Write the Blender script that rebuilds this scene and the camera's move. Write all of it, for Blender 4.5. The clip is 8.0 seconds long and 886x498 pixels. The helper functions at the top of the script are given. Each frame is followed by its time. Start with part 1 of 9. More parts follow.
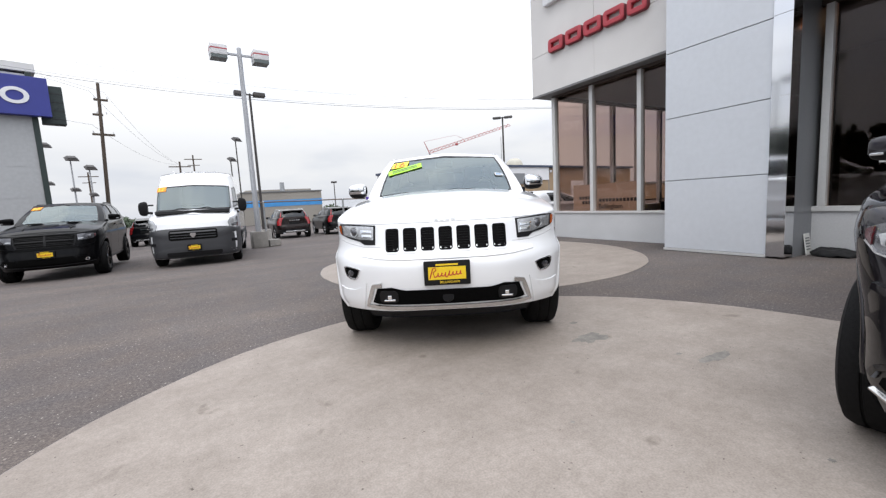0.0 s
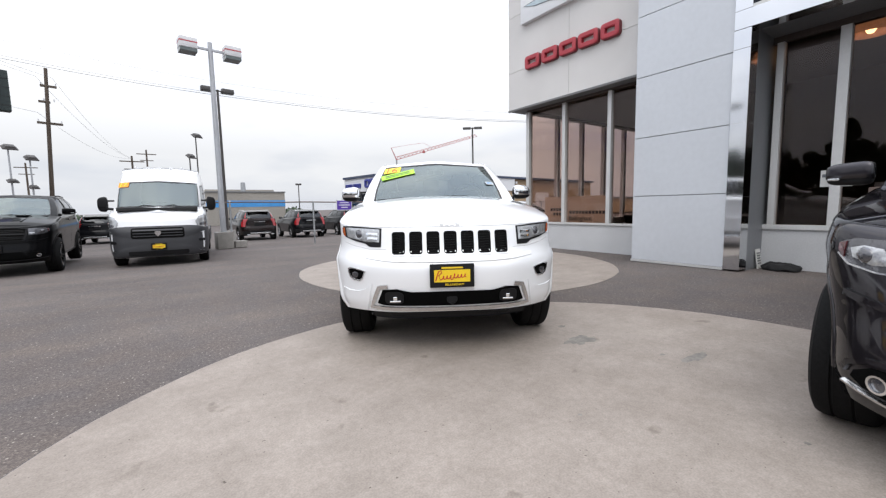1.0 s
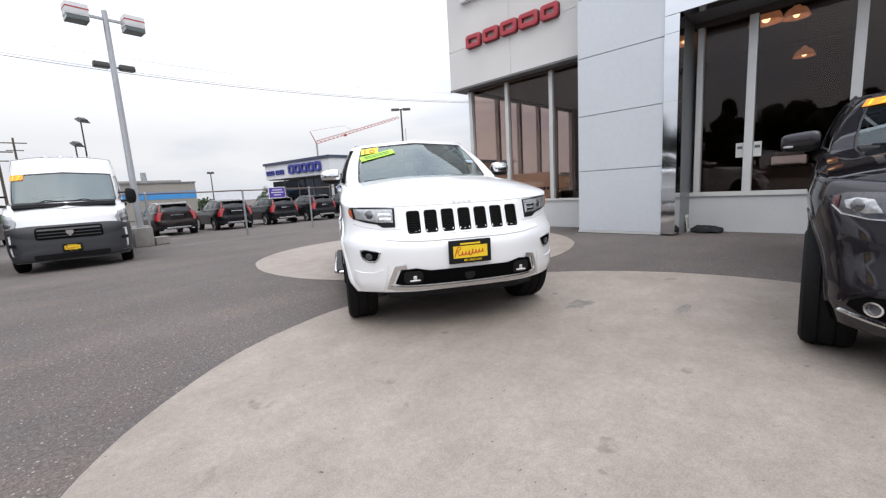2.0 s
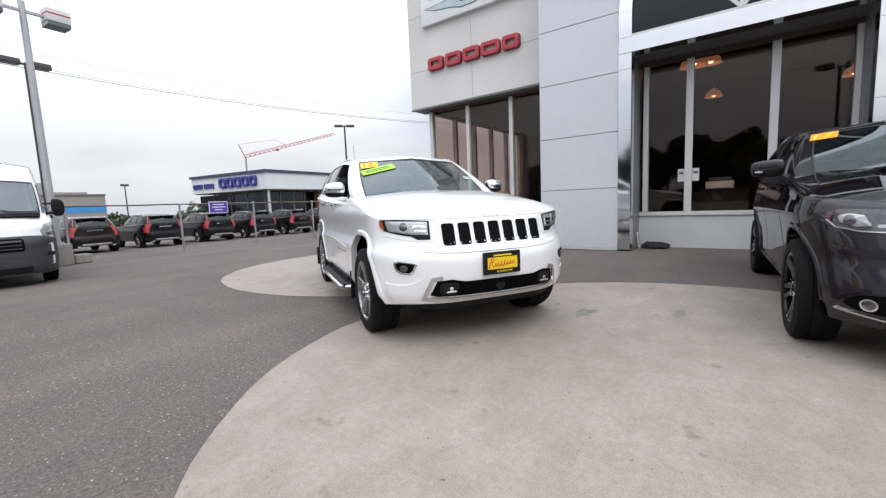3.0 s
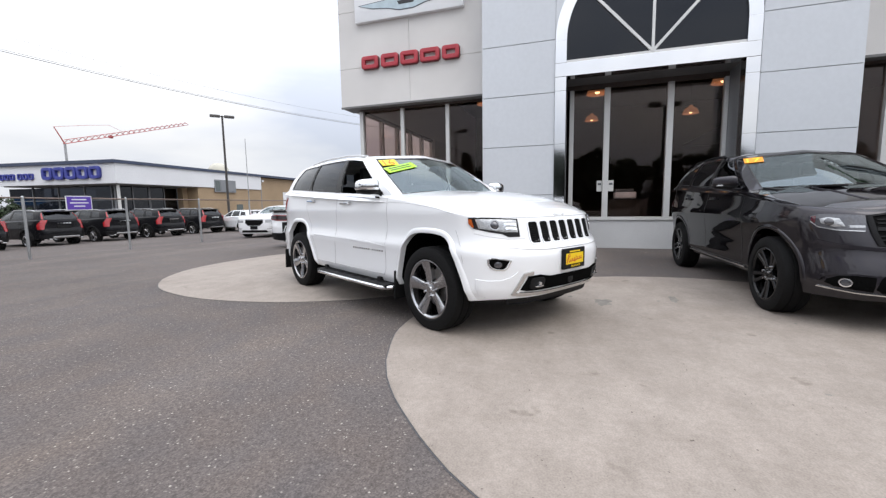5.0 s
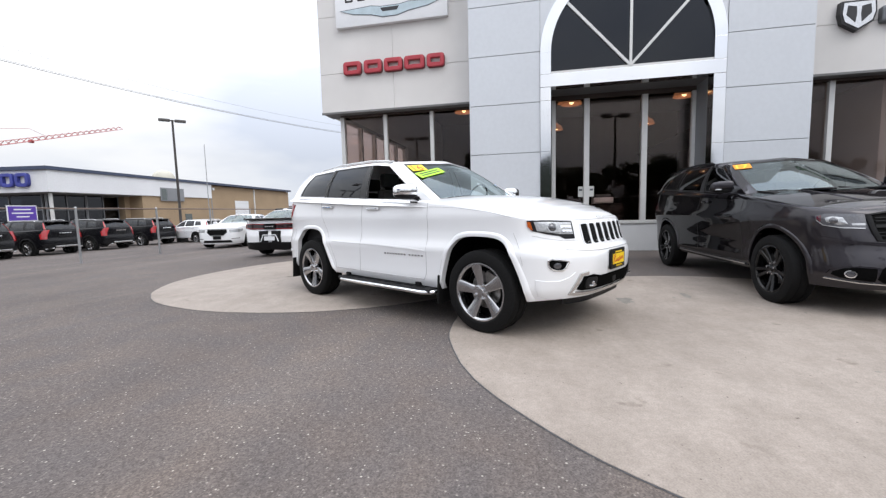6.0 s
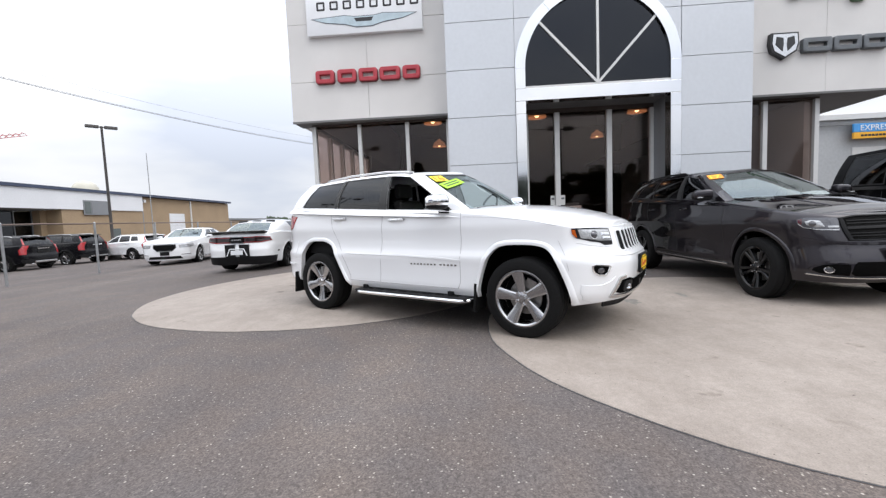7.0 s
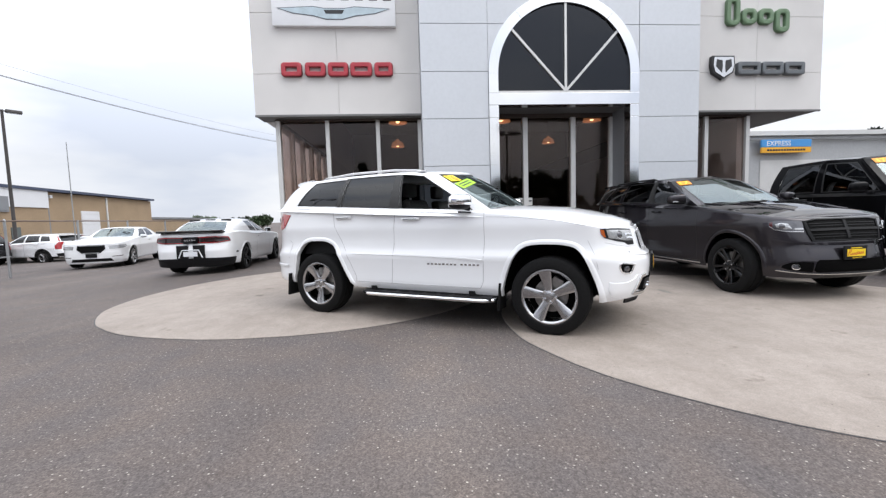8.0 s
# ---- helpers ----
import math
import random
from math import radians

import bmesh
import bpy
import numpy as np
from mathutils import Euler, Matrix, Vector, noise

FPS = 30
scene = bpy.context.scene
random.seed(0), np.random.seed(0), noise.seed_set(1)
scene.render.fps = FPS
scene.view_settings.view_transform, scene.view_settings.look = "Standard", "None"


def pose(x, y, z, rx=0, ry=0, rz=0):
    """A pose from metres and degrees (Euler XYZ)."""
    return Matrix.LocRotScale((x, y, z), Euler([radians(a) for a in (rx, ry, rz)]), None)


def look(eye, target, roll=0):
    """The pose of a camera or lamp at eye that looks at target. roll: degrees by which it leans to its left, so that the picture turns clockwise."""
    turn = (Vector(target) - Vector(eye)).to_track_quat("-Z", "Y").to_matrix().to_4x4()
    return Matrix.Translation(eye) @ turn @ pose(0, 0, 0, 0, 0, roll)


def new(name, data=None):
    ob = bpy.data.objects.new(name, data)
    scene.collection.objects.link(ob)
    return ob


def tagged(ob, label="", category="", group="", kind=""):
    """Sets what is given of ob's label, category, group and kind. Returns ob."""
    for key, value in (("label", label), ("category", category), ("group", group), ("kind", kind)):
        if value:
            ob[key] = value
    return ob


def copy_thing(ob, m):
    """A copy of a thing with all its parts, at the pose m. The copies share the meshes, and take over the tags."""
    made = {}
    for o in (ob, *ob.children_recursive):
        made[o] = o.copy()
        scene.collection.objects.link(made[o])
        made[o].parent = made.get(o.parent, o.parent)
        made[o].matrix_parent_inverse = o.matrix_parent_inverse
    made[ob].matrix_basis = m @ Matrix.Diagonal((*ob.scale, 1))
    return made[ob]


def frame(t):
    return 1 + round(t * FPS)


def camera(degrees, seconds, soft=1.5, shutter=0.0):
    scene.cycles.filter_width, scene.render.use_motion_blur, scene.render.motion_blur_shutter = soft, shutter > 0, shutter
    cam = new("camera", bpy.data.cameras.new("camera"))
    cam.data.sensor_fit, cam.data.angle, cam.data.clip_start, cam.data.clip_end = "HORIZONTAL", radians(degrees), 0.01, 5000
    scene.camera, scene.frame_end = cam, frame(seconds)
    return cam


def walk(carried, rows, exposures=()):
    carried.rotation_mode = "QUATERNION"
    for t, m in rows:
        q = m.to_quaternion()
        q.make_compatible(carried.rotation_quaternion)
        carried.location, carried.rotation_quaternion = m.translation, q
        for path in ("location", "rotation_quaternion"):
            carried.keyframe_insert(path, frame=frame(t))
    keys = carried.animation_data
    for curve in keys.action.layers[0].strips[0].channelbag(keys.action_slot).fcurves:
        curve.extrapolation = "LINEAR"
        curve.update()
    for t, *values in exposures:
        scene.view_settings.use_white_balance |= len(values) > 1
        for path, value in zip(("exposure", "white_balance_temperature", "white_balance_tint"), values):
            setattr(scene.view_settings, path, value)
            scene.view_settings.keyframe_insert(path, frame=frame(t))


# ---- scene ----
cam = camera(94.5, 8.0, soft=1.3)
PATH = [
    (0, (0.048, -0.011, 1.18), (1.021, 1.721, 0.946), -3.2),
    (0.5, (-0.019, 0.001, 1.185), (0.961, 1.726, 0.933), -2.5),
    (1, (-0.286, 0.051, 1.179), (0.841, 1.69, 0.974), -1.1),
    (1.2, (-0.448, 0.087, 1.185), (0.803, 1.633, 0.972), -1.1),
    (2.3, (-0.947, 0.622, 1.148), (0.491, 1.98, 0.85), -3.5),
    (2.5, (-1.047, 0.714, 1.146), (0.456, 2.005, 0.867), -3.2),
    (3, (-1.396, 1.003, 1.156), (0.21, 2.174, 0.93), -2.4),
    (3.5, (-1.637, 1.355, 1.127), (0.049, 2.419, 0.976), 0.3),
    (4, (-1.877, 1.715, 1.132), (-0.103, 2.624, 0.982), 1.5),
    (4.5, (-2.116, 2.091, 1.143), (-0.264, 2.813, 0.929), -1.2),
    (5, (-2.256, 2.508, 1.157), (-0.369, 3.131, 0.934), -0.9),
    (5.2, (-2.313, 2.669, 1.159), (-0.412, 3.254, 0.953), -1.0),
    (6.3, (-2.568, 3.606, 1.142), (-0.61, 3.967, 0.96), -1.7),
    (6.5, (-2.596, 3.781, 1.158), (-0.631, 4.116, 0.993), -2.0),
    (7, (-2.694, 4.229, 1.178), (-0.705, 4.372, 1.024), -2.3),
    (7.5, (-2.673, 4.675, 1.178), (-0.682, 4.667, 0.987), -2.0),
    (8, (-2.66, 5.088, 1.188), (-0.672, 4.936, 1.031), -1.7),
]
walk(cam, [(t, look(eye, target, roll)) for t, eye, target, roll in PATH], [(0, -0.1), (4, -0.1), (5.2, -0.03), (6.5, 0.04), (8, 0.06)])

# ---------------------------------------------------------------- light
SUN_AZ, SUN_EL = 215.0, 52.0
world = bpy.data.worlds.new("world")
scene.world = world
world.use_nodes = True
wn, wl = world.node_tree.nodes, world.node_tree.links
wn.clear()
w_out = wn.new("ShaderNodeOutputWorld")
w_bg = wn.new("ShaderNodeBackground")
w_sky = wn.new("ShaderNodeTexSky")
w_sky.sky_type, w_sky.sun_disc = "NISHITA", False
w_sky.sun_elevation, w_sky.sun_rotation = radians(SUN_EL), radians(SUN_AZ)
w_co = wn.new("ShaderNodeTexCoord")
w_map = wn.new("ShaderNodeMapping")
w_map.inputs["Scale"].default_value = (1.0, 1.0, 3.2)
w_noise = wn.new("ShaderNodeTexNoise")
w_noise.inputs["Scale"].default_value, w_noise.inputs["Detail"].default_value = 1.6, 5.0
w_ramp = wn.new("ShaderNodeValToRGB")
w_ramp.color_ramp.elements[0].position, w_ramp.color_ramp.elements[0].color = 0.38, (7.5, 8.05, 9.3, 1)
w_ramp.color_ramp.elements[1].position, w_ramp.color_ramp.elements[1].color = 0.60, (11.0, 11.1, 11.4, 1)
w_mix = wn.new("ShaderNodeMix")
w_mix.data_type = "RGBA"
w_mix.inputs["Factor"].default_value = 0.93
wl.new(w_co.outputs["Generated"], w_map.inputs["Vector"])
wl.new(w_map.outputs["Vector"], w_noise.inputs["Vector"])
wl.new(w_noise.outputs["Fac"], w_ramp.inputs["Fac"])
wl.new(w_sky.outputs["Color"], w_mix.inputs["A"])
wl.new(w_ramp.outputs["Color"], w_mix.inputs["B"])
# an overcast sky is brightest overhead
w_sep = wn.new("ShaderNodeSeparateXYZ")
w_grad = wn.new("ShaderNodeMapRange")
w_grad.inputs["From Min"].default_value, w_grad.inputs["From Max"].default_value = 0.12, 1.0
w_grad.inputs["To Min"].default_value, w_grad.inputs["To Max"].default_value = 0.9, 2.9
w_up = wn.new("ShaderNodeMix")
w_up.data_type, w_up.blend_type = "RGBA", "MULTIPLY"
w_up.inputs["Factor"].default_value = 1.0
wl.new(w_co.outputs["Generated"], w_sep.inputs["Vector"])
wl.new(w_sep.outputs["Z"], w_grad.inputs["Value"])
wl.new(w_mix.outputs["Result"], w_up.inputs["A"])
wl.new(w_grad.outputs["Result"], w_up.inputs["B"])
wl.new(w_up.outputs["Result"], w_bg.inputs["Color"])
w_bg.inputs["Strength"].default_value = 0.1
wl.new(w_bg.outputs["Background"], w_out.inputs["Surface"])

sun = new("sun", bpy.data.lights.new("sun", "SUN"))
sun.data.energy, sun.data.angle, sun.data.color = 0.9, radians(35), (1.0, 0.96, 0.9)
sun.matrix_world = look((0, 0, 30), (-30 * math.sin(radians(SUN_AZ)) / math.tan(radians(SUN_EL)), -30 * math.cos(radians(SUN_AZ)) / math.tan(radians(SUN_EL)), 0))


# ---------------------------------------------------------------- materials
def material(name, color=(0.5, 0.5, 0.5), rough=0.6, metal=0.0, coat=0.0, coarse=0.0, fine=0.0, cs=1.0, fs=40.0, bump=0.0, bs=200.0, spec=0.5, emit=None, random_tone=0.0, coat_ior=1.5):
    """Principled surface with variation at two scales and a fine bump."""
    m = bpy.data.materials.new(name)
    m.use_nodes = True
    nt = m.node_tree
    n, l = nt.nodes, nt.links
    b = n["Principled BSDF"]
    b.inputs["Base Color"].default_value = (*color, 1)
    b.inputs["Roughness"].default_value = rough
    b.inputs["Metallic"].default_value = metal
    b.inputs["Coat Weight"].default_value = coat
    b.inputs["Coat Roughness"].default_value = 0.03
    b.inputs["Coat IOR"].default_value = coat_ior
    b.inputs["Specular IOR Level"].default_value = spec
    if emit:
        b.inputs["Emission Color"].default_value = (*emit[:3], 1)
        b.inputs["Emission Strength"].default_value = emit[3]
    co = n.new("ShaderNodeTexCoord")
    if coarse or fine or random_tone:
        hsv = n.new("ShaderNodeHueSaturation")
        hsv.inputs["Color"].default_value = (*color, 1)
        total = None
        for amount, scale, detail in ((coarse, cs, 4.0), (fine, fs, 2.0)):
            if not amount:
                continue
            t = n.new("ShaderNodeTexNoise")
            t.inputs["Scale"].default_value, t.inputs["Detail"].default_value = scale, detail
            l.new(co.outputs["Object"], t.inputs["Vector"])
            r = n.new("ShaderNodeMapRange")
            r.inputs["From Min"].default_value, r.inputs["From Max"].default_value = 0.3, 0.7
            r.inputs["To Min"].default_value, r.inputs["To Max"].default_value = 1 - amount, 1 + amount
            l.new(t.outputs["Fac"], r.inputs["Value"])
            if total is None:
                total = r.outputs["Result"]
            else:
                mm = n.new("ShaderNodeMath")
                mm.operation = "MULTIPLY"
                l.new(total, mm.inputs[0])
                l.new(r.outputs["Result"], mm.inputs[1])
                total = mm.outputs["Value"]
        if random_tone:
            oi = n.new("ShaderNodeObjectInfo")
            r = n.new("ShaderNodeMapRange")
            r.inputs["To Min"].default_value, r.inputs["To Max"].default_value = 1 - random_tone, 1 + random_tone
            l.new(oi.outputs["Random"], r.inputs["Value"])
            if total is None:
                total = r.outputs["Result"]
            else:
                mm = n.new("ShaderNodeMath")
                mm.operation = "MULTIPLY"
                l.new(total, mm.inputs[0])
                l.new(r.outputs["Result"], mm.inputs[1])
                total = mm.outputs["Value"]
        l.new(total, hsv.inputs["Value"])
        l.new(hsv.outputs["Color"], b.inputs["Base Color"])
    if bump:
        t = n.new("ShaderNodeTexNoise")
        t.inputs["Scale"].default_value, t.inputs["Detail"].default_value = bs, 3.0
        l.new(co.outputs["Object"], t.inputs["Vector"])
        bp = n.new("ShaderNodeBump")
        bp.inputs["Strength"].default_value, bp.inputs["Distance"].default_value = bump, 0.01
        l.new(t.outputs["Fac"], bp.inputs["Height"])
        l.new(bp.outputs["Normal"], b.inputs["Normal"])
    return m


def glass(name, tint=(0.3, 0.34, 0.34), rough=0.0, ior=1.5, sheen=(0.95, 0.97, 1.0)):
    """Tinted pane: see-through colour below, clear mirror on top by Fresnel."""
    m = bpy.data.materials.new(name)
    m.use_nodes = True
    n, l = m.node_tree.nodes, m.node_tree.links
    n.remove(n["Principled BSDF"])
    tr, gl, mx, fr = n.new("ShaderNodeBsdfTransparent"), n.new("ShaderNodeBsdfGlossy"), n.new("ShaderNodeMixShader"), n.new("ShaderNodeLayerWeight")
    tr.inputs["Color"].default_value = (*tint, 1)
    gl.inputs["Roughness"].default_value = rough
    gl.inputs["Color"].default_value = (*sheen, 1)
    # reflectance at normal incidence, rising towards grazing angles
    f0 = ((ior - 1) / (ior + 1)) ** 2
    fr.inputs["Blend"].default_value = 0.5
    pw, ma = n.new("ShaderNodeMath"), n.new("ShaderNodeMath")
    pw.operation, ma.operation = "POWER", "MULTIPLY_ADD"
    pw.inputs[1].default_value = 5.0
    ma.inputs[1].default_value, ma.inputs[2].default_value = 1 - f0, f0
    l.new(fr.outputs["Facing"], pw.inputs[0])
    l.new(pw.outputs["Value"], ma.inputs[0])
    l.new(ma.outputs["Value"], mx.inputs["Fac"])
    l.new(tr.outputs["BSDF"], mx.inputs[1])
    l.new(gl.outputs["BSDF"], mx.inputs[2])
    l.new(mx.outputs["Shader"], n["Material Output"].inputs["Surface"])
    return m


def asphalt_material():
    m = bpy.data.materials.new("asphalt")
    m.use_nodes = True
    n, l = m.node_tree.nodes, m.node_tree.links
    b = n["Principled BSDF"]
    b.inputs["Roughness"].default_value = 0.9
    b.inputs["Specular IOR Level"].default_value = 0.25
    co = n.new("ShaderNodeTexCoord")

    def tex(kind, scale, detail=3.0):
        t = n.new(kind)
        t.inputs["Scale"].default_value = scale
        if kind == "ShaderNodeTexNoise":
            t.inputs["Detail"].default_value = detail
        l.new(co.outputs["Object"], t.inputs["Vector"])
        return t

    def ramp(src, p0, c0, p1, c1):
        r = n.new("ShaderNodeValToRGB")
        e = r.color_ramp.elements
        e[0].position, e[0].color, e[1].position, e[1].color = p0, (*c0, 1), p1, (*c1, 1)
        l.new(src, r.inputs["Fac"])
        return r.outputs["Color"]

    def mix(a, b2, fac, mode="MIX"):
        x = n.new("ShaderNodeMix")
        x.data_type, x.blend_type = "RGBA", mode
        if isinstance(fac, float):
            x.inputs["Factor"].default_value = fac
        else:
            l.new(fac, x.inputs["Factor"])
        l.new(a, x.inputs["A"])
        l.new(b2, x.inputs["B"])
        return x.outputs["Result"]

    big = ramp(tex("ShaderNodeTexNoise", 0.35, 5).outputs["Fac"], 0.35, (0.104, 0.0915, 0.087), 0.7, (0.136, 0.121, 0.115))
    grain = ramp(tex("ShaderNodeTexNoise", 38, 9).outputs["Fac"], 0.3, (0.79, 0.79, 0.79), 0.7, (1.18, 1.18, 1.18))
    base = mix(big, grain, 1.0, "MULTIPLY")
    # patches where brown grit or grey binder shows
    base = mix(base, ramp(tex("ShaderNodeTexNoise", 2.3, 7).outputs["Fac"], 0.36, (0.965, 0.97, 0.985), 0.64, (1.07, 1.025, 0.985)), 1.0, "MULTIPLY")
    # pale stones in the mix, more of them where the surface is worn
    vor = tex("ShaderNodeTexVoronoi", 66)
    vor.inputs["Randomness"].default_value = 1.0
    sep = n.new("ShaderNodeSeparateColor")
    l.new(vor.outputs["Color"], sep.inputs["Color"])
    pick = ramp(sep.outputs["Red"], 0.87, (0, 0, 0), 0.91, (1, 1, 1))
    near = ramp(vor.outputs["Distance"], 0.24, (1, 1, 1), 0.46, (0, 0, 0))
    stones = mix(pick, near, 1.0, "MULTIPLY")
    pale = ramp(sep.outputs["Green"], 0.25, (0.14, 0.125, 0.115), 1.0, (0.40, 0.37, 0.335))
    base = mix(base, pale, stones)
    # a second, finer and duller sort of stone, light and dark
    fine_v = tex("ShaderNodeTexVoronoi", 130)
    sep2 = n.new("ShaderNodeSeparateColor")
    l.new(fine_v.outputs["Color"], sep2.inputs["Color"])
    base = mix(base, ramp(sep2.outputs["Blue"], 0.1, (0.77, 0.77, 0.77), 0.95, (1.26, 1.25, 1.23)), 1.0, "MULTIPLY")
    # long worn wheel marks
    mp = n.new("ShaderNodeMapping")
    mp.inputs["Rotation"].default_value = (0, 0, 0.9)
    mp.inputs["Scale"].default_value = (0.12, 1.1, 1)
    l.new(co.outputs["Object"], mp.inputs["Vector"])
    wv = n.new("ShaderNodeTexNoise")
    wv.inputs["Scale"].default_value, wv.inputs["Detail"].default_value = 1.0, 3.0
    l.new(mp.outputs["Vector"], wv.inputs["Vector"])
    base = mix(base, ramp(wv.outputs["Fac"], 0.35, (0.88, 0.88, 0.9), 0.68, (1.1, 1.08, 1.06)), 1.0, "MULTIPLY")
    l.new(base, b.inputs["Base Color"])
    bp = n.new("ShaderNodeBump")
    bp.inputs["Strength"].default_value, bp.inputs["Distance"].default_value = 0.35, 0.006
    l.new(tex("ShaderNodeTexNoise", 75, 8).outputs["Fac"], bp.inputs["Height"])
    l.new(bp.outputs["Normal"], b.inputs["Normal"])
    return m


def concrete_material():
    m = bpy.data.materials.new("concrete")
    m.use_nodes = True
    n, l = m.node_tree.nodes, m.node_tree.links
    b = n["Principled BSDF"]
    b.inputs["Roughness"].default_value = 0.75
    co = n.new("ShaderNodeTexCoord")

    def noise_ramp(scale, detail, p0, c0, p1, c1, stretch=None):
        t = n.new("ShaderNodeTexNoise")
        t.inputs["Scale"].default_value, t.inputs["Detail"].default_value = scale, detail
        if stretch:
            mp = n.new("ShaderNodeMapping")
            mp.inputs["Scale"].default_value = stretch
            mp.inputs["Rotation"].default_value = (0, 0, 0.5)
            l.new(co.outputs["Object"], mp.inputs["Vector"])
            l.new(mp.outputs["Vector"], t.inputs["Vector"])
        else:
            l.new(co.outputs["Object"], t.inputs["Vector"])
        r = n.new("ShaderNodeValToRGB")
        e = r.color_ramp.elements
        e[0].position, e[0].color, e[1].position, e[1].color = p0, (*c0, 1), p1, (*c1, 1)
        l.new(t.outputs["Fac"], r.inputs["Fac"])
        return r.outputs["Color"]

    def mul(a, c):
        x = n.new("ShaderNodeMix")
        x.data_type, x.blend_type = "RGBA", "MULTIPLY"
        x.inputs["Factor"].default_value = 1.0
        l.new(a, x.inputs["A"])
        l.new(c, x.inputs["B"])
        return x.outputs["Result"]

    col = noise_ramp(0.7, 6, 0.35, (0.262, 0.224, 0.194), 0.68, (0.314, 0.273, 0.240))
    col = mul(col, noise_ramp(4.0, 8, 0.32, (0.91, 0.905, 0.895), 0.66, (1.05, 1.05, 1.05)))
    col = mul(col, noise_ramp(110, 6, 0.3, (0.84, 0.835, 0.83), 0.7, (1.14, 1.14, 1.14)))
    col = mul(col, noise_ramp(24, 9, 0.34, (0.93, 0.928, 0.925), 0.66, (1.06, 1.06, 1.06)))
    # trowel marks
    col = mul(col, noise_ramp(2.2, 7, 0.36, (0.96, 0.96, 0.957), 0.64, (1.035, 1.035, 1.035), (0.6, 2.4, 1)))
    # small dark stains and pits
    col = mul(col, noise_ramp(3.1, 3, 0.24, (0.55, 0.53, 0.5), 0.31, (1, 1, 1)))
    col = mul(col, noise_ramp(45, 1, 0.19, (0.4, 0.38, 0.36), 0.24, (1, 1, 1)))
    l.new(col, b.inputs["Base Color"])
    t = n.new("ShaderNodeTexNoise")
    t.inputs["Scale"].default_value, t.inputs["Detail"].default_value = 90, 4
    l.new(co.outputs["Object"], t.inputs["Vector"])
    bp = n.new("ShaderNodeBump")
    bp.inputs["Strength"].default_value, bp.inputs["Distance"].default_value = 0.25, 0.004
    l.new(t.outputs["Fac"], bp.inputs["Height"])
    l.new(bp.outputs["Normal"], b.inputs["Normal"])
    return m


ASPHALT, CONCRETE = asphalt_material(), concrete_material()
WHITE = material("white_paint", (0.80, 0.81, 0.825), 0.30, coat=1.0, coarse=0.015, cs=1.2)
GREY = material("graphite_paint", (0.037, 0.034, 0.040), 0.45, metal=1.0, coat=1.0, fine=0.10, fs=900, coat_ior=1.45)
# dark flakes: the lacquer alone shines at flat angles
GREY.node_tree.nodes["Principled BSDF"].inputs["Specular Tint"].default_value = (0.12, 0.12, 0.12, 1)
BLACK = material("black_paint", (0.003, 0.003, 0.0035), 0.3, coat=0.6, spec=0.02, coarse=0.1, cs=2, coat_ior=1.26)
NAVY = material("dark_blue_black_paint", (0.005, 0.005, 0.0065), 0.3, coat=0.6, spec=0.02, coarse=0.1, cs=2, coat_ior=1.35)
BROWN = material("dark_brown_paint", (0.010, 0.005, 0.0045), 0.3, coat=0.6, spec=0.05, coarse=0.1, cs=2, coat_ior=1.38)
PLASTIC = material("black_plastic", (0.010, 0.010, 0.011), 0.5, fine=0.15, fs=300, bump=0.1, bs=500, spec=0.18)
WELL = material("wheel_housing_felt", (0.004, 0.004, 0.004), 0.95, fine=0.2, fs=80, spec=0.02)
GREYPLASTIC = material("grey_bumper_plastic", (0.034, 0.035, 0.039), 0.5, fine=0.1, fs=200, coarse=0.08, cs=4)
MESH = material("grille_mesh", (0.005, 0.005, 0.005), 0.6, fine=0.5, fs=160, bump=1.0, bs=120, spec=0.06)
RUBBER = material("tyre_rubber", (0.007, 0.007, 0.0072), 0.75, fine=0.2, fs=60, bump=0.2, bs=160, spec=0.15)
CHROME = material("chrome", (0.86, 0.87, 0.88), 0.07, 1.0, fine=0.03, fs=20)
SATIN = material("satin_silver", (0.62, 0.62, 0.62), 0.25, 1.0, fine=0.05, fs=30)
ALLOY = material("polished_alloy", (0.44, 0.44, 0.45), 0.26, 1.0, fine=0.06, fs=25)
ALLOY_DARK = material("dark_alloy", (0.20, 0.20, 0.21), 0.32, 0.9, fine=0.08, fs=25)
BLACKALLOY = material("gloss_black_alloy", (0.005, 0.005, 0.0055), 0.25, coat=0.7, fine=0.1, fs=20, spec=0.06, coat_ior=1.45)
DISC_IRON = material("brake_iron", (0.26, 0.25, 0.24), 0.4, 0.9, fine=0.15, fs=40)
LAMPCLEAR = material("clear_lamp", (0.46, 0.47, 0.48), 0.25, 0.6, coat=1.0, fine=0.25, fs=60)
LAMPDARK = material("smoked_lamp", (0.09, 0.09, 0.10), 0.15, 0.5, coat=1.0, fine=0.2, fs=60)
AMBER = material("amber_lens", (0.42, 0.085, 0.012), 0.15, coat=1.0, fine=0.15, fs=80)
RED_LENS = material("red_lens", (0.36, 0.012, 0.016), 0.15, coat=1.0, fine=0.15, fs=80)
SMOKEDRED = material("smoked_red_lens", (0.014, 0.002, 0.003), 0.15, coat=1.0, fine=0.15, fs=60, coat_ior=1.4)
DARKRED = material("dark_red_lens", (0.07, 0.008, 0.012), 0.15, coat=1.0, fine=0.15, fs=60)
YELLOW = material("plate_yellow", (0.80, 0.55, 0.02), 0.4, fine=0.04, fs=50)
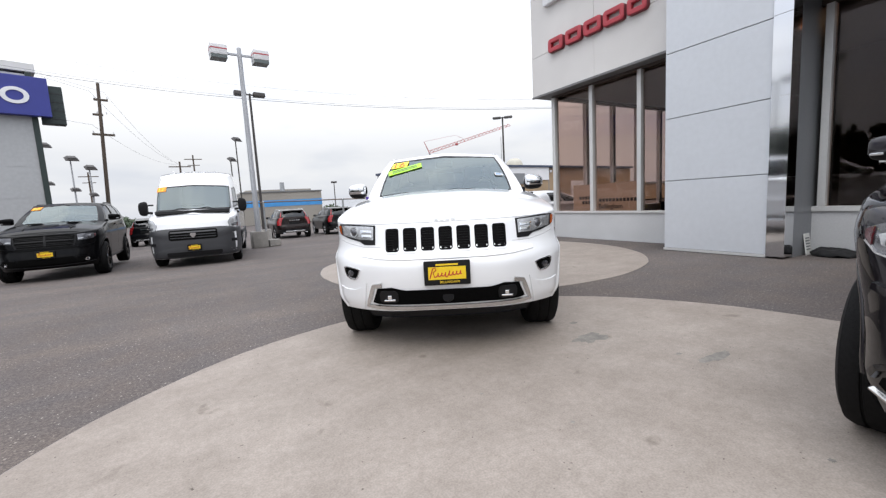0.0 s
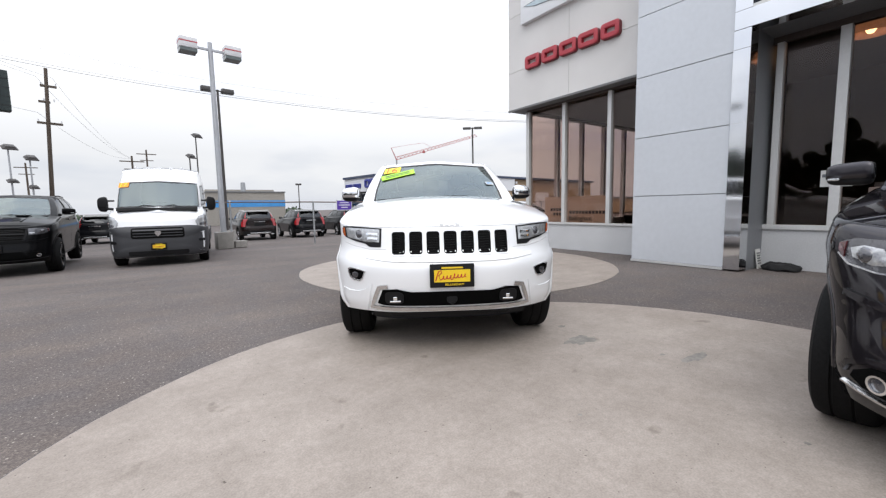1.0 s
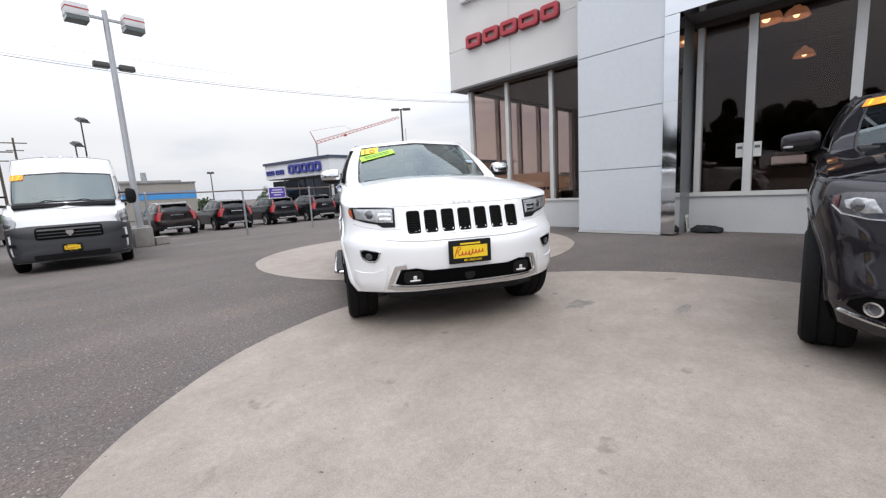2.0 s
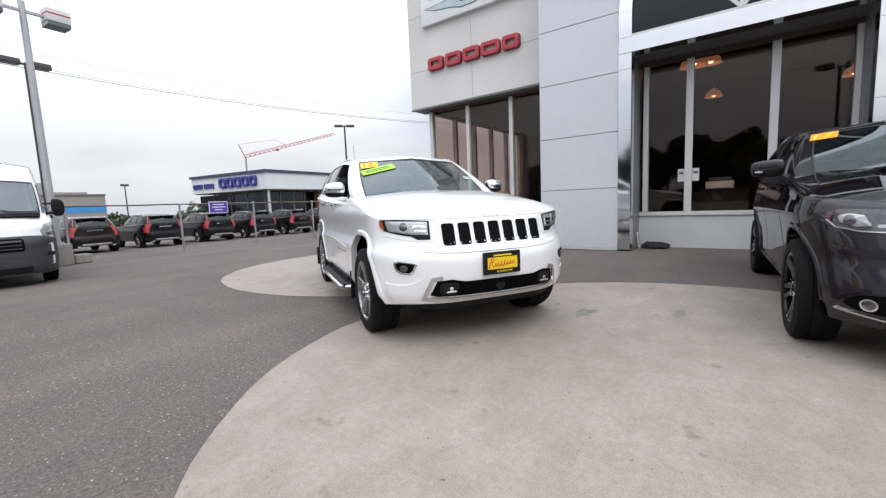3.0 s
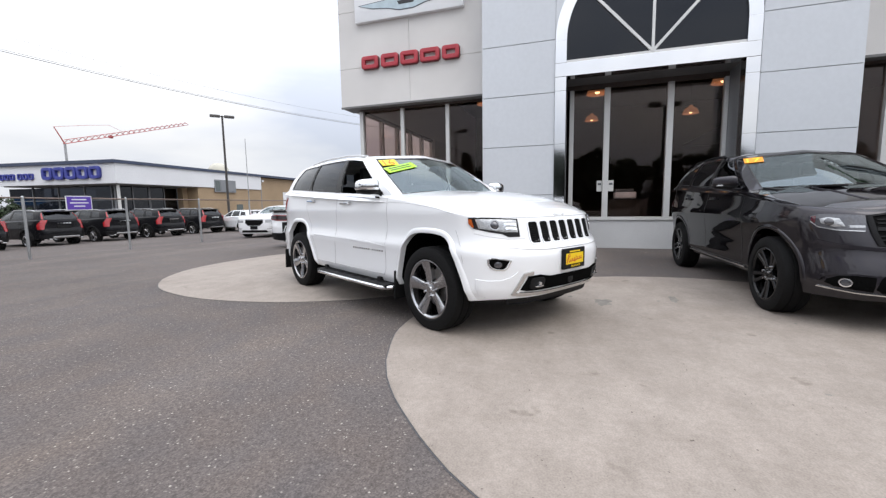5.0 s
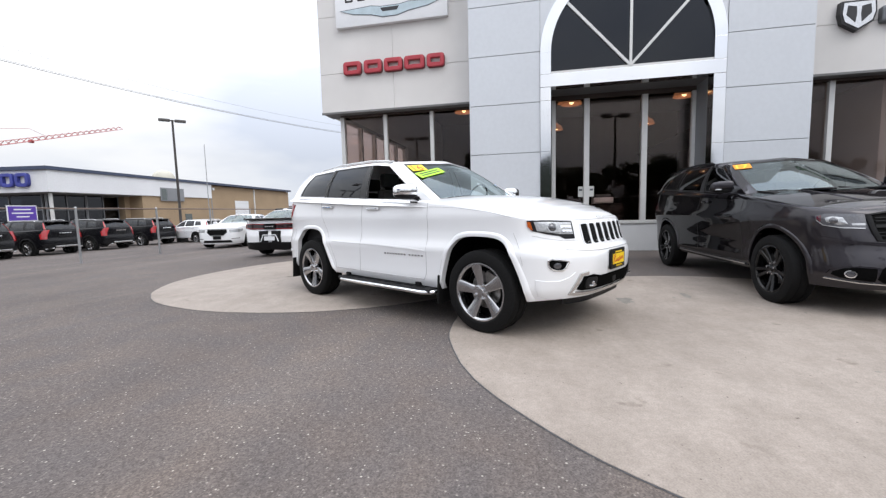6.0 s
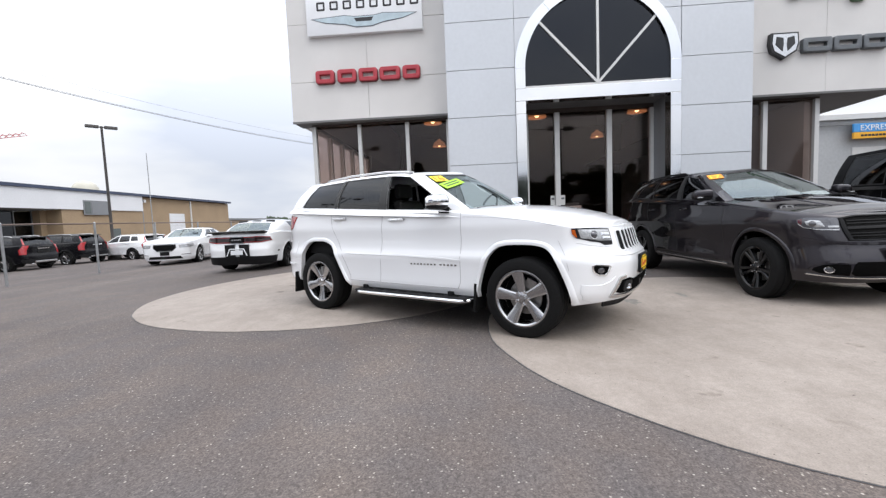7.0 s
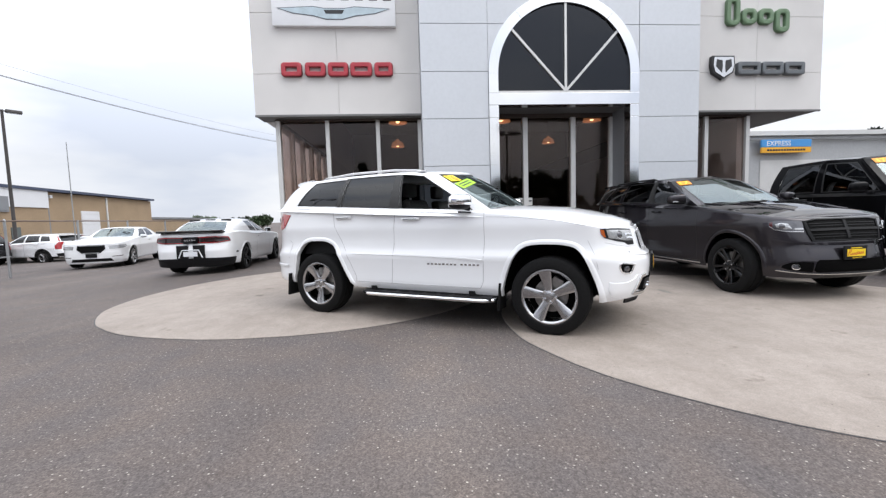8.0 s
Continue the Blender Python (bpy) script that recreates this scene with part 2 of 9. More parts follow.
PLATE_RED = material("plate_red_print", (0.45, 0.02, 0.02), 0.4, fine=0.05, fs=50)
PLATE_WHITE = material("plate_white", (0.7, 0.72, 0.75), 0.4, fine=0.04, fs=50)
LIME = material("lime_sticker", (0.40, 0.78, 0.03), 0.45, fine=0.04, fs=50)
ORANGE = material("orange_sticker", (0.85, 0.30, 0.01), 0.45, fine=0.05, fs=50)
ORANGE_DEEP = material("deep_orange_print", (0.75, 0.12, 0.01), 0.45, fine=0.05, fs=50)
STICKER_Y = material("yellow_digits", (0.9, 0.72, 0.03), 0.45, fine=0.04, fs=50)
TRIM_BLACK = material("window_rubber", (0.012, 0.012, 0.012), 0.4, fine=0.1, fs=100)
CABIN = material("cabin_trim", (0.014, 0.014, 0.015), 0.65, spec=0.2, fine=0.15, fs=60)
LEATHER = material("black_leather", (0.020, 0.019, 0.018), 0.45, spec=0.3, fine=0.15, fs=80, bump=0.2, bs=150)
SEAM = material("panel_gap", (0.40, 0.40, 0.41), 0.8, fine=0.1, fs=60)
GLASS_WS = glass("windscreen_glass", (0.46, 0.54, 0.52), ior=2.35, sheen=(0.86, 0.97, 0.98))
GLASS_TINT = glass("privacy_glass", (0.05, 0.055, 0.06), ior=1.6)
GLASS_CLEAR = glass("door_glass", (0.55, 0.60, 0.58), ior=1.5)
GLASS_SHOW = glass("showroom_glass", (0.83, 0.765, 0.735), ior=1.47, sheen=(0.78, 0.72, 0.70))
GLASS_DARK = glass("dark_arch_glass", (0.10, 0.11, 0.13), ior=1.48, sheen=(0.85, 0.9, 1.0))

STUCCO = material("grey_stucco", (0.66, 0.645, 0.63), 0.85, coarse=0.06, cs=0.7, fine=0.04, fs=60, bump=0.15, bs=220)
PANEL = material("silver_panel", (0.585, 0.61, 0.645), 0.45, 0.15, coarse=0.025, cs=0.6, fine=0.02, fs=12, random_tone=0.02)
MIRROR = material("polished_panel", (0.74, 0.75, 0.77), 0.07, 1.0, coarse=0.03, cs=1.5)
JOINT = material("dark_joint", (0.07, 0.07, 0.075), 0.8, fine=0.2, fs=30)
WHITEMETAL = material("white_mullion", (0.62, 0.62, 0.61), 0.4, 0.2, coarse=0.04, cs=2, fine=0.03, fs=40)
GREYREVEAL = material("grey_reveal", (0.23, 0.24, 0.255), 0.4, 0.3, coarse=0.05, cs=1, fine=0.03, fs=30)
LOWWALL = material("pale_low_wall", (0.52, 0.525, 0.53), 0.7, coarse=0.06, cs=1.1, fine=0.04, fs=40, bump=0.1, bs=120)
HEADRAIL = material("dark_head_rail", (0.06, 0.045, 0.038), 0.5, coarse=0.1, cs=1, fine=0.06, fs=30)
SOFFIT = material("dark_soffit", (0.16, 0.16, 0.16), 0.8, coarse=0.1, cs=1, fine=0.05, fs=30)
# the dimness indoors is put into these two near-black colours
INTERIOR_DIM = material("showroom_wall_dim", (0.016, 0.010, 0.007), 0.8, coarse=0.25, cs=0.5, fine=0.1, fs=10)
INFLOOR_DIM = material("showroom_floor_dim", (0.018, 0.014, 0.011), 0.4, spec=0.2, coarse=0.15, cs=1, fine=0.1, fs=15)
COPPER = material("amber_glass_shade", (0.50, 0.27, 0.17), 0.25, 0.2, coarse=0.3, cs=6, fine=0.15, fs=30, emit=(1.0, 0.45, 0.22, 0.22))
BULB = material("bulb", (1, 0.8, 0.5), 0.5, emit=(1.0, 0.72, 0.36, 4.0))
SIGN_RED = material("sign_red", (0.40, 0.035, 0.05), 0.45, coarse=0.06, cs=6, fine=0.05, fs=60)
SIGN_DKRED = material("sign_dark_red", (0.16, 0.012, 0.02), 0.5, fine=0.1, fs=40)
SIGN_GREY = material("sign_grey", (0.13, 0.14, 0.15), 0.4, 0.4, coarse=0.06, cs=6, fine=0.05, fs=60)
SIGN_GREEN = material("sign_green", (0.12, 0.20, 0.11), 0.45, coarse=0.06, cs=6, fine=0.05, fs=60)
SIGN_WHITE = material("sign_white", (0.75, 0.76, 0.78), 0.45, coarse=0.03, cs=3, fine=0.02, fs=60)
SIGN_STEEL = material("sign_steel_blue", (0.42, 0.50, 0.54), 0.35, 0.3, coarse=0.1, cs=6, fine=0.05, fs=40)
SIGN_BLUE = material("sign_blue", (0.035, 0.045, 0.26), 0.45, coarse=0.08, cs=1.5, fine=0.05, fs=40)
SIGN_SKY = material("sign_sky_blue", (0.06, 0.28, 0.62), 0.45, coarse=0.08, cs=1.5, fine=0.05, fs=40)
SIGN_AMBER = material("sign_amber", (0.75, 0.38, 0.03), 0.45, coarse=0.08, cs=1.5, fine=0.05, fs=40)
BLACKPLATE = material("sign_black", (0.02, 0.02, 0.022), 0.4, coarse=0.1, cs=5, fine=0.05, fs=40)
FASCIA = material("white_fascia", (0.70, 0.71, 0.73), 0.6, coarse=0.04, cs=0.4, fine=0.03, fs=10)
DOME = material("beige_dome", (0.50, 0.48, 0.41), 0.7, coarse=0.08, cs=1, fine=0.04, fs=10)
NAVYTRIM = material("navy_roof_trim", (0.04, 0.055, 0.10), 0.5, coarse=0.1, cs=1, fine=0.05, fs=20)
TANBRICK = material("tan_brick", (0.33, 0.24, 0.15), 0.85, coarse=0.08, cs=0.5, fine=0.12, fs=14, bump=0.2, bs=20)
CORRUG = material("metal_cladding", (0.42, 0.43, 0.44), 0.5, 0.3, coarse=0.06, cs=0.3, fine=0.05, fs=8)
ROOFGREY = material("roof_grey", (0.17, 0.175, 0.18), 0.8, coarse=0.1, cs=0.4, fine=0.08, fs=10)
DARKGREEN = material("dark_green_trim", (0.022, 0.035, 0.033), 0.5, coarse=0.1, cs=1, fine=0.06, fs=20)
WAREHOUSE = material("warehouse_wall", (0.30, 0.28, 0.25), 0.8, coarse=0.08, cs=0.2, fine=0.05, fs=4)
POLE_DARK = material("bronze_pole", (0.045, 0.040, 0.038), 0.55, coarse=0.15, cs=1.5, fine=0.1, fs=30)
POLE_PALE = material("galvanised_pole", (0.40, 0.41, 0.43), 0.45, 0.4, coarse=0.1, cs=1.5, fine=0.08, fs=30)
LAMPHEAD = material("lamp_head_white", (0.62, 0.62, 0.63), 0.5, coarse=0.06, cs=3, fine=0.04, fs=30)
LAMPGLASS = material("lamp_lens", (0.10, 0.12, 0.12), 0.2, fine=0.2, fs=30)
TIMBER = material("pole_timber", (0.085, 0.065, 0.05), 0.9, coarse=0.2, cs=1, fine=0.2, fs=20)
GALV = material("galvanised_steel", (0.36, 0.37, 0.38), 0.45, 0.6, coarse=0.12, cs=3, fine=0.1, fs=40)
RUSTRAIL = material("weathered_rail", (0.17, 0.13, 0.11), 0.7, 0.3, coarse=0.2, cs=2, fine=0.15, fs=30)
WIRE = material("weathered_wire", (0.09, 0.088, 0.085), 0.7, 0.2, fine=0.1, fs=20)
CABLE = material("cable_black", (0.03, 0.03, 0.03), 0.7, fine=0.1, fs=5)
OLD_CABLE = material("cable_weathered", (0.16, 0.16, 0.165), 0.7, fine=0.1, fs=5)
CRANE_RED = material("crane_red", (0.42, 0.10, 0.10), 0.6, coarse=0.1, cs=0.3, fine=0.05, fs=2)
BARK = material("bark", (0.07, 0.05, 0.038), 0.95, coarse=0.2, cs=1.5, fine=0.2, fs=15, bump=0.4, bs=12)
LEAF = material("leaf_green", (0.040, 0.066, 0.028), 0.6, coarse=0.35, cs=0.8, fine=0.2, fs=6, random_tone=0.15)
LEAF_DARK = material("leaf_dark", (0.016, 0.026, 0.014), 0.65, coarse=0.35, cs=0.8, fine=0.2, fs=6, random_tone=0.15)
OLDCONC = material("old_concrete", (0.27, 0.255, 0.235), 0.9, coarse=0.2, cs=2.5, fine=0.12, fs=30, bump=0.3, bs=40)
PURPLE = material("purple_banner", (0.10, 0.05, 0.36), 0.5, coarse=0.05, cs=3, fine=0.04, fs=20)
CLOTH = material("black_cloth", (0.012, 0.012, 0.013), 0.9, coarse=0.2, cs=10, fine=0.2, fs=60)
PAPER = material("white_paper", (0.62, 0.62, 0.6), 0.8, coarse=0.05, cs=6, fine=0.04, fs=60)


# ---------------------------------------------------------------- building helpers
def gz(y, x=0.0):
    """Height of the yard: level by the building, falling gently towards the fence."""
    return -0.023 * min(max(y - 8.0, 0.0), 30.0) - 0.006 * min(max(x, 0.0), 40.0) * min(max((y - 8.0) / 5.0, 0.0), 1.0)


def part(name, bm, mat, parent=None, label="", smooth=None):
    """Links a bmesh as one mesh object. smooth: degrees above which an edge stays sharp."""
    if smooth is not None:
        for f in bm.faces:
            f.smooth = True
        lim = radians(smooth)
        for e in bm.edges:
            e.smooth = len(e.link_faces) == 2 and e.calc_face_angle(0) < lim
    me = bpy.data.meshes.new(name)
    bm.to_mesh(me)
    bm.free()
    me.materials.append(mat)
    ob = new(name, me)
    if parent is not None:
        ob.parent = parent
    if label:
        ob["label"] = label
    return ob


def thing(name, label, category, m=None, group="", kind=""):
    ob = new(name)
    ob.empty_display_size = 0.2
    if m is not None:
        ob.matrix_world = m
    return tagged(ob, label, category, group, kind)


def heading(x, y, hx, hy, z=None):
    """Pose with the local x axis along (hx, hy) on the ground."""
    return pose(x, y, gz(y, x) if z is None else z, 0, 0, math.degrees(math.atan2(hy, hx)))


def box(bm, x0, x1, y0, y1, z0, z1, bevel=0.0):
    r = bmesh.ops.create_cube(bm, size=1.0)
    vs = r["verts"]
    bmesh.ops.scale(bm, vec=(x1 - x0, y1 - y0, z1 - z0), verts=vs)
    bmesh.ops.translate(bm, vec=((x0 + x1) / 2, (y0 + y1) / 2, (z0 + z1) / 2), verts=vs)
    if bevel:
        es = list({e for v in vs for e in v.link_edges})
        bmesh.ops.bevel(bm, geom=es, offset=bevel, segments=2, affect="EDGES", profile=0.6)
    return bm


def box_bm(*a, bevel=0.0):
    return box(bmesh.new(), *a, bevel=bevel)


def tube(bm, p, q, r0, r1=None, n=8):
    """A tapered round bar from p to q."""
    p, q = Vector(p), Vector(q)
    r1 = r0 if r1 is None else r1
    d = q - p
    res = bmesh.ops.create_cone(bm, cap_ends=True, segments=n, radius1=r0, radius2=r1, depth=d.length)
    m = Matrix.Translation((p + q) / 2) @ d.to_track_quat("Z", "Y").to_matrix().to_4x4()
    bmesh.ops.transform(bm, matrix=m, verts=res["verts"])
    return bm


def sweep(bm, pts, r, n=6):
    """A round bar along a line of points."""
    pts = [Vector(p) for p in pts]
    rings = []
    for i, p in enumerate(pts):
        d = (pts[min(i + 1, len(pts) - 1)] - pts[max(i - 1, 0)]).normalized()
        a = d.cross(Vector((0, 0, 1)))
        a = a.normalized() if a.length > 1e-4 else Vector((1, 0, 0))
        b = a.cross(d)
        rings.append([bm.verts.new(p + r * (math.cos(k * math.tau / n) * a + math.sin(k * math.tau / n) * b)) for k in range(n)])
    for u, v in zip(rings, rings[1:]):
        for k in range(n):
            bm.faces.new((u[k], u[(k + 1) % n], v[(k + 1) % n], v[k]))
    bm.faces.new(rings[0][::-1])
    bm.faces.new(rings[-1])
    return bm


def lathe(bm, prof, n=32, a0=0.0, a1=math.tau, closed=True):
    """Turns the profile (radius, y) round the y axis."""
    full = abs(a1 - a0 - math.tau) < 1e-6
    cols = []
    for k in range(n if full else n + 1):
        a = a0 + (a1 - a0) * k / n
        cols.append([bm.verts.new((r * math.cos(a), y, r * math.sin(a))) for r, y in prof])
    m = len(prof)
    for k in range(len(cols) if full else len(cols) - 1):
        u, v = cols[k], cols[(k + 1) % len(cols)]
        for i in range(m if closed else m - 1):
            j = (i + 1) % m
            bm.faces.new((u[i], u[j], v[j], v[i]))
    return bm


def prism(bm, pts, axis, lo, hi):
    """Extrudes a 2D outline along x, y or z."""
    def at(p, h):
        return {"x": (h, p[0], p[1]), "y": (p[0], h, p[1]), "z": (p[0], p[1], h)}[axis]
    a = [bm.verts.new(at(p, lo)) for p in pts]
    b = [bm.verts.new(at(p, hi)) for p in pts]
    bm.faces.new(a[::-1])
    bm.faces.new(b)
    for i in range(len(pts)):
        j = (i + 1) % len(pts)
        bm.faces.new((a[i], a[j], b[j], b[i]))
    bmesh.ops.recalc_face_normals(bm, faces=bm.faces)
    return bm


def rrect(cx, cy, w, h, r, n=4):
    out = []
    for sx, sy, a in ((1, 1, 0), (-1, 1, 90), (-1, -1, 180), (1, -1, 270)):
        for k in range(n + 1):
            t = radians(a + 90 * k / n)
            out.append((cx + sx * (w / 2 - r) + r * math.cos(t), cy + sy * (h / 2 - r) + r * math.sin(t)))
    return out


def ring_block(cy, cz, w, h, r, stroke, x0, x1):
    """A raised rounded block with an open middle, in the yz plane."""
    bm, rows = bmesh.new(), []
    k = max(r - stroke * 0.6, 0.01)
    for x, dw, rr in ((x1, 0.0, r), (x0 + 0.012, 0.0, r), (x0, 0.012, r), (x0, stroke - 0.012, k), (x0 + 0.012, stroke, k), (x1, stroke, k)):
        rows.append([bm.verts.new((x, y, z)) for y, z in rrect(cy, cz, w - 2 * dw, h - 2 * dw, min(rr, (h - 2 * dw) * 0.49, (w - 2 * dw) * 0.49))])
    for a, b in zip(rows, rows[1:] + rows[:1]):
        for i in range(len(a)):
            j = (i + 1) % len(a)
            bm.faces.new((a[i], a[j], b[j], b[i]))
    bmesh.ops.recalc_face_normals(bm, faces=bm.faces)
    return bm


def letters(text, size, depth):
    """Raised lettering as a bmesh in the xz plane, facing -y, from the origin to the right."""
    cu = bpy.data.curves.new("lettering", "FONT")
    cu.body, cu.size, cu.extrude = text, size, depth
    ob = new("lettering", cu)
    me = bpy.data.meshes.new_from_object(ob.evaluated_get(bpy.context.evaluated_depsgraph_get()))
    bpy.data.objects.remove(ob)
    bpy.data.curves.remove(cu)
    bm = bmesh.new()
    bm.from_mesh(me)
    bpy.data.meshes.remove(me)
    bmesh.ops.rotate(bm, matrix=Matrix.Rotation(radians(90), 3, "X"), verts=bm.verts)
    return bm


def spline(ctrl, per=10):
    """Catmull-Rom through rows of numbers."""
    c = np.array(ctrl, float)
    c = np.vstack([2 * c[0] - c[1], c, 2 * c[-1] - c[-2]])
    out = []
    for i in range(1, len(c) - 2):
        for k in range(per):
            t = k / per
            out.append(0.5 * (2 * c[i] + (c[i + 1] - c[i - 1]) * t + (2 * c[i - 1] - 5 * c[i] + 4 * c[i + 1] - c[i + 2]) * t * t + (3 * c[i] - c[i - 1] - 3 * c[i + 1] + c[i + 2]) * t ** 3))
    out.append(c[-2])
    return np.array(out)


# ---------------------------------------------------------------- vehicles
class Shell:
    """The outer skin of a vehicle. x forward from the front axle, y left, z up. The lower wall is a plan outline moved inwards
    by height; the cabin is spun between a base and a top outline."""

    def __init__(self, plan, top, insets, base_z, wheels, arch, cabin, crown, round_top=0.04, openings=None):
        p = spline([(x, y) for x, y in plan], 14)
        p[:, 1] = np.maximum(p[:, 1], 0)
        p[0, 1] = p[-1, 1] = 0
        d = np.r_[0, np.cumsum(np.hypot(*np.diff(p, axis=0).T))]
        self.plan, self.dist = p, d
        t = np.gradient(p, d, axis=0)
        n = np.stack([-t[:, 1] * -1, t[:, 0] * -1], 1)
        n /= np.linalg.norm(n, axis=1)[:, None]
        n[0], n[-1] = (1, 0), (-1, 0)
        self.norm = n
        self.top, self.insets, self.base_z = top, insets, base_z
        self.wheels, self.arch, self.crown, self.round_top = wheels, arch, crown, round_top
        self.length = d[-1]
        side = np.abs(n[:, 1]) > 0.6
        self.side_x, self.side_s = p[side, 0][::-1], d[side][::-1]
        self.cab = spline(cabin, 12)
        self.cab_n = len(cabin) - 1
        self.tables = {}
        self.top_a = tuple(np.array(c, float) for c in zip(*top))
        self.base_a = tuple(np.array(c, float) for c in zip(*base_z))
        self.inset_a = [tuple(np.array(c, float) for c in zip(*q)) for q in insets]
        self.four = np.column_stack([self.plan, self.norm])
        # wheel openings: (distance from the hub along x, height), from the rear foot over the top to the front foot
        rim = [(math.cos(math.pi * (1 - k / 24)) * arch, math.sin(math.pi * k / 24) * arch) for k in range(25)]
        self.openings, self.shaped = [], bool(openings)
        for i, (wx, wz) in enumerate(wheels):
            if openings:
                self.openings.append(spline([(wx + dx, z) for dx, z in openings[i]], 4))
            else:
                self.openings.append(np.array([(wx + dx, wz + dz) for dx, dz in rim]))

    def s_of_x(self, x):
        return float(np.interp(x, self.side_x, self.side_s))

    def s_for(self, y, z):
        """The arc length at which the nose reaches the half-width y at height z."""
        key = round(z, 3)
        if key not in self.tables:
            ss = np.linspace(1e-6, self.s_of_x(0.15), 70)
            self.tables[key] = (np.maximum.accumulate(np.array([self.at(s, key).y for s in ss])), ss)
        return float(np.interp(y, *self.tables[key]))

    def nose(self, y, z):
        s = self.s_for(abs(y), z)
        return self.at(s if y >= 0 else -max(s, 1e-9), z)

    def z_top(self, x):
        return float(np.interp(x, *self.top_a))

    def z_low(self, x):
        z = float(np.interp(x, *self.base_a))
        for line in self.openings:
            if line[0, 0] < x < line[-1, 0]:
                z = max(z, float(np.interp(x, line[:, 0], line[:, 1])))
        return z

    def at(self, s, z):
        """The wall at arc length s from the nose (negative: right-hand side) and height z."""
        sg = -1 if s < 0 else 1
        s = min(abs(s), self.length)
        i = min(int(self.dist.searchsorted(s, side="right")) - 1, len(self.dist) - 2)
        w = (s - self.dist[i]) / (self.dist[i + 1] - self.dist[i])
        x, y, nx, ny = (self.four[i] * (1 - w) + self.four[i + 1] * w).tolist()
        k = math.hypot(nx, ny)
        nx, ny = nx / k, ny / k
        f, sd, r = (float(np.interp(z, *q)) for q in self.inset_a)
        i = nx * nx * (f if nx > 0 else r) + ny * ny * sd
        zt, rt = self.z_top(x), self.round_top
        if z > zt - rt:
            u = min(1.0, (z - zt + rt) / rt)
            i += rt * (1 - math.sqrt(max(0.0, 1 - u * u)))
        return Vector((x - nx * i, sg * max(0.0, y - ny * i), z))

    def cab_at(self, u, v):
        """The cabin wall. u: control index from the windscreen's middle (negative: right-hand side), v: 0 base to 1 roof."""
        sg = -1 if u < 0 else 1
        q = min(abs(u), self.cab_n) * 12
        i = min(int(q), len(self.cab) - 2)
        c = self.cab[i] + (self.cab[i + 1] - self.cab[i]) * (q - i)
        c = c.tolist()
        b, t = c[:3], c[3:]
        p = [b[k] + (t[k] - b[k]) * v for k in range(3)]
        ox, oy = max(-1.0, min(1.0, (p[0] + 1.6) * 0.5)), p[1] * 1.6
        ln = math.hypot(ox, oy) + 1e-6
        k = 0.028 * 4 * v * (1 - v)
        return Vector((p[0] + ox / ln * k, sg * max(0.0, p[1] + oy / ln * k), p[2] + 0.3 * k))

    def cab_flange(self, u):
        a, b = self.cab_at(u, 0.0), self.cab_at(u, 0.02)
        mid = Vector((-1.7, 0, a.z))
        o = Vector(((a.x - mid.x) * 0.45, a.y * 1.5, 0)).normalized()
        return a + 0.07 * o + Vector((0, 0, -0.06))

    # ---- meshes
    def wall(self, step=0.05, rows=15):
        ss = set(np.arange(0, self.length, step)) | {self.length}
        for line in self.openings:
            for x, _ in line:
                ss.add(self.s_of_x(x))
            ss.add(self.s_of_x(line[-1, 0] + 0.004))
            ss.add(self.s_of_x(line[0, 0] - 0.004))
        ss = sorted(ss)
        keep = [ss[0]]
        for s in ss[1:]:
            if s - keep[-1] > 0.003:
                keep.append(s)
        if self.length - keep[-1] < 0.02:
            keep[-1] = self.length
        # rows lie level, so that the creases run straight along the flanks
        lows = float(self.base_a[1].min())
        levels = np.linspace(lows, float(self.top_a[1].max()), rows * 2)
        bm = bmesh.new()
        for sg in (1, -1):
            prev = None
            for s in keep:
                x = float(np.interp(s, self.dist, self.plan[:, 0]))
                lo, hi = self.z_low(x), self.z_top(x)
                cap = max(lo, hi - self.round_top)
                zz = [min(max(z, lo), cap) for z in levels] + [cap + (hi - cap) * v for v in (0.3, 0.6, 0.85, 1.0)]
                col = [bm.verts.new(self.at(sg * s if s else sg * 1e-9, z)) for z in zz]
                if prev:
                    for i in range(len(zz) - 1):
                        q = (prev[i], col[i], col[i + 1], prev[i + 1])
                        bm.faces.new(q if sg > 0 else q[::-1])
                prev = col
        return bm

    def deck(self, bm, x_from, x_to, nx=26, ny=16, drop=0.0):
        """Bonnet, boot lid or load cover between the two top edges."""
        s0, s1 = (0.0 if x_from is None else self.s_of_x(x_from)), (self.length if x_to is None else self.s_of_x(x_to))
        prev = None
        for k in range(nx + 1):
            s = s0 + (s1 - s0) * (k / nx)
            x = float(np.interp(s, self.dist, self.plan[:, 0]))
            e = self.at(max(s, 1e-9), self.z_top(x))
            c = float(np.interp(x, *zip(*self.crown)))
            row = []
            for j in range(ny + 1):
                f = 2 * j / ny - 1
                row.append(bm.verts.new((e.x, e.y * f, e.z - drop + c * (1 - abs(f) ** 2.6))))
            if prev:
                for j in range(ny):
                    bm.faces.new((prev[j], row[j], row[j + 1], prev[j + 1]))
            prev = row
        return bm

    def cabin_skin(self, bm, windows, roof_crown, us=None):
        """Pillars, rails and roof round the openings."""
        n = self.cab_n
        cuts = {0.0, float(n)} | {abs(w[k]) for w in windows for k in (0, 1)}
        cuts |= set(np.arange(0, n + 0.01, 0.2))
        cu = []
        for c in sorted(cuts):
            if not cu or c - cu[-1] > 0.012 or any(abs(c - abs(w[k])) < 1e-6 for w in windows for k in (0, 1)):
                cu.append(float(c))
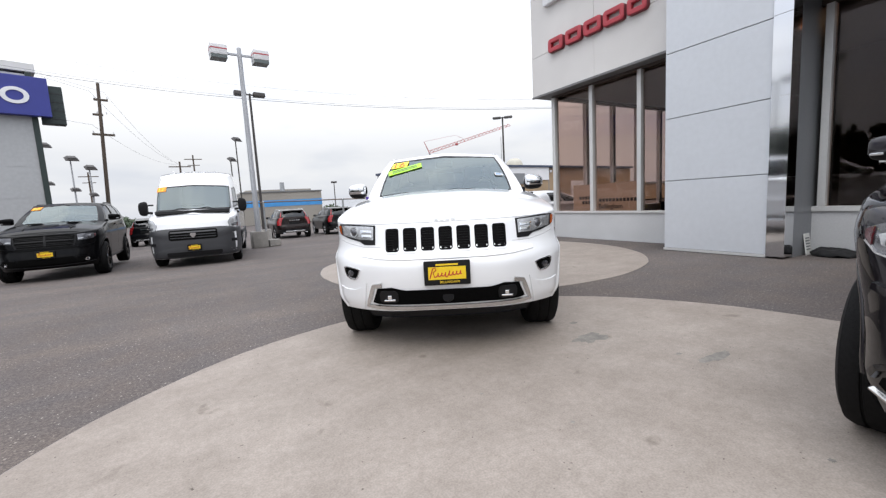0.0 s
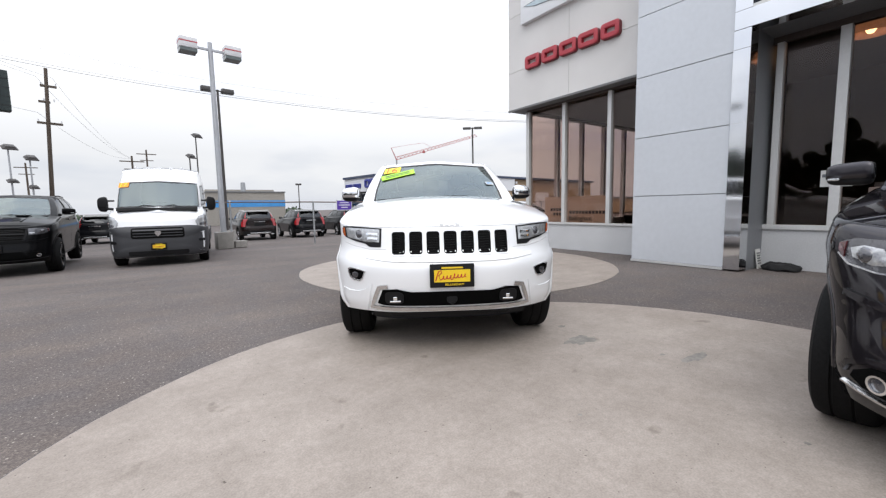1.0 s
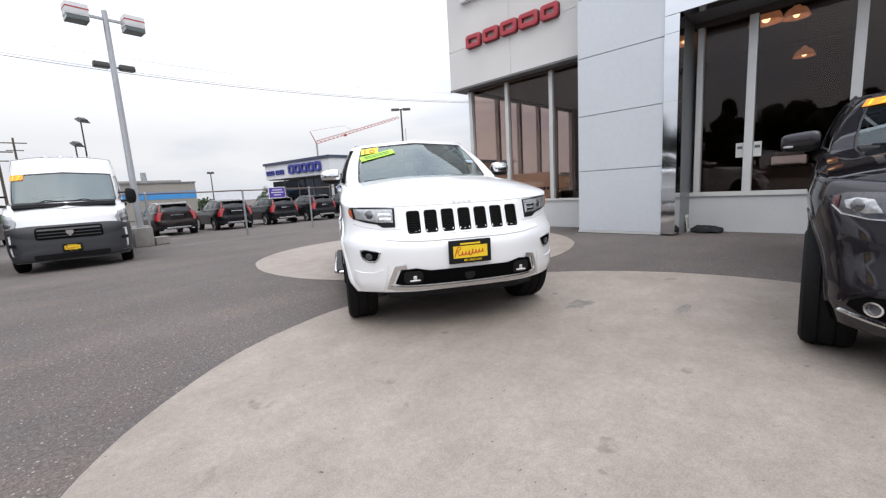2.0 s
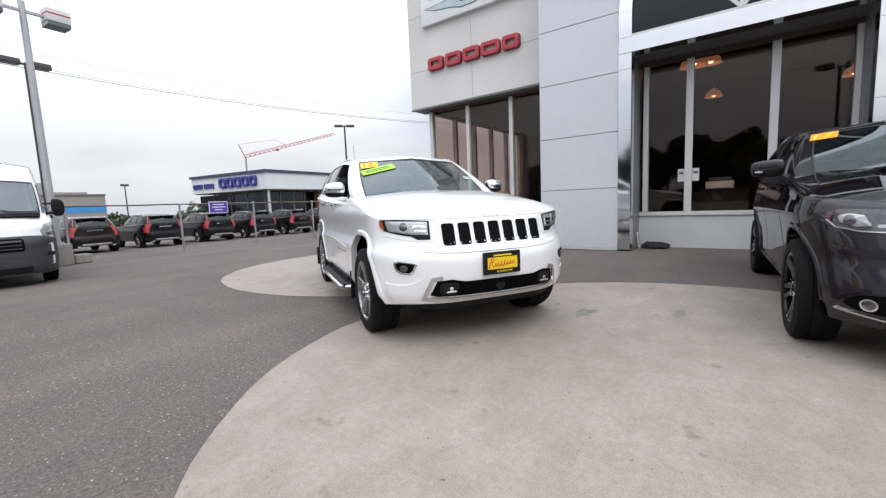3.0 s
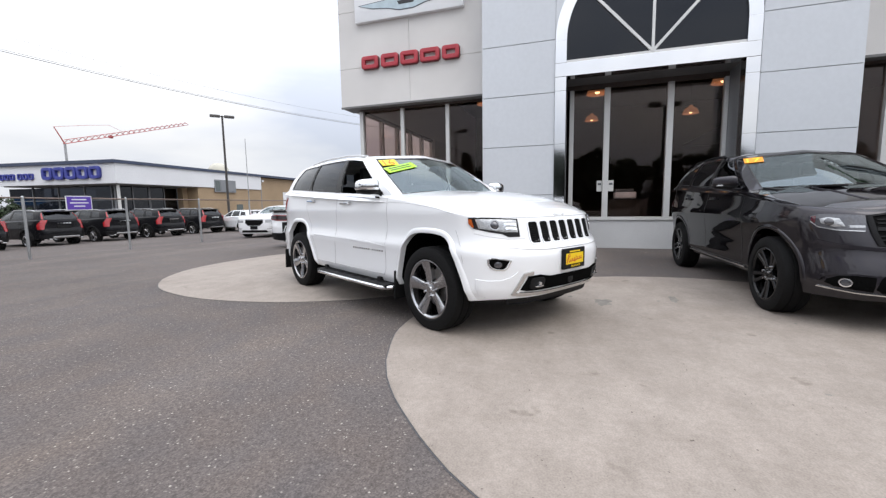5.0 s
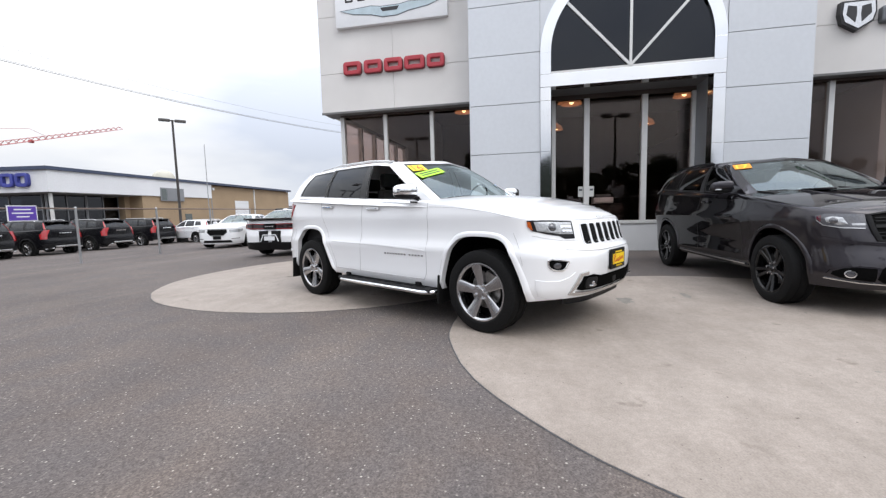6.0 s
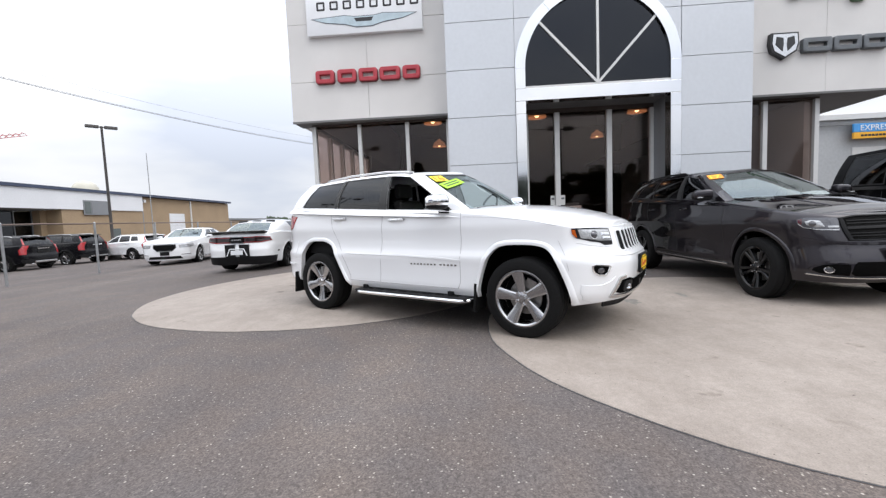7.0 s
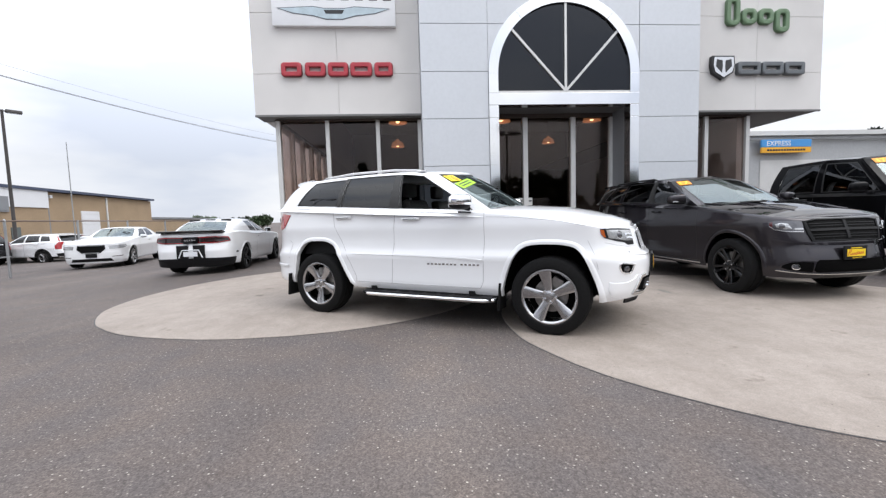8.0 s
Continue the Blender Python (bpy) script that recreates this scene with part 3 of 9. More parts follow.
        cv = sorted({0.0, 1.0} | {w[k] for w in windows for k in (2, 3)} | set(np.linspace(0, 1, 7)))
        cv = [-1.0] + cv
        tops = {}
        for sg in (1, -1):
            cols = []
            for c in cu:
                u = sg * max(c, 1e-9)
                cols.append([bm.verts.new(self.cab_flange(u) if v < 0 else self.cab_at(u, v)) for v in cv])
            tops[sg] = [col[-1] for col in cols]
            for a in range(len(cu) - 1):
                for b in range(len(cv) - 1):
                    um, vm = (cu[a] + cu[a + 1]) / 2, (cv[b] + cv[b + 1]) / 2
                    if any(w[2] < vm < w[3] and (w[0] < um < w[1] or w[0] < -um < w[1]) for w in windows):
                        continue
                    q = (cols[a][b], cols[a + 1][b], cols[a + 1][b + 1], cols[a][b + 1])
                    bm.faces.new(q if sg > 0 else q[::-1])
        ny, prev = 12, None
        x0, x1 = tops[1][0].co.x, tops[1][-1].co.x
        for l, r in zip(tops[1], tops[-1]):
            f = (l.co.x - x0) / (x1 - x0)
            c = roof_crown * min(1.0, 5 * f, 5 * (1 - f) + 0.05) ** 0.6
            row = [r] + [bm.verts.new(((l.co.x, r.co.y + (l.co.y - r.co.y) * j / ny, l.co.z + c * (1 - abs(2 * j / ny - 1) ** 2.5)))) for j in range(1, ny)] + [l]
            if prev:
                for j in range(ny):
                    q = (prev[j], row[j], row[j + 1], prev[j + 1])
                    if len(set(q)) == 4:
                        bm.faces.new(q)
            prev = row
        return bm

    def pane(self, u0, u1, v0, v1, inset=0.008, nu=10, nv=6):
        bm = bmesh.new()
        grid = []
        for i in range(nu + 1):
            u = u0 + (u1 - u0) * i / nu
            u = u if abs(u) > 1e-9 else 1e-9
            col = []
            for j in range(nv + 1):
                p = self.cab_at(u, v0 + (v1 - v0) * j / nv)
                o = Vector(((p.x + 1.7) * 0.4, p.y * 1.5, 0.25)).normalized()
                col.append(bm.verts.new(p - inset * o))
            grid.append(col)
        for a, b in zip(grid, grid[1:]):
            for j in range(nv):
                bm.faces.new((a[j], b[j], b[j + 1], a[j + 1]))
        bmesh.ops.recalc_face_normals(bm, faces=bm.faces)
        return bm


def dense(outline, step):
    out = []
    for i, (a, b) in enumerate(zip(outline, outline[1:] + outline[:1])):
        n = max(1, int(math.hypot(b[0] - a[0], b[1] - a[1]) / step))
        out += [(a[0] + (b[0] - a[0]) * k / n, a[1] + (b[1] - a[1]) * k / n) for k in range(n)]
    return out


def patch(fn, outline, out=0.004, sunk=0.012, rings=4, hub=(-1.5, 0, 0.7), dome=0.0, step=0.05, hole=None):
    """A plate that follows the surface fn(a, b), standing out from it. hole: the share of the outline left open inside."""
    pts = dense(outline, step)
    ca, cb = sum(p[0] for p in pts) / len(pts), sum(p[1] for p in pts) / len(pts)
    hub = Vector(hub)
    bm = bmesh.new()

    def at(a, b, h):
        p, e = fn(a, b), 0.004
        n = (fn(a + e, b) - fn(a - e, b)).cross(fn(a, b + e) - fn(a, b - e))
        n = n.normalized() if n.length > 1e-12 else (p - hub).normalized()
        if n.dot(p - hub) < 0:
            n = -n
        return p + n * h

    levels = [(1.0, -sunk), (1.0, out * 0.7), (0.985, out)]
    if hole is None:
        levels += [(k / rings, out + dome * (1 - (k / rings) ** 2)) for k in range(rings - 1, 0, -1)]
    else:
        levels += [(hole, out), (hole, -sunk)]
    loops = [[bm.verts.new(at(ca + (a - ca) * k, cb + (b - cb) * k, h)) for a, b in pts] for k, h in levels]
    n = len(pts)
    for u, v in zip(loops, loops[1:]):
        for i in range(n):
            bm.faces.new((u[i], u[(i + 1) % n], v[(i + 1) % n], v[i]))
    if hole is None:
        c = bm.verts.new(at(ca, cb, out + dome))
        for i in range(n):
            bm.faces.new((loops[-1][i], loops[-1][(i + 1) % n], c))
    bmesh.ops.recalc_face_normals(bm, faces=bm.faces)
    return bm


def strip_line(fn, pts, width, out=0.003, hub=(-1.5, 0, 0.7)):
    """A narrow raised band along a line on the surface."""
    bm, hub, prev = bmesh.new(), Vector(hub), None
    pts = [Vector((*p, 0)) for p in pts]
    fine = []
    for a, b in zip(pts, pts[1:]):
        k = max(2, int((b - a).length / 0.06))
        fine += [a.lerp(b, i / k) for i in range(k)]
    fine.append(pts[-1])
    for i, p in enumerate(fine):
        d = (fine[min(i + 1, len(fine) - 1)] - fine[max(i - 1, 0)]).normalized()
        s = Vector((-d.y, d.x, 0)) * width / 2
        row = []
        for q, h in ((p - s, -0.004), (p - s * 0.8, out), (p + s * 0.8, out), (p + s, -0.004)):
            c, e = fn(q.x, q.y), 0.004
            n = (fn(q.x + e, q.y) - fn(q.x - e, q.y)).cross(fn(q.x, q.y + e) - fn(q.x, q.y - e))
            n = n.normalized() if n.length > 1e-12 else (c - hub).normalized()
            if n.dot(c - hub) < 0:
                n = -n
            row.append(bm.verts.new(c + n * h))
        if prev:
            for j in range(3):
                bm.faces.new((prev[j], row[j], row[j + 1], prev[j + 1]))
        prev = row
    bmesh.ops.recalc_face_normals(bm, faces=bm.faces)
    return bm


WHEEL_MESHES = {}


def wheel_meshes(key, R, width, rim_r, style, rim_mat, spoke_mat):
    """Tyre, rim, spokes and brake as shared meshes; the outer side looks along +y."""
    if key in WHEEL_MESHES:
        return WHEEL_MESHES[key]
    w, out = width / 2, {}

    def keep(name, bm, mat, smooth):
        ob = part(name, bm, mat, None, "", smooth)
        out[name] = ob.data
        bpy.data.objects.remove(ob)

    bm = bmesh.new()
    lathe(bm, [(rim_r - 0.005, w * 0.82), (rim_r + 0.02, w * 0.98), (R - 0.045, w), (R - 0.012, w * 0.88), (R, w * 0.66), (R, w * 0.36), (R - 0.008, w * 0.33), (R - 0.008, w * 0.28), (R, w * 0.25),
               (R, -w * 0.25), (R - 0.008, -w * 0.28), (R - 0.008, -w * 0.33), (R, -w * 0.36), (R, -w * 0.66), (R - 0.012, -w * 0.88), (R - 0.045, -w), (rim_r + 0.02, -w * 0.98), (rim_r - 0.005, -w * 0.82)], 48)
    bmesh.ops.recalc_face_normals(bm, faces=bm.faces)
    keep("tyre", bm, RUBBER, 35)
    bm = bmesh.new()
    lathe(bm, [(rim_r + 0.004, w * 0.84), (rim_r + 0.006, w * 0.93), (rim_r - 0.006, w * 0.94), (rim_r - 0.02, w * 0.84), (rim_r - 0.03, -w * 0.7), (rim_r - 0.005, -w * 0.8)], 48)
    bmesh.ops.recalc_face_normals(bm, faces=bm.faces)
    keep("rim", bm, rim_mat, 40)
    bm = bmesh.new()
    r_in, r_out, y0 = 0.045, rim_r - 0.012, w * 0.62
    n = 5

    def blade(ang, w0, w1, lift):
        a = []
        for r, hw, y in ((r_in, w0, y0 + lift), (r_in + (r_out - r_in) * 0.5, (w0 + w1) * 0.47, y0 + lift * 0.6 + 0.012), (r_out, w1, y0 + 0.04)):
            for sx, yy in ((-1, y - 0.05), (-1, y - 0.008), (-0.72, y), (0.72, y), (1, y - 0.008), (1, y - 0.05)):
                p = Vector((r, yy, sx * hw))
                a.append(bm.verts.new(Matrix.Rotation(ang, 3, "Y") @ p))
        for k in (0, 6):
            for i in range(6):
                bm.faces.new((a[k + i], a[k + (i + 1) % 6], a[k + 6 + (i + 1) % 6], a[k + 6 + i]))
        bm.faces.new(a[:6])
        bm.faces.new(a[12:][::-1])

    for k in range(n):
        ang = math.tau * k / n + 0.31
        if style == "five":
            blade(ang, 0.034, 0.062, 0.012)
        elif style == "twin":
            blade(ang - 0.17, 0.017, 0.024, 0.01)
            blade(ang + 0.17, 0.017, 0.024, 0.01)
        else:
            blade(ang - 0.2, 0.02, 0.026, 0.008)
            blade(ang + 0.2, 0.02, 0.026, 0.008)
    bmesh.ops.recalc_face_normals(bm, faces=bm.faces)
    keep("spokes", bm, spoke_mat, 30)
    bm = bmesh.new()
    lathe(bm, [(0.0005, y0 + 0.034), (0.03, y0 + 0.032), (0.036, y0 + 0.02), (0.075, y0 + 0.008), (0.08, y0 - 0.03), (0.0005, y0 - 0.03)], 20, closed=False)
    bmesh.ops.recalc_face_normals(bm, faces=bm.faces)
    keep("hub_cap", bm, spoke_mat, 40)
    keep("wheel_nut", tube(bmesh.new(), (0, y0, 0), (0, y0 + 0.036, 0), 0.014, 0.011, 6), CHROME, 40)
    bm = bmesh.new()
    lathe(bm, [(0.06, 0.02), (0.165, 0.02), (0.165, 0.0), (0.06, 0.0)], 28)
    box(bm, -0.05, 0.05, -0.02, 0.05, 0.10, 0.19)
    bmesh.ops.recalc_face_normals(bm, faces=bm.faces)
    keep("brake_disc", bm, DISC_IRON, 40)
    # black disc added behind the spokes to shade the gaps between them
    bm = bmesh.new()
    lathe(bm, [(rim_r - 0.034, -0.012), (rim_r - 0.034, -0.03), (0.02, -0.03), (0.02, -0.012)], 28)
    bmesh.ops.recalc_face_normals(bm, faces=bm.faces)
    keep("dust_shield", bm, WELL, 40)
    WHEEL_MESHES[key] = out
    return out


def add_wheel(parent, x, y, z, key, R, width, rim_r, style, rim_mat, spoke_mat, steer=0.0, nuts=False, roll=0.0):
    ms = wheel_meshes(key, R, width, rim_r, style, rim_mat, spoke_mat)
    wh = new("wheel", ms["rim"])
    wh.parent = parent
    wh.matrix_local = pose(x, y, z, 0, roll, steer + (0 if y > 0 else 180))
    for name in ("tyre", "spokes", "hub_cap", "brake_disc", "dust_shield"):
        ob = new(name, ms[name])
        ob.parent = wh
    for k in range(5 if nuts else 0):
        ob = new("wheel_nut", ms["wheel_nut"])
        ob.parent = wh
        a = math.tau * k / 5 - 0.94
        ob.matrix_local = pose(0.064 * math.cos(a), 0, 0.064 * math.sin(a))
    return wh


def add_wells(parent, sh, half):
    """Dark wheel housings and the floor pan."""
    for wx, wz in sh.wheels:
        for sg in (1, -1):
            bm = bmesh.new()
            if sh.shaped:
                line, outer, inner = sh.openings[[w[0] for w in sh.wheels].index(wx)], [], []
                for x, z in line:
                    outer.append(bm.verts.new((x, min(sh.at(sh.s_of_x(x), min(z, 0.95)).y - 0.02, half), z + 0.004)))
                    inner.append(bm.verts.new((x, half - 0.42, z + 0.004)))
                for i in range(len(line) - 1):
                    bm.faces.new((outer[i], outer[i + 1], inner[i + 1], inner[i]))
                bm.faces.new(inner)
            else:
                r = sh.arch + 0.012
                lathe(bm, [(r, half - 0.16), (r, half - 0.42), (0.02, half - 0.42)], 22, -0.12, math.pi + 0.12, closed=False)
                bmesh.ops.translate(bm, vec=(wx, 0, wz), verts=bm.verts)
            if sg < 0:
                bmesh.ops.scale(bm, vec=(1, -1, 1), verts=bm.verts)
            part("wheel_housing", bm, WELL, parent)
    f, r = sh.plan[0, 0], sh.plan[-1, 0]
    lo = float(np.interp(-1.5, *zip(*sh.base_z)))
    a, w0, w1 = sh.arch + 0.03, sh.wheels[0][0], sh.wheels[1][0]
    bm = bmesh.new()
    for x0, x1, hw in ((w0 + a, f - 0.34, half - 0.48), (w0 - a, w0 + a, half - 0.44), (w1 + a, w0 - a, half - 0.06), (w1 - a, w1 + a, half - 0.44), (r + 0.22, w1 - a, half - 0.3)):
        box(bm, x0, x1, -hw, hw, lo + 0.03, lo + 0.2)
    part("floor_pan", bm, PLASTIC, parent)


def mirror_shell(x, y, z, sg, w, h, d, front, low, grow, power=0.62):
    """A rounded mirror housing; front and low cut it to the painted cap."""
    bm = bmesh.new()
    bmesh.ops.create_uvsphere(bm, u_segments=28, v_segments=18, radius=1.0)
    for v in bm.verts:
        c = [math.copysign(abs(k) ** power, k) for k in v.co]
        px, py, pz = c[0] * d / 2 + grow * c[0], c[1] * w / 2 + grow * c[1], c[2] * h / 2 + grow * c[2]
        px, pz = max(px, front * d / 2), max(pz, low * h / 2)
        # slimmer and further back towards the tip
        k = (py * sg + w / 2) / w
        pz *= 1 - 0.22 * k * (1.0 if pz > 0 else 0.5)
        v.co = (x + px * (1 - 0.25 * k) - 0.03 * k, sg * y + py, z + pz)
    return bm


def mirror_unit(parent, x, y, z, cap, body, sg, w=0.2, h=0.16, d=0.12, power=0.62):
    ob = part("door_mirror", mirror_shell(x, y, z, sg, w, h, d, -0.8, -1.0, 0.0, power), body, parent, "", 50)
    part("mirror_cap", mirror_shell(x, y, z, sg, w, h, d, -0.70, -0.42, 0.005, power), cap, ob, "", 50)
    bm = bmesh.new()
    box(bm, x - 0.05, x + 0.05, sg * (y - w * 0.95) - 0.05, sg * (y - w * 0.95) + 0.09, z - h / 2 - 0.035, z - h / 2 + 0.035, bevel=0.015)
    part("mirror_foot", bm, body, ob, "", 40)
    bm = box_bm(x - d * 0.42 - 0.006, x - d * 0.42 + 0.004, sg * y - w * 0.38, sg * y + w * 0.34, z - h * 0.32, z + h * 0.28)
    part("mirror_glass", bm, CHROME, ob)
    return ob


def plate_unit(parent, x, z, w=0.31, h=0.155, face=1, y=0.0):
    """Dealer plate: dark holder, yellow sheet, red script bar and thin print bars."""
    bm = box_bm(x - 0.012, x + 0.012, y - w / 2 - 0.014, y + w / 2 + 0.014, z - h / 2 - 0.012, z + h / 2 + 0.012, bevel=0.006)
    holder = part("plate_holder", bm, PLASTIC, parent, "dark plate surround with a yellow dealer plate", 40)
    part("plate", box_bm(x + face * 0.012, x + face * 0.016, y - w * 0.44, y + w * 0.44, z - h * 0.3, z + h * 0.3), YELLOW, holder)
    bm = bmesh.new()
    # a tall opening stroke, then a run of slanted loops
    wave = [(0.0, 0.30), (-0.02, -0.30), (0.0, 0.28), (0.06, 0.34), (0.085, 0.20), (0.03, 0.04), (0.09, -0.24)]
    for k in range(64):
        th = k / 63 * 7 * math.tau
        wave.append((0.11 + 0.60 * k / 63 + 0.020 * math.sin(th), -0.10 + 0.12 * k / 63 - 0.11 * math.cos(th) * (1.7 if 18 < th < 24 else 1.0)))
    wave = [(x + face * 0.016, y - face * w * (0.36 - u - 0.10 * v), z + h * v * 0.8) for u, v in wave]
    sweep(bm, wave, 0.0042, 5)
    for v in bm.verts:
        v.co.x = x + face * 0.017 + (v.co.x - x - face * 0.016) * 0.4
    part("plate_script", bm, PLATE_RED, holder)
    part("plate_lettering", box_bm(x + face * 0.012, x + face * 0.0155, y - w * 0.26, y + w * 0.26, z + h * 0.36, z + h * 0.44), YELLOW, holder)
    bm = letters("BELLINGHAM", h * 0.155, 0.001)
    bmesh.ops.rotate(bm, matrix=Matrix.Rotation(radians(90 * face), 3, "Z"), verts=bm.verts)
    mid = sum(v.co.y for v in bm.verts) / len(bm.verts)
    bmesh.ops.translate(bm, vec=(x + face * 0.0145, y - mid, z - h * 0.475), verts=bm.verts)
    part("plate_lettering", bm, YELLOW, holder)
    return holder


def cabin_inside(parent, sh, belt, x0, x1, half, seats=True, wheel_y=0.38):
    """Dark cabin floor at belt height, with seats and a steering wheel above it."""
    bm = box_bm(x1, x0, -half, half, belt - 0.5, belt - 0.12)
    part("cabin_tub", bm, CABIN, parent)
    bm = bmesh.new()
    prism(bm, [(x0 + 0.32, belt - 0.08), (x0 + 0.30, belt - 0.02), (x0 - 0.1, belt + 0.02), (x0 - 0.3, belt - 0.02), (x0 - 0.34, belt - 0.14), (x0 - 0.2, belt - 0.2)], "y", -half + 0.1, half - 0.1)
    part("dashboard", bm, CABIN, parent, "", 30)
    if seats:
        for sx, ys in ((x0 - 1.0, (0.38, -0.38)), (x0 - 1.85, (0.4, -0.4, 0.0))):
            for y in ys:
                bm = bmesh.new()
                box(bm, -0.07, 0.07, y - 0.24, y + 0.24, belt - 0.5, belt + 0.16, bevel=0.06)
                for v in bm.verts:
                    v.co.x -= 0.28 * (v.co.z - belt + 0.5)
                bmesh.ops.translate(bm, vec=(sx, 0, 0), verts=bm.verts)
                seat = part("seat_back", bm, LEATHER, parent, "", 50)
                bm = bmesh.new()
                box(bm, sx - 0.30, sx - 0.20, y - 0.13, y + 0.13, belt + 0.19, belt + 0.37, bevel=0.04)
                part("headrest", bm, LEATHER, seat, "", 50)
        bm = bmesh.new()
        lathe(bm, [(0.185, -0.014), (0.199, 0), (0.185, 0.014), (0.171, 0)], 24)
        bmesh.ops.transform(bm, matrix=pose(x0 - 0.42, wheel_y, belt + 0.03, 0, 0, 90) @ pose(0, 0, 0, 25, 0, 0), verts=bm.verts)
        part("steering_wheel", bm, CABIN, parent, "", 60)


def sticker(parent, sh, text, u, v, size, bg, fg, w, h, tilt=0.0, name="price_sticker", flip=1):
    """A label on the inside top of the windscreen, with raised figures."""
    c = sh.cab_at(u, v)
    au = (sh.cab_at(u + 0.02, v) - sh.cab_at(u - 0.02, v)).normalized()
    av = (sh.cab_at(u, v + 0.02) - sh.cab_at(u, v - 0.02)).normalized()
    n = au.cross(av).normalized()
    if n.x < 0:
        n = -n
    av = n.cross(au).normalized()
    if av.z < 0:
        av = -av
    au = av.cross(n).normalized()
    m = Matrix((au.to_4d(), av.to_4d(), n.to_4d(), Vector((0, 0, 0, 1)))).transposed()
    m.translation = c + n * 0.004
    for i in range(3):
        m[3][i] = 0
    m = m @ Matrix.Rotation(radians(tilt), 4, "Z")
    ob = None
    if bg:
        bm = box_bm(-w / 2, w / 2, -h / 2, h / 2, -0.001, 0.0015)
        bmesh.ops.transform(bm, matrix=m, verts=bm.verts)
        ob = part(name, bm, bg, parent)
    if text:
        bm = letters(text, size, 0.001)
        bmesh.ops.rotate(bm, matrix=Matrix.Rotation(radians(-90), 3, "X"), verts=bm.verts)
        xs = [q.co.x for q in bm.verts]
        bmesh.ops.translate(bm, vec=(-(min(xs) + max(xs)) / 2, -size * 0.35, 0.003), verts=bm.verts)
        bmesh.ops.transform(bm, matrix=m, verts=bm.verts)
        part("sticker_figures", bm, fg, ob or parent)
    else:
        bm = bmesh.new()
        for k in range(2):
            box(bm, -w * 0.38, w * 0.36, (0.1 - 0.34 * k) * h, (0.26 - 0.34 * k) * h, 0.0015, 0.003)
        bmesh.ops.transform(bm, matrix=m, verts=bm.verts)
        part("sticker_print", bm, fg, ob or parent)


def flare(sh, wx, wz, sg, a0, a1, width=0.065, out=0.022):
    """The raised lip round a wheel opening."""
    line = sh.openings[[w[0] for w in sh.wheels].index(wx)]
    bm, prev = bmesh.new(), None
    for k, (x0, z0) in enumerate(line):
        d = line[min(k + 1, len(line) - 1)] - line[max(k - 1, 0)]
        d /= np.hypot(*d)
        nx, nz = -d[1], d[0]
        row = []
        for dr, h in ((-0.006, -0.05), (-0.006, out * 0.7), (0.012, out), (width * 0.7, out * 0.8), (width, 0.0), (width + 0.004, -0.012)):
            x, z = x0 + nx * dr, z0 + nz * dr
            zc, s = min(z, sh.z_top(x) - 0.06), sh.s_of_x(x)
            for _ in range(4):
                s += 0.9 * (sh.at(s, zc).x - x)
            row.append(bm.verts.new((x, sg * (sh.at(s, zc).y + h), z)))
        if prev:
            for j in range(5):
                bm.faces.new((prev[j], row[j], row[j + 1], prev[j + 1]))
        prev = row
    bmesh.ops.recalc_face_normals(bm, faces=bm.faces)
    return bm


def base_vehicle(name, label, category, m, sh, paint, half, windows, roof_crown, hood_to, boot_from=None, tub=None, glass_mats=None, group="", boot_mat=None, seats=False, step=0.06):
    """Skin, glass, wells and cabin common to all vehicles."""
    car = thing(name, label, category, m, group)
    bm = sh.wall(step)
    sh.deck(bm, None, hood_to, 44, 20)
    if boot_from is not None and boot_mat is None:
        sh.deck(bm, boot_from, None, 14)
    sh.cabin_skin(bm, [w[:4] for w in windows], roof_crown)
    bmesh.ops.remove_doubles(bm, verts=bm.verts, dist=0.0015)
    bmesh.ops.dissolve_degenerate(bm, dist=0.0005, edges=bm.edges)
    bmesh.ops.recalc_face_normals(bm, faces=bm.faces)
    part("body", bm, paint, car, "", 42)
    if boot_mat is not None:
        part("load_cover", sh.deck(bmesh.new(), boot_from, None, 14), boot_mat, car, "", 40)
    for u0, u1, v0, v1, mat, nm in windows:
        both = [(u0, u1)] if u0 < 0 < u1 else [(u0, u1), (-u1, -u0)]
        if u1 >= sh.cab_n - 1e-6:
            bm = sh.pane(u0, u1, v0, v1)
            bm2 = sh.pane(-u1, -u0, v0, v1)
            me = bpy.data.meshes.new("t")
            bm2.to_mesh(me)
            bm2.free()
            bm.from_mesh(me)
            bpy.data.meshes.remove(me)
            part(nm, bm, mat, car, "", 60)
            continue
        for a, b in both:
            if nm == "open_window":
                continue
            part(nm, sh.pane(a, b, v0, v1), mat, car, "", 60)
            bm = bmesh.new()
            for q in ((a, a + (0.03 if a > 0 or b < 0 else 0.03), v0, v1), (b - 0.03, b, v0, v1), (a, b, v0, v0 + 0.03), (a, b, v1 - 0.03, v1)):
                t = sh.pane(*q, inset=0.004, nu=8, nv=4)
                me = bpy.data.meshes.new("t")
                t.to_mesh(me)
                t.free()
                bm.from_mesh(me)
                bpy.data.meshes.remove(me)
            part("window_seal", bm, TRIM_BLACK, car)
    add_wells(car, sh, half)
    if tub:
        cabin_inside(car, sh, *tub, seats=seats)
    return car


def seam(car, fn, pts, mat=None, w=0.007, name="panel_seam", out=0.0015):
    return part(name, strip_line(fn, pts, w, out), mat or SEAM, car)


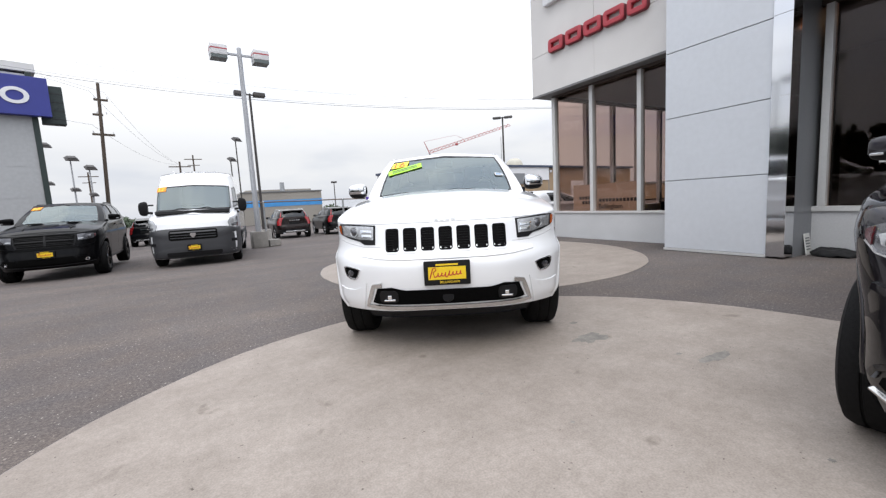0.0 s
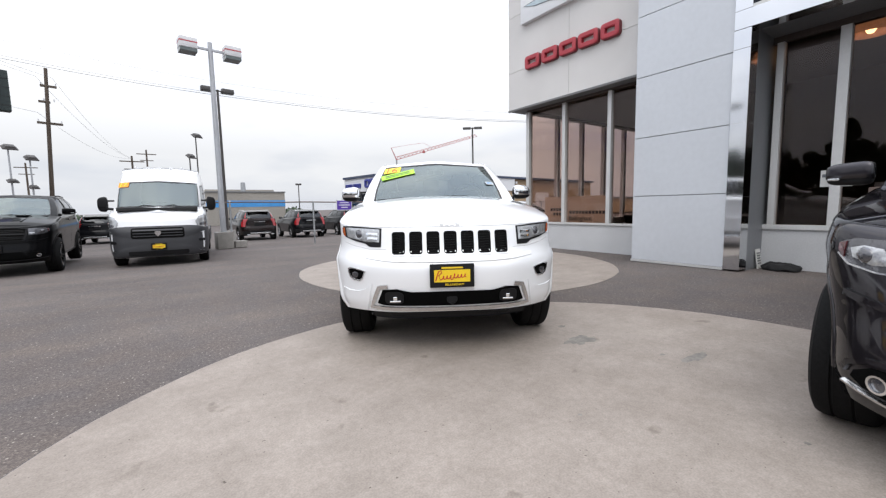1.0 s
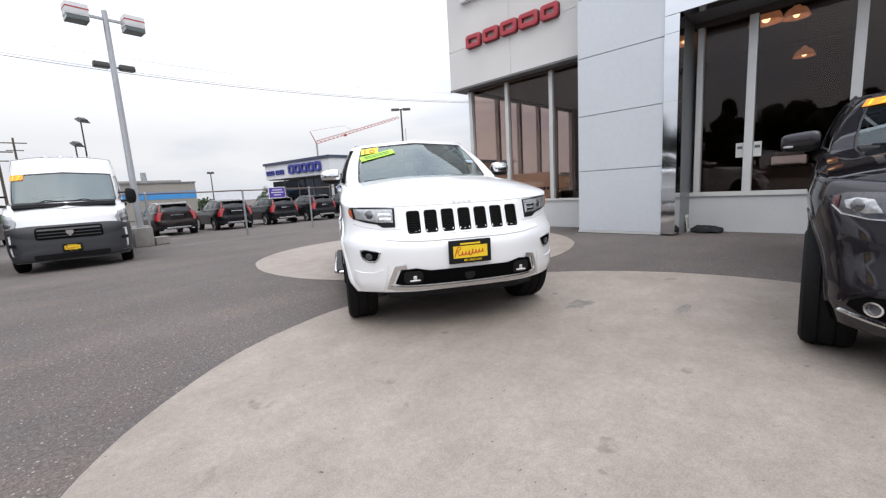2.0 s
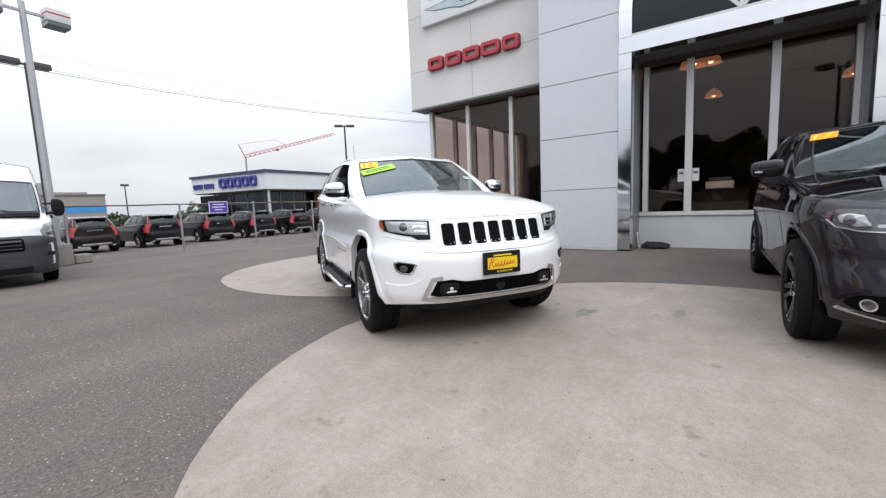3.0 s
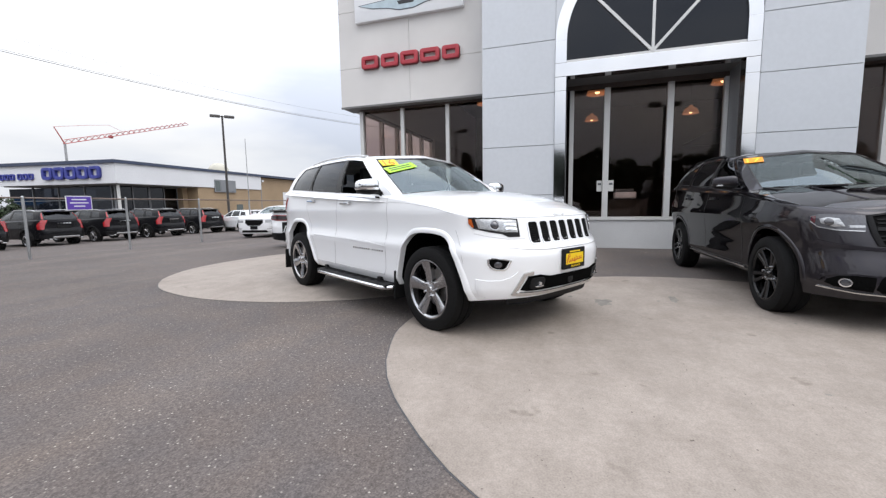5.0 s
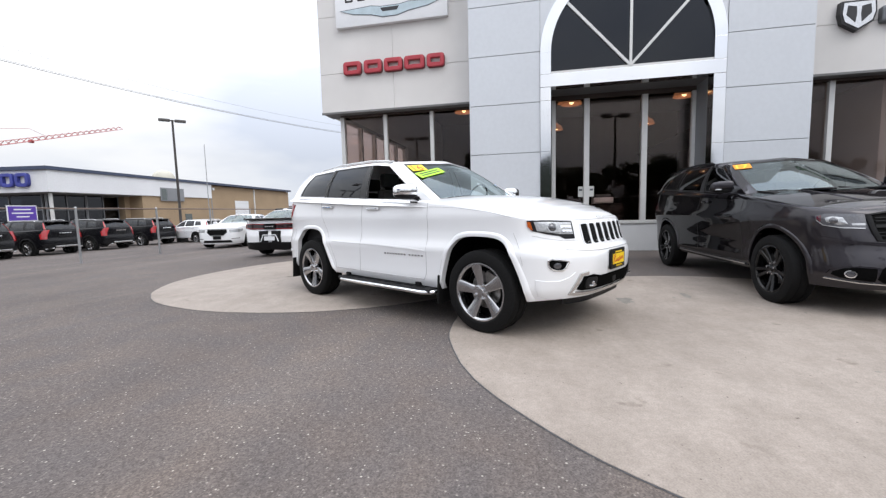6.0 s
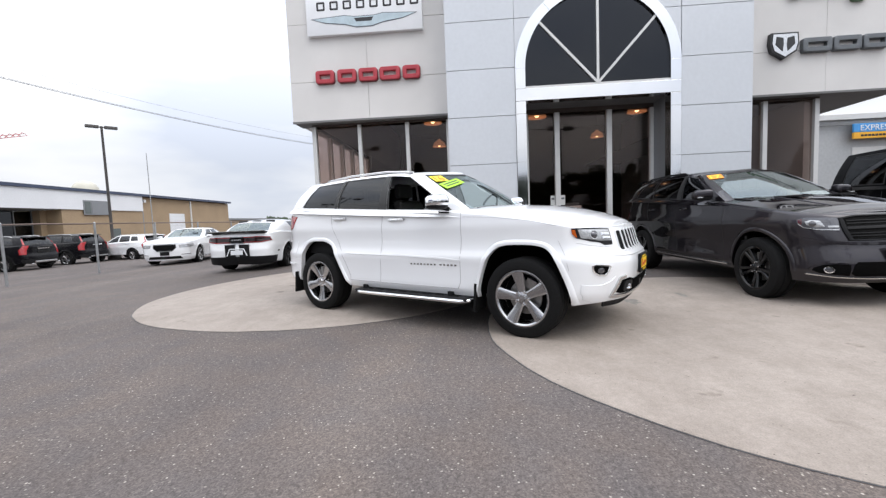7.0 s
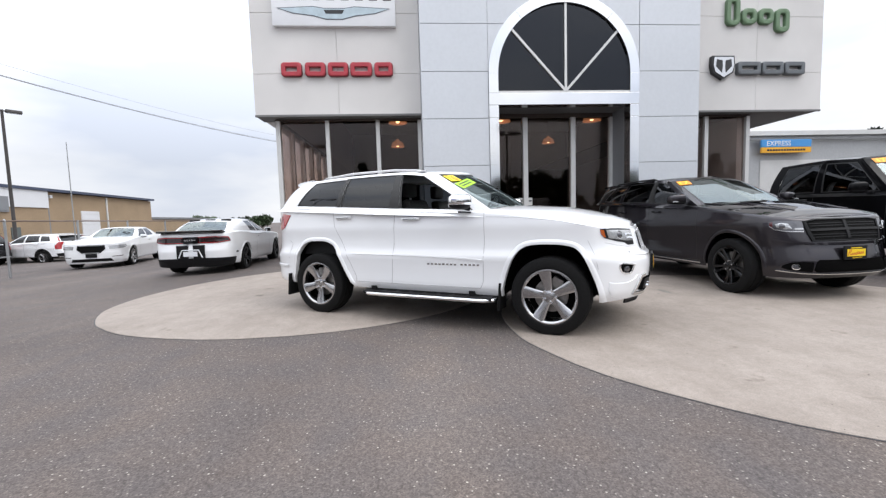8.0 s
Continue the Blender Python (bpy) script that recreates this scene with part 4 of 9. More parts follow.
# ---------------------------------------------------------------- the white estate on the discs
def build_offroad_estate(m):
    wheels = [(0.0, 0.40), (-2.915, 0.40)]
    sh = Shell(
        plan=[(0.882, 0), (0.878, 0.22), (0.855, 0.44), (0.76, 0.645), (0.63, 0.81), (0.50, 0.905), (0.36, 0.948), (0.1, 0.958), (-0.5, 0.953), (-1.5, 0.955), (-2.6, 0.955), (-3.2, 0.945), (-3.6, 0.88), (-3.86, 0.66), (-3.925, 0.3), (-3.93, 0)],
        top=[(-3.9, 1.40), (-3.3, 1.365), (-2.6, 1.325), (-1.76, 1.28), (-0.7, 1.235), (-0.38, 1.205), (0.0, 1.152), (0.2, 1.115), (0.35, 1.086), (0.45, 1.068), (0.62, 1.052), (0.75, 1.047), (0.93, 1.045)],
        insets=[[(0.3, 0.10), (0.38, 0.06), (0.46, 0.032), (0.53, 0.014), (0.62, 0.002), (0.70, 0.0), (0.76, 0.018), (0.80, 0.06), (0.84, 0.085), (0.92, 0.105), (1.0, 0.13), (1.05, 0.15), (1.1, 0.17)],
                [(0.3, 0.08), (0.37, 0.045), (0.43, 0.012), (0.55, 0.014), (0.68, 0.008), (0.745, 0.0), (0.775, 0.004), (0.81, 0.02), (0.87, 0.032), (0.95, 0.036), (1.03, 0.033), (1.08, 0.03), (1.12, 0.036), (1.24, 0.052), (1.36, 0.075), (1.42, 0.085)],
                [(0.3, 0.08), (0.42, 0.02), (0.55, 0.0), (0.72, 0.0), (0.80, 0.06), (1.0, 0.075), (1.4, 0.11)]],
        base_z=[(-3.95, 0.42), (-3.4, 0.38), (-2.4, 0.37), (-0.5, 0.36), (0.40, 0.345), (0.5, 0.345), (0.62, 0.355), (0.93, 0.37)],
        wheels=wheels, arch=0.458,
        openings=[[(-0.478, 0.36), (-0.455, 0.50), (-0.40, 0.67), (-0.33, 0.80), (-0.25, 0.868), (-0.14, 0.895), (0.0, 0.90), (0.14, 0.893), (0.25, 0.862), (0.33, 0.775), (0.395, 0.63), (0.445, 0.49), (0.475, 0.345)],
                  [(-0.425, 0.38), (-0.402, 0.52), (-0.376, 0.62), (-0.332, 0.76), (-0.255, 0.87), (-0.14, 0.922), (0.0, 0.932), (0.15, 0.925), (0.26, 0.88), (0.335, 0.79), (0.40, 0.66), (0.455, 0.555), (0.52, 0.45), (0.575, 0.37)]],
        cabin=[(-0.40, 0, 1.255, -1.22, 0, 1.742), (-0.62, 0.74, 1.225, -1.38, 0.615, 1.712), (-0.74, 0.85, 1.235, -1.50, 0.68, 1.694), (-1.76, 0.885, 1.285, -1.76, 0.715, 1.722),
               (-2.58, 0.88, 1.33, -2.50, 0.715, 1.722), (-3.36, 0.835, 1.37, -3.07, 0.685, 1.702), (-3.66, 0.74, 1.39, -3.38, 0.62, 1.69), (-3.80, 0.5, 1.40, -3.48, 0.46, 1.69), (-3.83, 0, 1.41, -3.52, 0, 1.705)],
        crown=[(-3.9, 0.0), (-0.8, 0.06), (-0.4, 0.085), (0.04, 0.112), (0.3, 0.115), (0.56, 0.098), (0.70, 0.074), (0.80, 0.05), (0.85, 0.034), (0.872, 0.012), (0.93, 0.0)], round_top=0.024)
    wins = [(-0.96, 0.96, 0.03, 0.93, GLASS_WS, "windscreen"), (2.06, 2.93, 0.03, 0.93, GLASS_CLEAR, "open_window"), (3.05, 3.97, 0.03, 0.93, GLASS_TINT, "door_window"),
            (4.03, 4.93, 0.04, 0.90, GLASS_TINT, "quarter_window"), (6.9, 8.0, 0.05, 0.9, GLASS_TINT, "rear_window")]
    car = base_vehicle("estate_car", "white four-wheel-drive estate car parked across two concrete discs", "car", m, sh, WHITE, 0.95, wins, 0.05, -0.8, tub=(1.25, -0.6, -3.5, 0.80), seats=True, step=0.045)
    # black pillars between the side windows
    for sg in (1, -1):
        for a, b in ((2.93, 3.05), (3.97, 4.03)):
            part("pillar_trim", sh.pane(sg * a, sg * b, 0.03, 0.93, inset=-0.003, nu=3), TRIM_BLACK, car)
        for a in (2.06, 2.9):
            part("window_seal", sh.pane(sg * a, sg * (a + 0.03), 0.03, 0.9, inset=0.004, nu=2), TRIM_BLACK, car)
    f = sh.at
    nz = sh.nose
    # seven slots, each with a raised rim and mesh behind
    for k in range(7):
        y = (k - 3) * 0.1338
        rim = part("grille_slot", patch(nz, rrect(y, 0.902, 0.120, 0.206, 0.024), 0.008, 0.02, hole=0.85, step=0.04), WHITE, car, "", 50)
        part("slot_mesh", patch(nz, rrect(y, 0.902, 0.105, 0.188, 0.018), 0.002, 0.02, step=0.04), MESH, rim)
        bm = bmesh.new()
        for r in range(9):
            z = 0.828 + r * 0.019
            p = nz(y, z)
            box(bm, p.x - 0.004, p.x + 0.004, p.y - 0.044, p.y + 0.044, z - 0.0015, z + 0.0015)
        part("slot_bar", bm, PLASTIC, rim)
    seam(car, nz, [(-0.845, 1.036), (-0.6, 1.030), (-0.3, 1.026), (1e-4, 1.025), (0.3, 1.026), (0.6, 1.030), (0.845, 1.036)], SEAM, 0.006, "bonnet_edge_seam")
    bm = bmesh.new()
    for k, (w, h) in enumerate(((0.030, 0.045), (0.032, 0.03), (0.032, 0.03), (0.032, 0.045))):
        y = (k - 1.5) * 0.042
        p = nz(y, 1.035)
        box(bm, p.x - 0.012, p.x + 0.006, y - w / 2, y + w / 2, 1.03, 1.03 + h * 0.4, bevel=0.003)
    part("bonnet_badge", bm, WHITE, car, "small raised bonnet badge")
    ring = lambda cy, cz, a, b2, n=18: [(cy + a * math.cos(t * math.tau / n), cz + b2 * math.sin(t * math.tau / n)) for t in range(n)]
    for sg in (1, -1):
        q = lambda pts: [(sg * a, b) for a, b in pts]
        head = part("headlight", patch(nz, q([(0.535, 1.018), (0.66, 1.026), (0.79, 1.034), (0.868, 1.034), (0.866, 0.99), (0.845, 0.945), (0.755, 0.915), (0.67, 0.898), (0.63, 0.872), (0.54, 0.872)]), 0.006, 0.02, step=0.02), PLASTIC, car, "dark-edged headlight with clear lens", 30)
        part("headlight_lens", patch(nz, q([(0.548, 1.008), (0.66, 1.015), (0.835, 1.024), (0.82, 0.944), (0.71, 0.920), (0.65, 0.910), (0.552, 0.908)]), 0.010, 0.01, step=0.02, dome=0.004), LAMPCLEAR, head, "", 30)
        part("light_guide", patch(nz, q([(0.56, 0.98), (0.655, 0.982), (0.655, 0.960), (0.56, 0.958)]), 0.016, 0.006), CHROME, head)
        part("light_guide", patch(nz, q([(0.56, 0.945), (0.645, 0.946), (0.645, 0.928), (0.56, 0.926)]), 0.016, 0.006), CHROME, head)
        part("projector", patch(nz, ring(sg * 0.715, 0.970, 0.040, 0.044), 0.016, 0.006, hole=0.78), LAMPCLEAR, head, "", 40)
        part("projector_lens", patch(nz, ring(sg * 0.715, 0.970, 0.029, 0.032), 0.013, 0.004, dome=0.010), LAMPDARK, head, "", 60)
        part("side_marker", patch(nz, q([(0.852, 1.022), (0.868, 1.022), (0.866, 0.985), (0.852, 0.957), (0.842, 0.953)]), 0.012, 0.01, step=0.02), AMBER, head, "amber side marker", 30)
        fog = part("fog_lamp_surround", patch(nz, q([(0.662, 0.688), (0.70, 0.700), (0.79, 0.712), (0.818, 0.703), (0.815, 0.668), (0.80, 0.632), (0.765, 0.611), (0.712, 0.608), (0.688, 0.630)]), 0.007, 0.02, hole=0.86, step=0.02), CHROME, car, "chrome fog lamp surround", 40)
        part("fog_lamp", patch(nz, q([(0.680, 0.684), (0.705, 0.691), (0.788, 0.702), (0.806, 0.695), (0.804, 0.668), (0.791, 0.638), (0.761, 0.621), (0.718, 0.618), (0.698, 0.636)]), 0.002, 0.02, step=0.02), WELL, fog)
        part("fog_lamp_lens", patch(nz, ring(sg * 0.752, 0.656, 0.026, 0.026, 14), 0.008, 0.006, dome=0.004), LAMPDARK, fog)
        part("lower_bumper_corner", patch(nz, q([(0.615, 0.592), (0.66, 0.552), (0.73, 0.526), (0.81, 0.526), (0.868, 0.538), (0.868, 0.46), (0.84, 0.40), (0.77, 0.372), (0.66, 0.372), (0.64, 0.45)]), 0.008, 0.02, step=0.03), WHITE, car, "", 40)
        part("bumper_shelf", strip_line(nz, q([(1e-4, 0.775), (0.30, 0.776), (0.50, 0.784), (0.66, 0.80)]), 0.036, 0.006), WHITE, car, "", 60)
        seam(car, nz, q([(0.50, 0.855), (0.64, 0.856), (0.77, 0.880), (0.85, 0.905)]), SEAM, 0.004, "bumper_seam")
    intake = part("lower_intake", patch(nz, [(-0.53, 0.550), (-0.42, 0.560), (-0.32, 0.535), (0.32, 0.535), (0.42, 0.560), (0.53, 0.550), (0.575, 0.440), (0.53, 0.428), (0.0, 0.422), (-0.53, 0.428), (-0.575, 0.440)], 0.011, 0.02, step=0.04), WELL, car, "black lower air intake", 40)
    part("chrome_lower_trim", strip_line(nz, [(-0.49, 0.577), (-0.56, 0.567), (-0.59, 0.49), (-0.622, 0.408), (-0.53, 0.400), (-0.25, 0.394), (0.0, 0.393), (0.25, 0.394), (0.53, 0.400), (0.622, 0.408), (0.59, 0.49), (0.56, 0.567), (0.49, 0.577)], 0.036, 0.012), SATIN, car, "satin chrome strip round the lower intake", 40)
    for sg in (1, -1):
        p = nz(sg * 0.435, 0.487)
        part("tow_hook_pocket", patch(nz, rrect(sg * 0.44, 0.490, 0.14, 0.095, 0.03), 0.016, 0.02, step=0.03), PLASTIC, intake)
        bm = bmesh.new()
        box(bm, p.x, p.x + 0.034, p.y - 0.042, p.y + 0.042, p.z - 0.028, p.z - 0.014, bevel=0.005)
        box(bm, p.x, p.x + 0.034, p.y - 0.015, p.y + 0.015, p.z - 0.014, p.z + 0.016, bevel=0.005)
        part("tow_hook", bm, CHROME, intake, "chrome tow hook")
    bm = bmesh.new()
    lathe(bm, [(0.0005, 0.012), (0.04, 0.010), (0.045, 0.0), (0.0005, 0.0)], 18, closed=False)
    bmesh.ops.transform(bm, matrix=pose(nz(0.0, 0.48).x + 0.004, 0, 0.48, 0, 0, -90), verts=bm.verts)
    part("sensor_cover", bm, PLASTIC, intake, "", 40)
    part("front_valance", patch(nz, [(-0.66, 0.375), (0.66, 0.375), (0.62, 0.30), (-0.62, 0.30)], -0.02, 0.03, step=0.06), PLASTIC, car, "black lower valance")
    plate_unit(car, 0.893, 0.66)
    # sides
    g = lambda sg: (lambda x, z: sh.at(sg * sh.s_of_x(x), z))
    for sg in (1, -1):
        s = g(sg)
        for wx, wz in wheels:
            part("wheel_arch_lip", flare(sh, wx, wz, sg, -2, 182, 0.042, 0.012), WHITE, car, "", 40)
        seam(car, s, [(-0.66, 1.215), (-0.655, 0.95), (-0.67, 0.50), (-0.70, 0.436)])
        seam(car, s, [(-1.745, 1.26), (-1.755, 0.9), (-1.79, 0.44)])
        seam(car, s, [(-2.66, 1.30), (-2.62, 1.1), (-2.49, 0.88), (-2.39, 0.68), (-2.30, 0.50), (-2.30, 0.444)])
        seam(car, s, [(-0.70, 0.436), (-1.5, 0.438), (-2.30, 0.444)], w=0.006)
        seam(car, s, [(-0.64, 1.175), (-0.3, 1.16), (0.1, 1.115), (0.34, 1.065)], w=0.0035, name="bonnet_seam")
        seam(car, s, [(0.36, 0.93), (0.42, 0.8), (0.45, 0.66)], w=0.004)
        seam(car, s, [(-3.42, 0.93), (-3.36, 0.9), (-3.42, 0.7)], w=0.005)
        part("door_moulding", strip_line(s, [(-0.68, 0.728), (-1.0, 0.752), (-1.7, 0.772), (-2.36, 0.783)], 0.022, 0.006), WHITE, car, "", 30)
        part("belt_trim", strip_line(s, [(-0.80, 1.222), (-1.76, 1.268), (-2.6, 1.312), (-3.3, 1.352)], 0.014, 0.010), CHROME, car, "thin bright belt moulding")
        bm = bmesh.new()
        for k in range(13):
            x = -0.72 - k * 0.046 - (0.03 if k > 4 else 0)
            p = s(x, 0.68)
            box(bm, x - 0.016, x + 0.012, p.y - 0.004, p.y + 0.004, 0.670, 0.687)
        part("door_badge", bm, SATIN, car, "small silver lettering bars on the door")
        for x in (-1.525, -2.476):
            z = 1.175 if x > -2 else 1.21
            p = s(x, z)
            bm = bmesh.new()
            box(bm, x - 0.115, x + 0.115, p.y + sg * 0.02 - 0.012, p.y + sg * 0.02 + 0.012, z - 0.017, z + 0.017, bevel=0.01)
            box(bm, x - 0.10, x - 0.07, p.y - 0.02, p.y + 0.02, z - 0.012, z + 0.012)
            box(bm, x + 0.07, x + 0.10, p.y - 0.02, p.y + 0.02, z - 0.012, z + 0.012)
            h = part("door_handle", bm, WHITE, car, "", 40)
            part("handle_recess", patch(s, rrect(x, z - 0.012, 0.17, 0.06, 0.025), 0.001, 0.004, step=0.05), WHITE, h)
            part("handle_strip", box_bm(x - 0.09, x + 0.09, p.y + sg * 0.033 - 0.002, p.y + sg * 0.033 + 0.002, z - 0.007, z + 0.004), CHROME, h)
        # running board
        bm = bmesh.new()
        prism(bm, [(0.80, 0.36), (1.02, 0.355), (1.03, 0.34), (1.02, 0.318), (0.80, 0.315)], "x", -2.14, -0.56)
        bmesh.ops.scale(bm, vec=(1, sg, 1), verts=bm.verts)
        bmesh.ops.recalc_face_normals(bm, faces=bm.faces)
        board = part("running_board", bm, PLASTIC, car, "black running board with a chrome edge bar")
        bm = sweep(bmesh.new(), [(-0.52, sg * 0.90, 0.33), (-0.56, sg * 0.99, 0.325), (-0.64, sg * 1.035, 0.322), (-1.4, sg * 1.037, 0.322), (-2.06, sg * 1.035, 0.322), (-2.14, sg * 0.99, 0.325), (-2.17, sg * 0.90, 0.33)], 0.021, 10)
        part("edge_bar", bm, CHROME, board, "", 60)
        bm = bmesh.new()
        for k in range(8):
            x = -0.75 - k * 0.175
            box(bm, x - 0.06, x + 0.06, sg * 0.92 - 0.05, sg * 0.92 + 0.05, 0.358, 0.362)
        part("step_pad", bm, RUBBER, board)
        for x in (-0.8, -2.05):
            part("board_bracket", box_bm(x - 0.03, x + 0.03, min(sg * 0.7, sg * 0.95), max(sg * 0.7, sg * 0.95), 0.33, 0.40), PLASTIC, board)
        # mud flaps
        for x, lean in ((-0.485, 0.02), (-3.395, 0.03)):
            bm = bmesh.new()
            prism(bm, [(x - 0.012, 0.50), (x + 0.012, 0.50), (x + 0.012 - lean, 0.215), (x - 0.012 - lean, 0.215)], "y", sg * 0.85 - 0.11, sg * 0.85 + 0.11)
            part("mud_flap", bm, RUBBER, car)
        mirror_unit(car, -0.88, 1.0, 1.338, CHROME, PLASTIC, sg, 0.20, 0.17, 0.225)
        # roof rails
        bm = sweep(bmesh.new(), [(-1.46, sg * 0.635, 1.705), (-1.56, sg * 0.64, 1.735), (-1.9, sg * 0.645, 1.762), (-2.5, sg * 0.645, 1.764), (-2.95, sg * 0.63, 1.735), (-3.07, sg * 0.625, 1.690)], 0.014, 8)
        rail = part("roof_rail", bm, SATIN, car, "silver roof rail", 60)
        part("rail_foot", box_bm(-1.58, -1.46, sg * 0.637 - 0.016, sg * 0.637 + 0.016, 1.69, 1.735, bevel=0.01), SATIN, rail, "", 40)
        bm = box_bm( -3.08, -2.96, sg * 0.627 - 0.02, sg * 0.627 + 0.02, 1.675, 1.72, bevel=0.012)
        part("rail_foot", bm, PLASTIC, rail, "", 40)
        # tail lamp
        sr = sh.s_of_x(-3.45)
        lamp = part("tail_lamp", patch(f, [(sg * (sr - 0.05), 1.265), (sg * (sr + 0.15), 1.29), (sg * (sr + 0.55), 1.29), (sg * (sr + 0.56), 1.08), (sg * (sr + 0.2), 1.07), (sg * (sr + 0.08), 1.10)], 0.012, 0.02, step=0.04), RED_LENS, car, "red tail lamp", 40)
        part("reverse_lens", patch(f, [(sg * (sr + 0.3), 1.2), (sg * (sr + 0.5), 1.2), (sg * (sr + 0.5), 1.15), (sg * (sr + 0.3), 1.15)], 0.016, 0.01, step=0.04), LAMPCLEAR, lamp)
        part("rear_bumper_step", strip_line(f, [(sg * (sr + 0.0), 0.60), (sg * (sr + 0.3), 0.60), (sg * (sr + 0.7), 0.60)], 0.03, 0.012), WHITE, car)
        for x, yy in ((0.0, 0.815), (-2.915, 0.815)):
            add_wheel(car, x, sg * yy, 0.385, "five_spoke_big", 0.385, 0.265, 0.265, "five", ALLOY, ALLOY, nuts=True, roll=-26 if x > -1 else 0)
        # wipers
        bm = sweep(bmesh.new(), [sh.cab_at(0.62 * sg if sg > 0 else -0.18, 0.02) + Vector((0.05, 0, 0.0)), sh.cab_at(0.35 * sg if sg > 0 else -0.5, 0.07) + Vector((0.03, 0, 0.01)), sh.cab_at(0.05 if sg > 0 else -0.85, 0.05) + Vector((0.03, 0, 0.01))], 0.008, 6)
        part("wiper", bm, PLASTIC, car)
        # bonnet creases
        bm = sweep(bmesh.new(), [(-0.55, sg * 0.56, 1.250), (-0.1, sg * 0.54, 1.220), (0.25, sg * 0.50, 1.158), (0.42, sg * 0.47, 1.122)], 0.007, 6)
        part("bonnet_crease", bm, WHITE, car, "", 80)
    bm = bmesh.new()
    prism(bm, [(-3.30, 1.738), (-3.52, 1.716), (-3.57, 1.694), (-3.55, 1.665), (-3.42, 1.65)], "y", -0.55, 0.55)
    part("roof_spoiler", bm, WHITE, car, "", 30)
    bm = bmesh.new()
    box(bm, -1.33, -1.25, -0.1, 0.1, 1.58, 1.66, bevel=0.02)
    part("interior_mirror", bm, PLASTIC, car)
    # labels inside the windscreen
    sticker(car, sh, "16", -0.735, 0.80, 0.17, STICKER_Y, ORANGE_DEEP, 0.20, 0.14, 6)
    sticker(car, sh, "", -0.60, 0.66, 0.05, LIME, BLACKPLATE, 0.40, 0.12, 20, "lime_sticker")
    sticker(car, sh, "", 0.80, 0.42, 0.05, PAPER, SIGN_SKY, 0.09, 0.06, 0, "white_sticker")
    return car


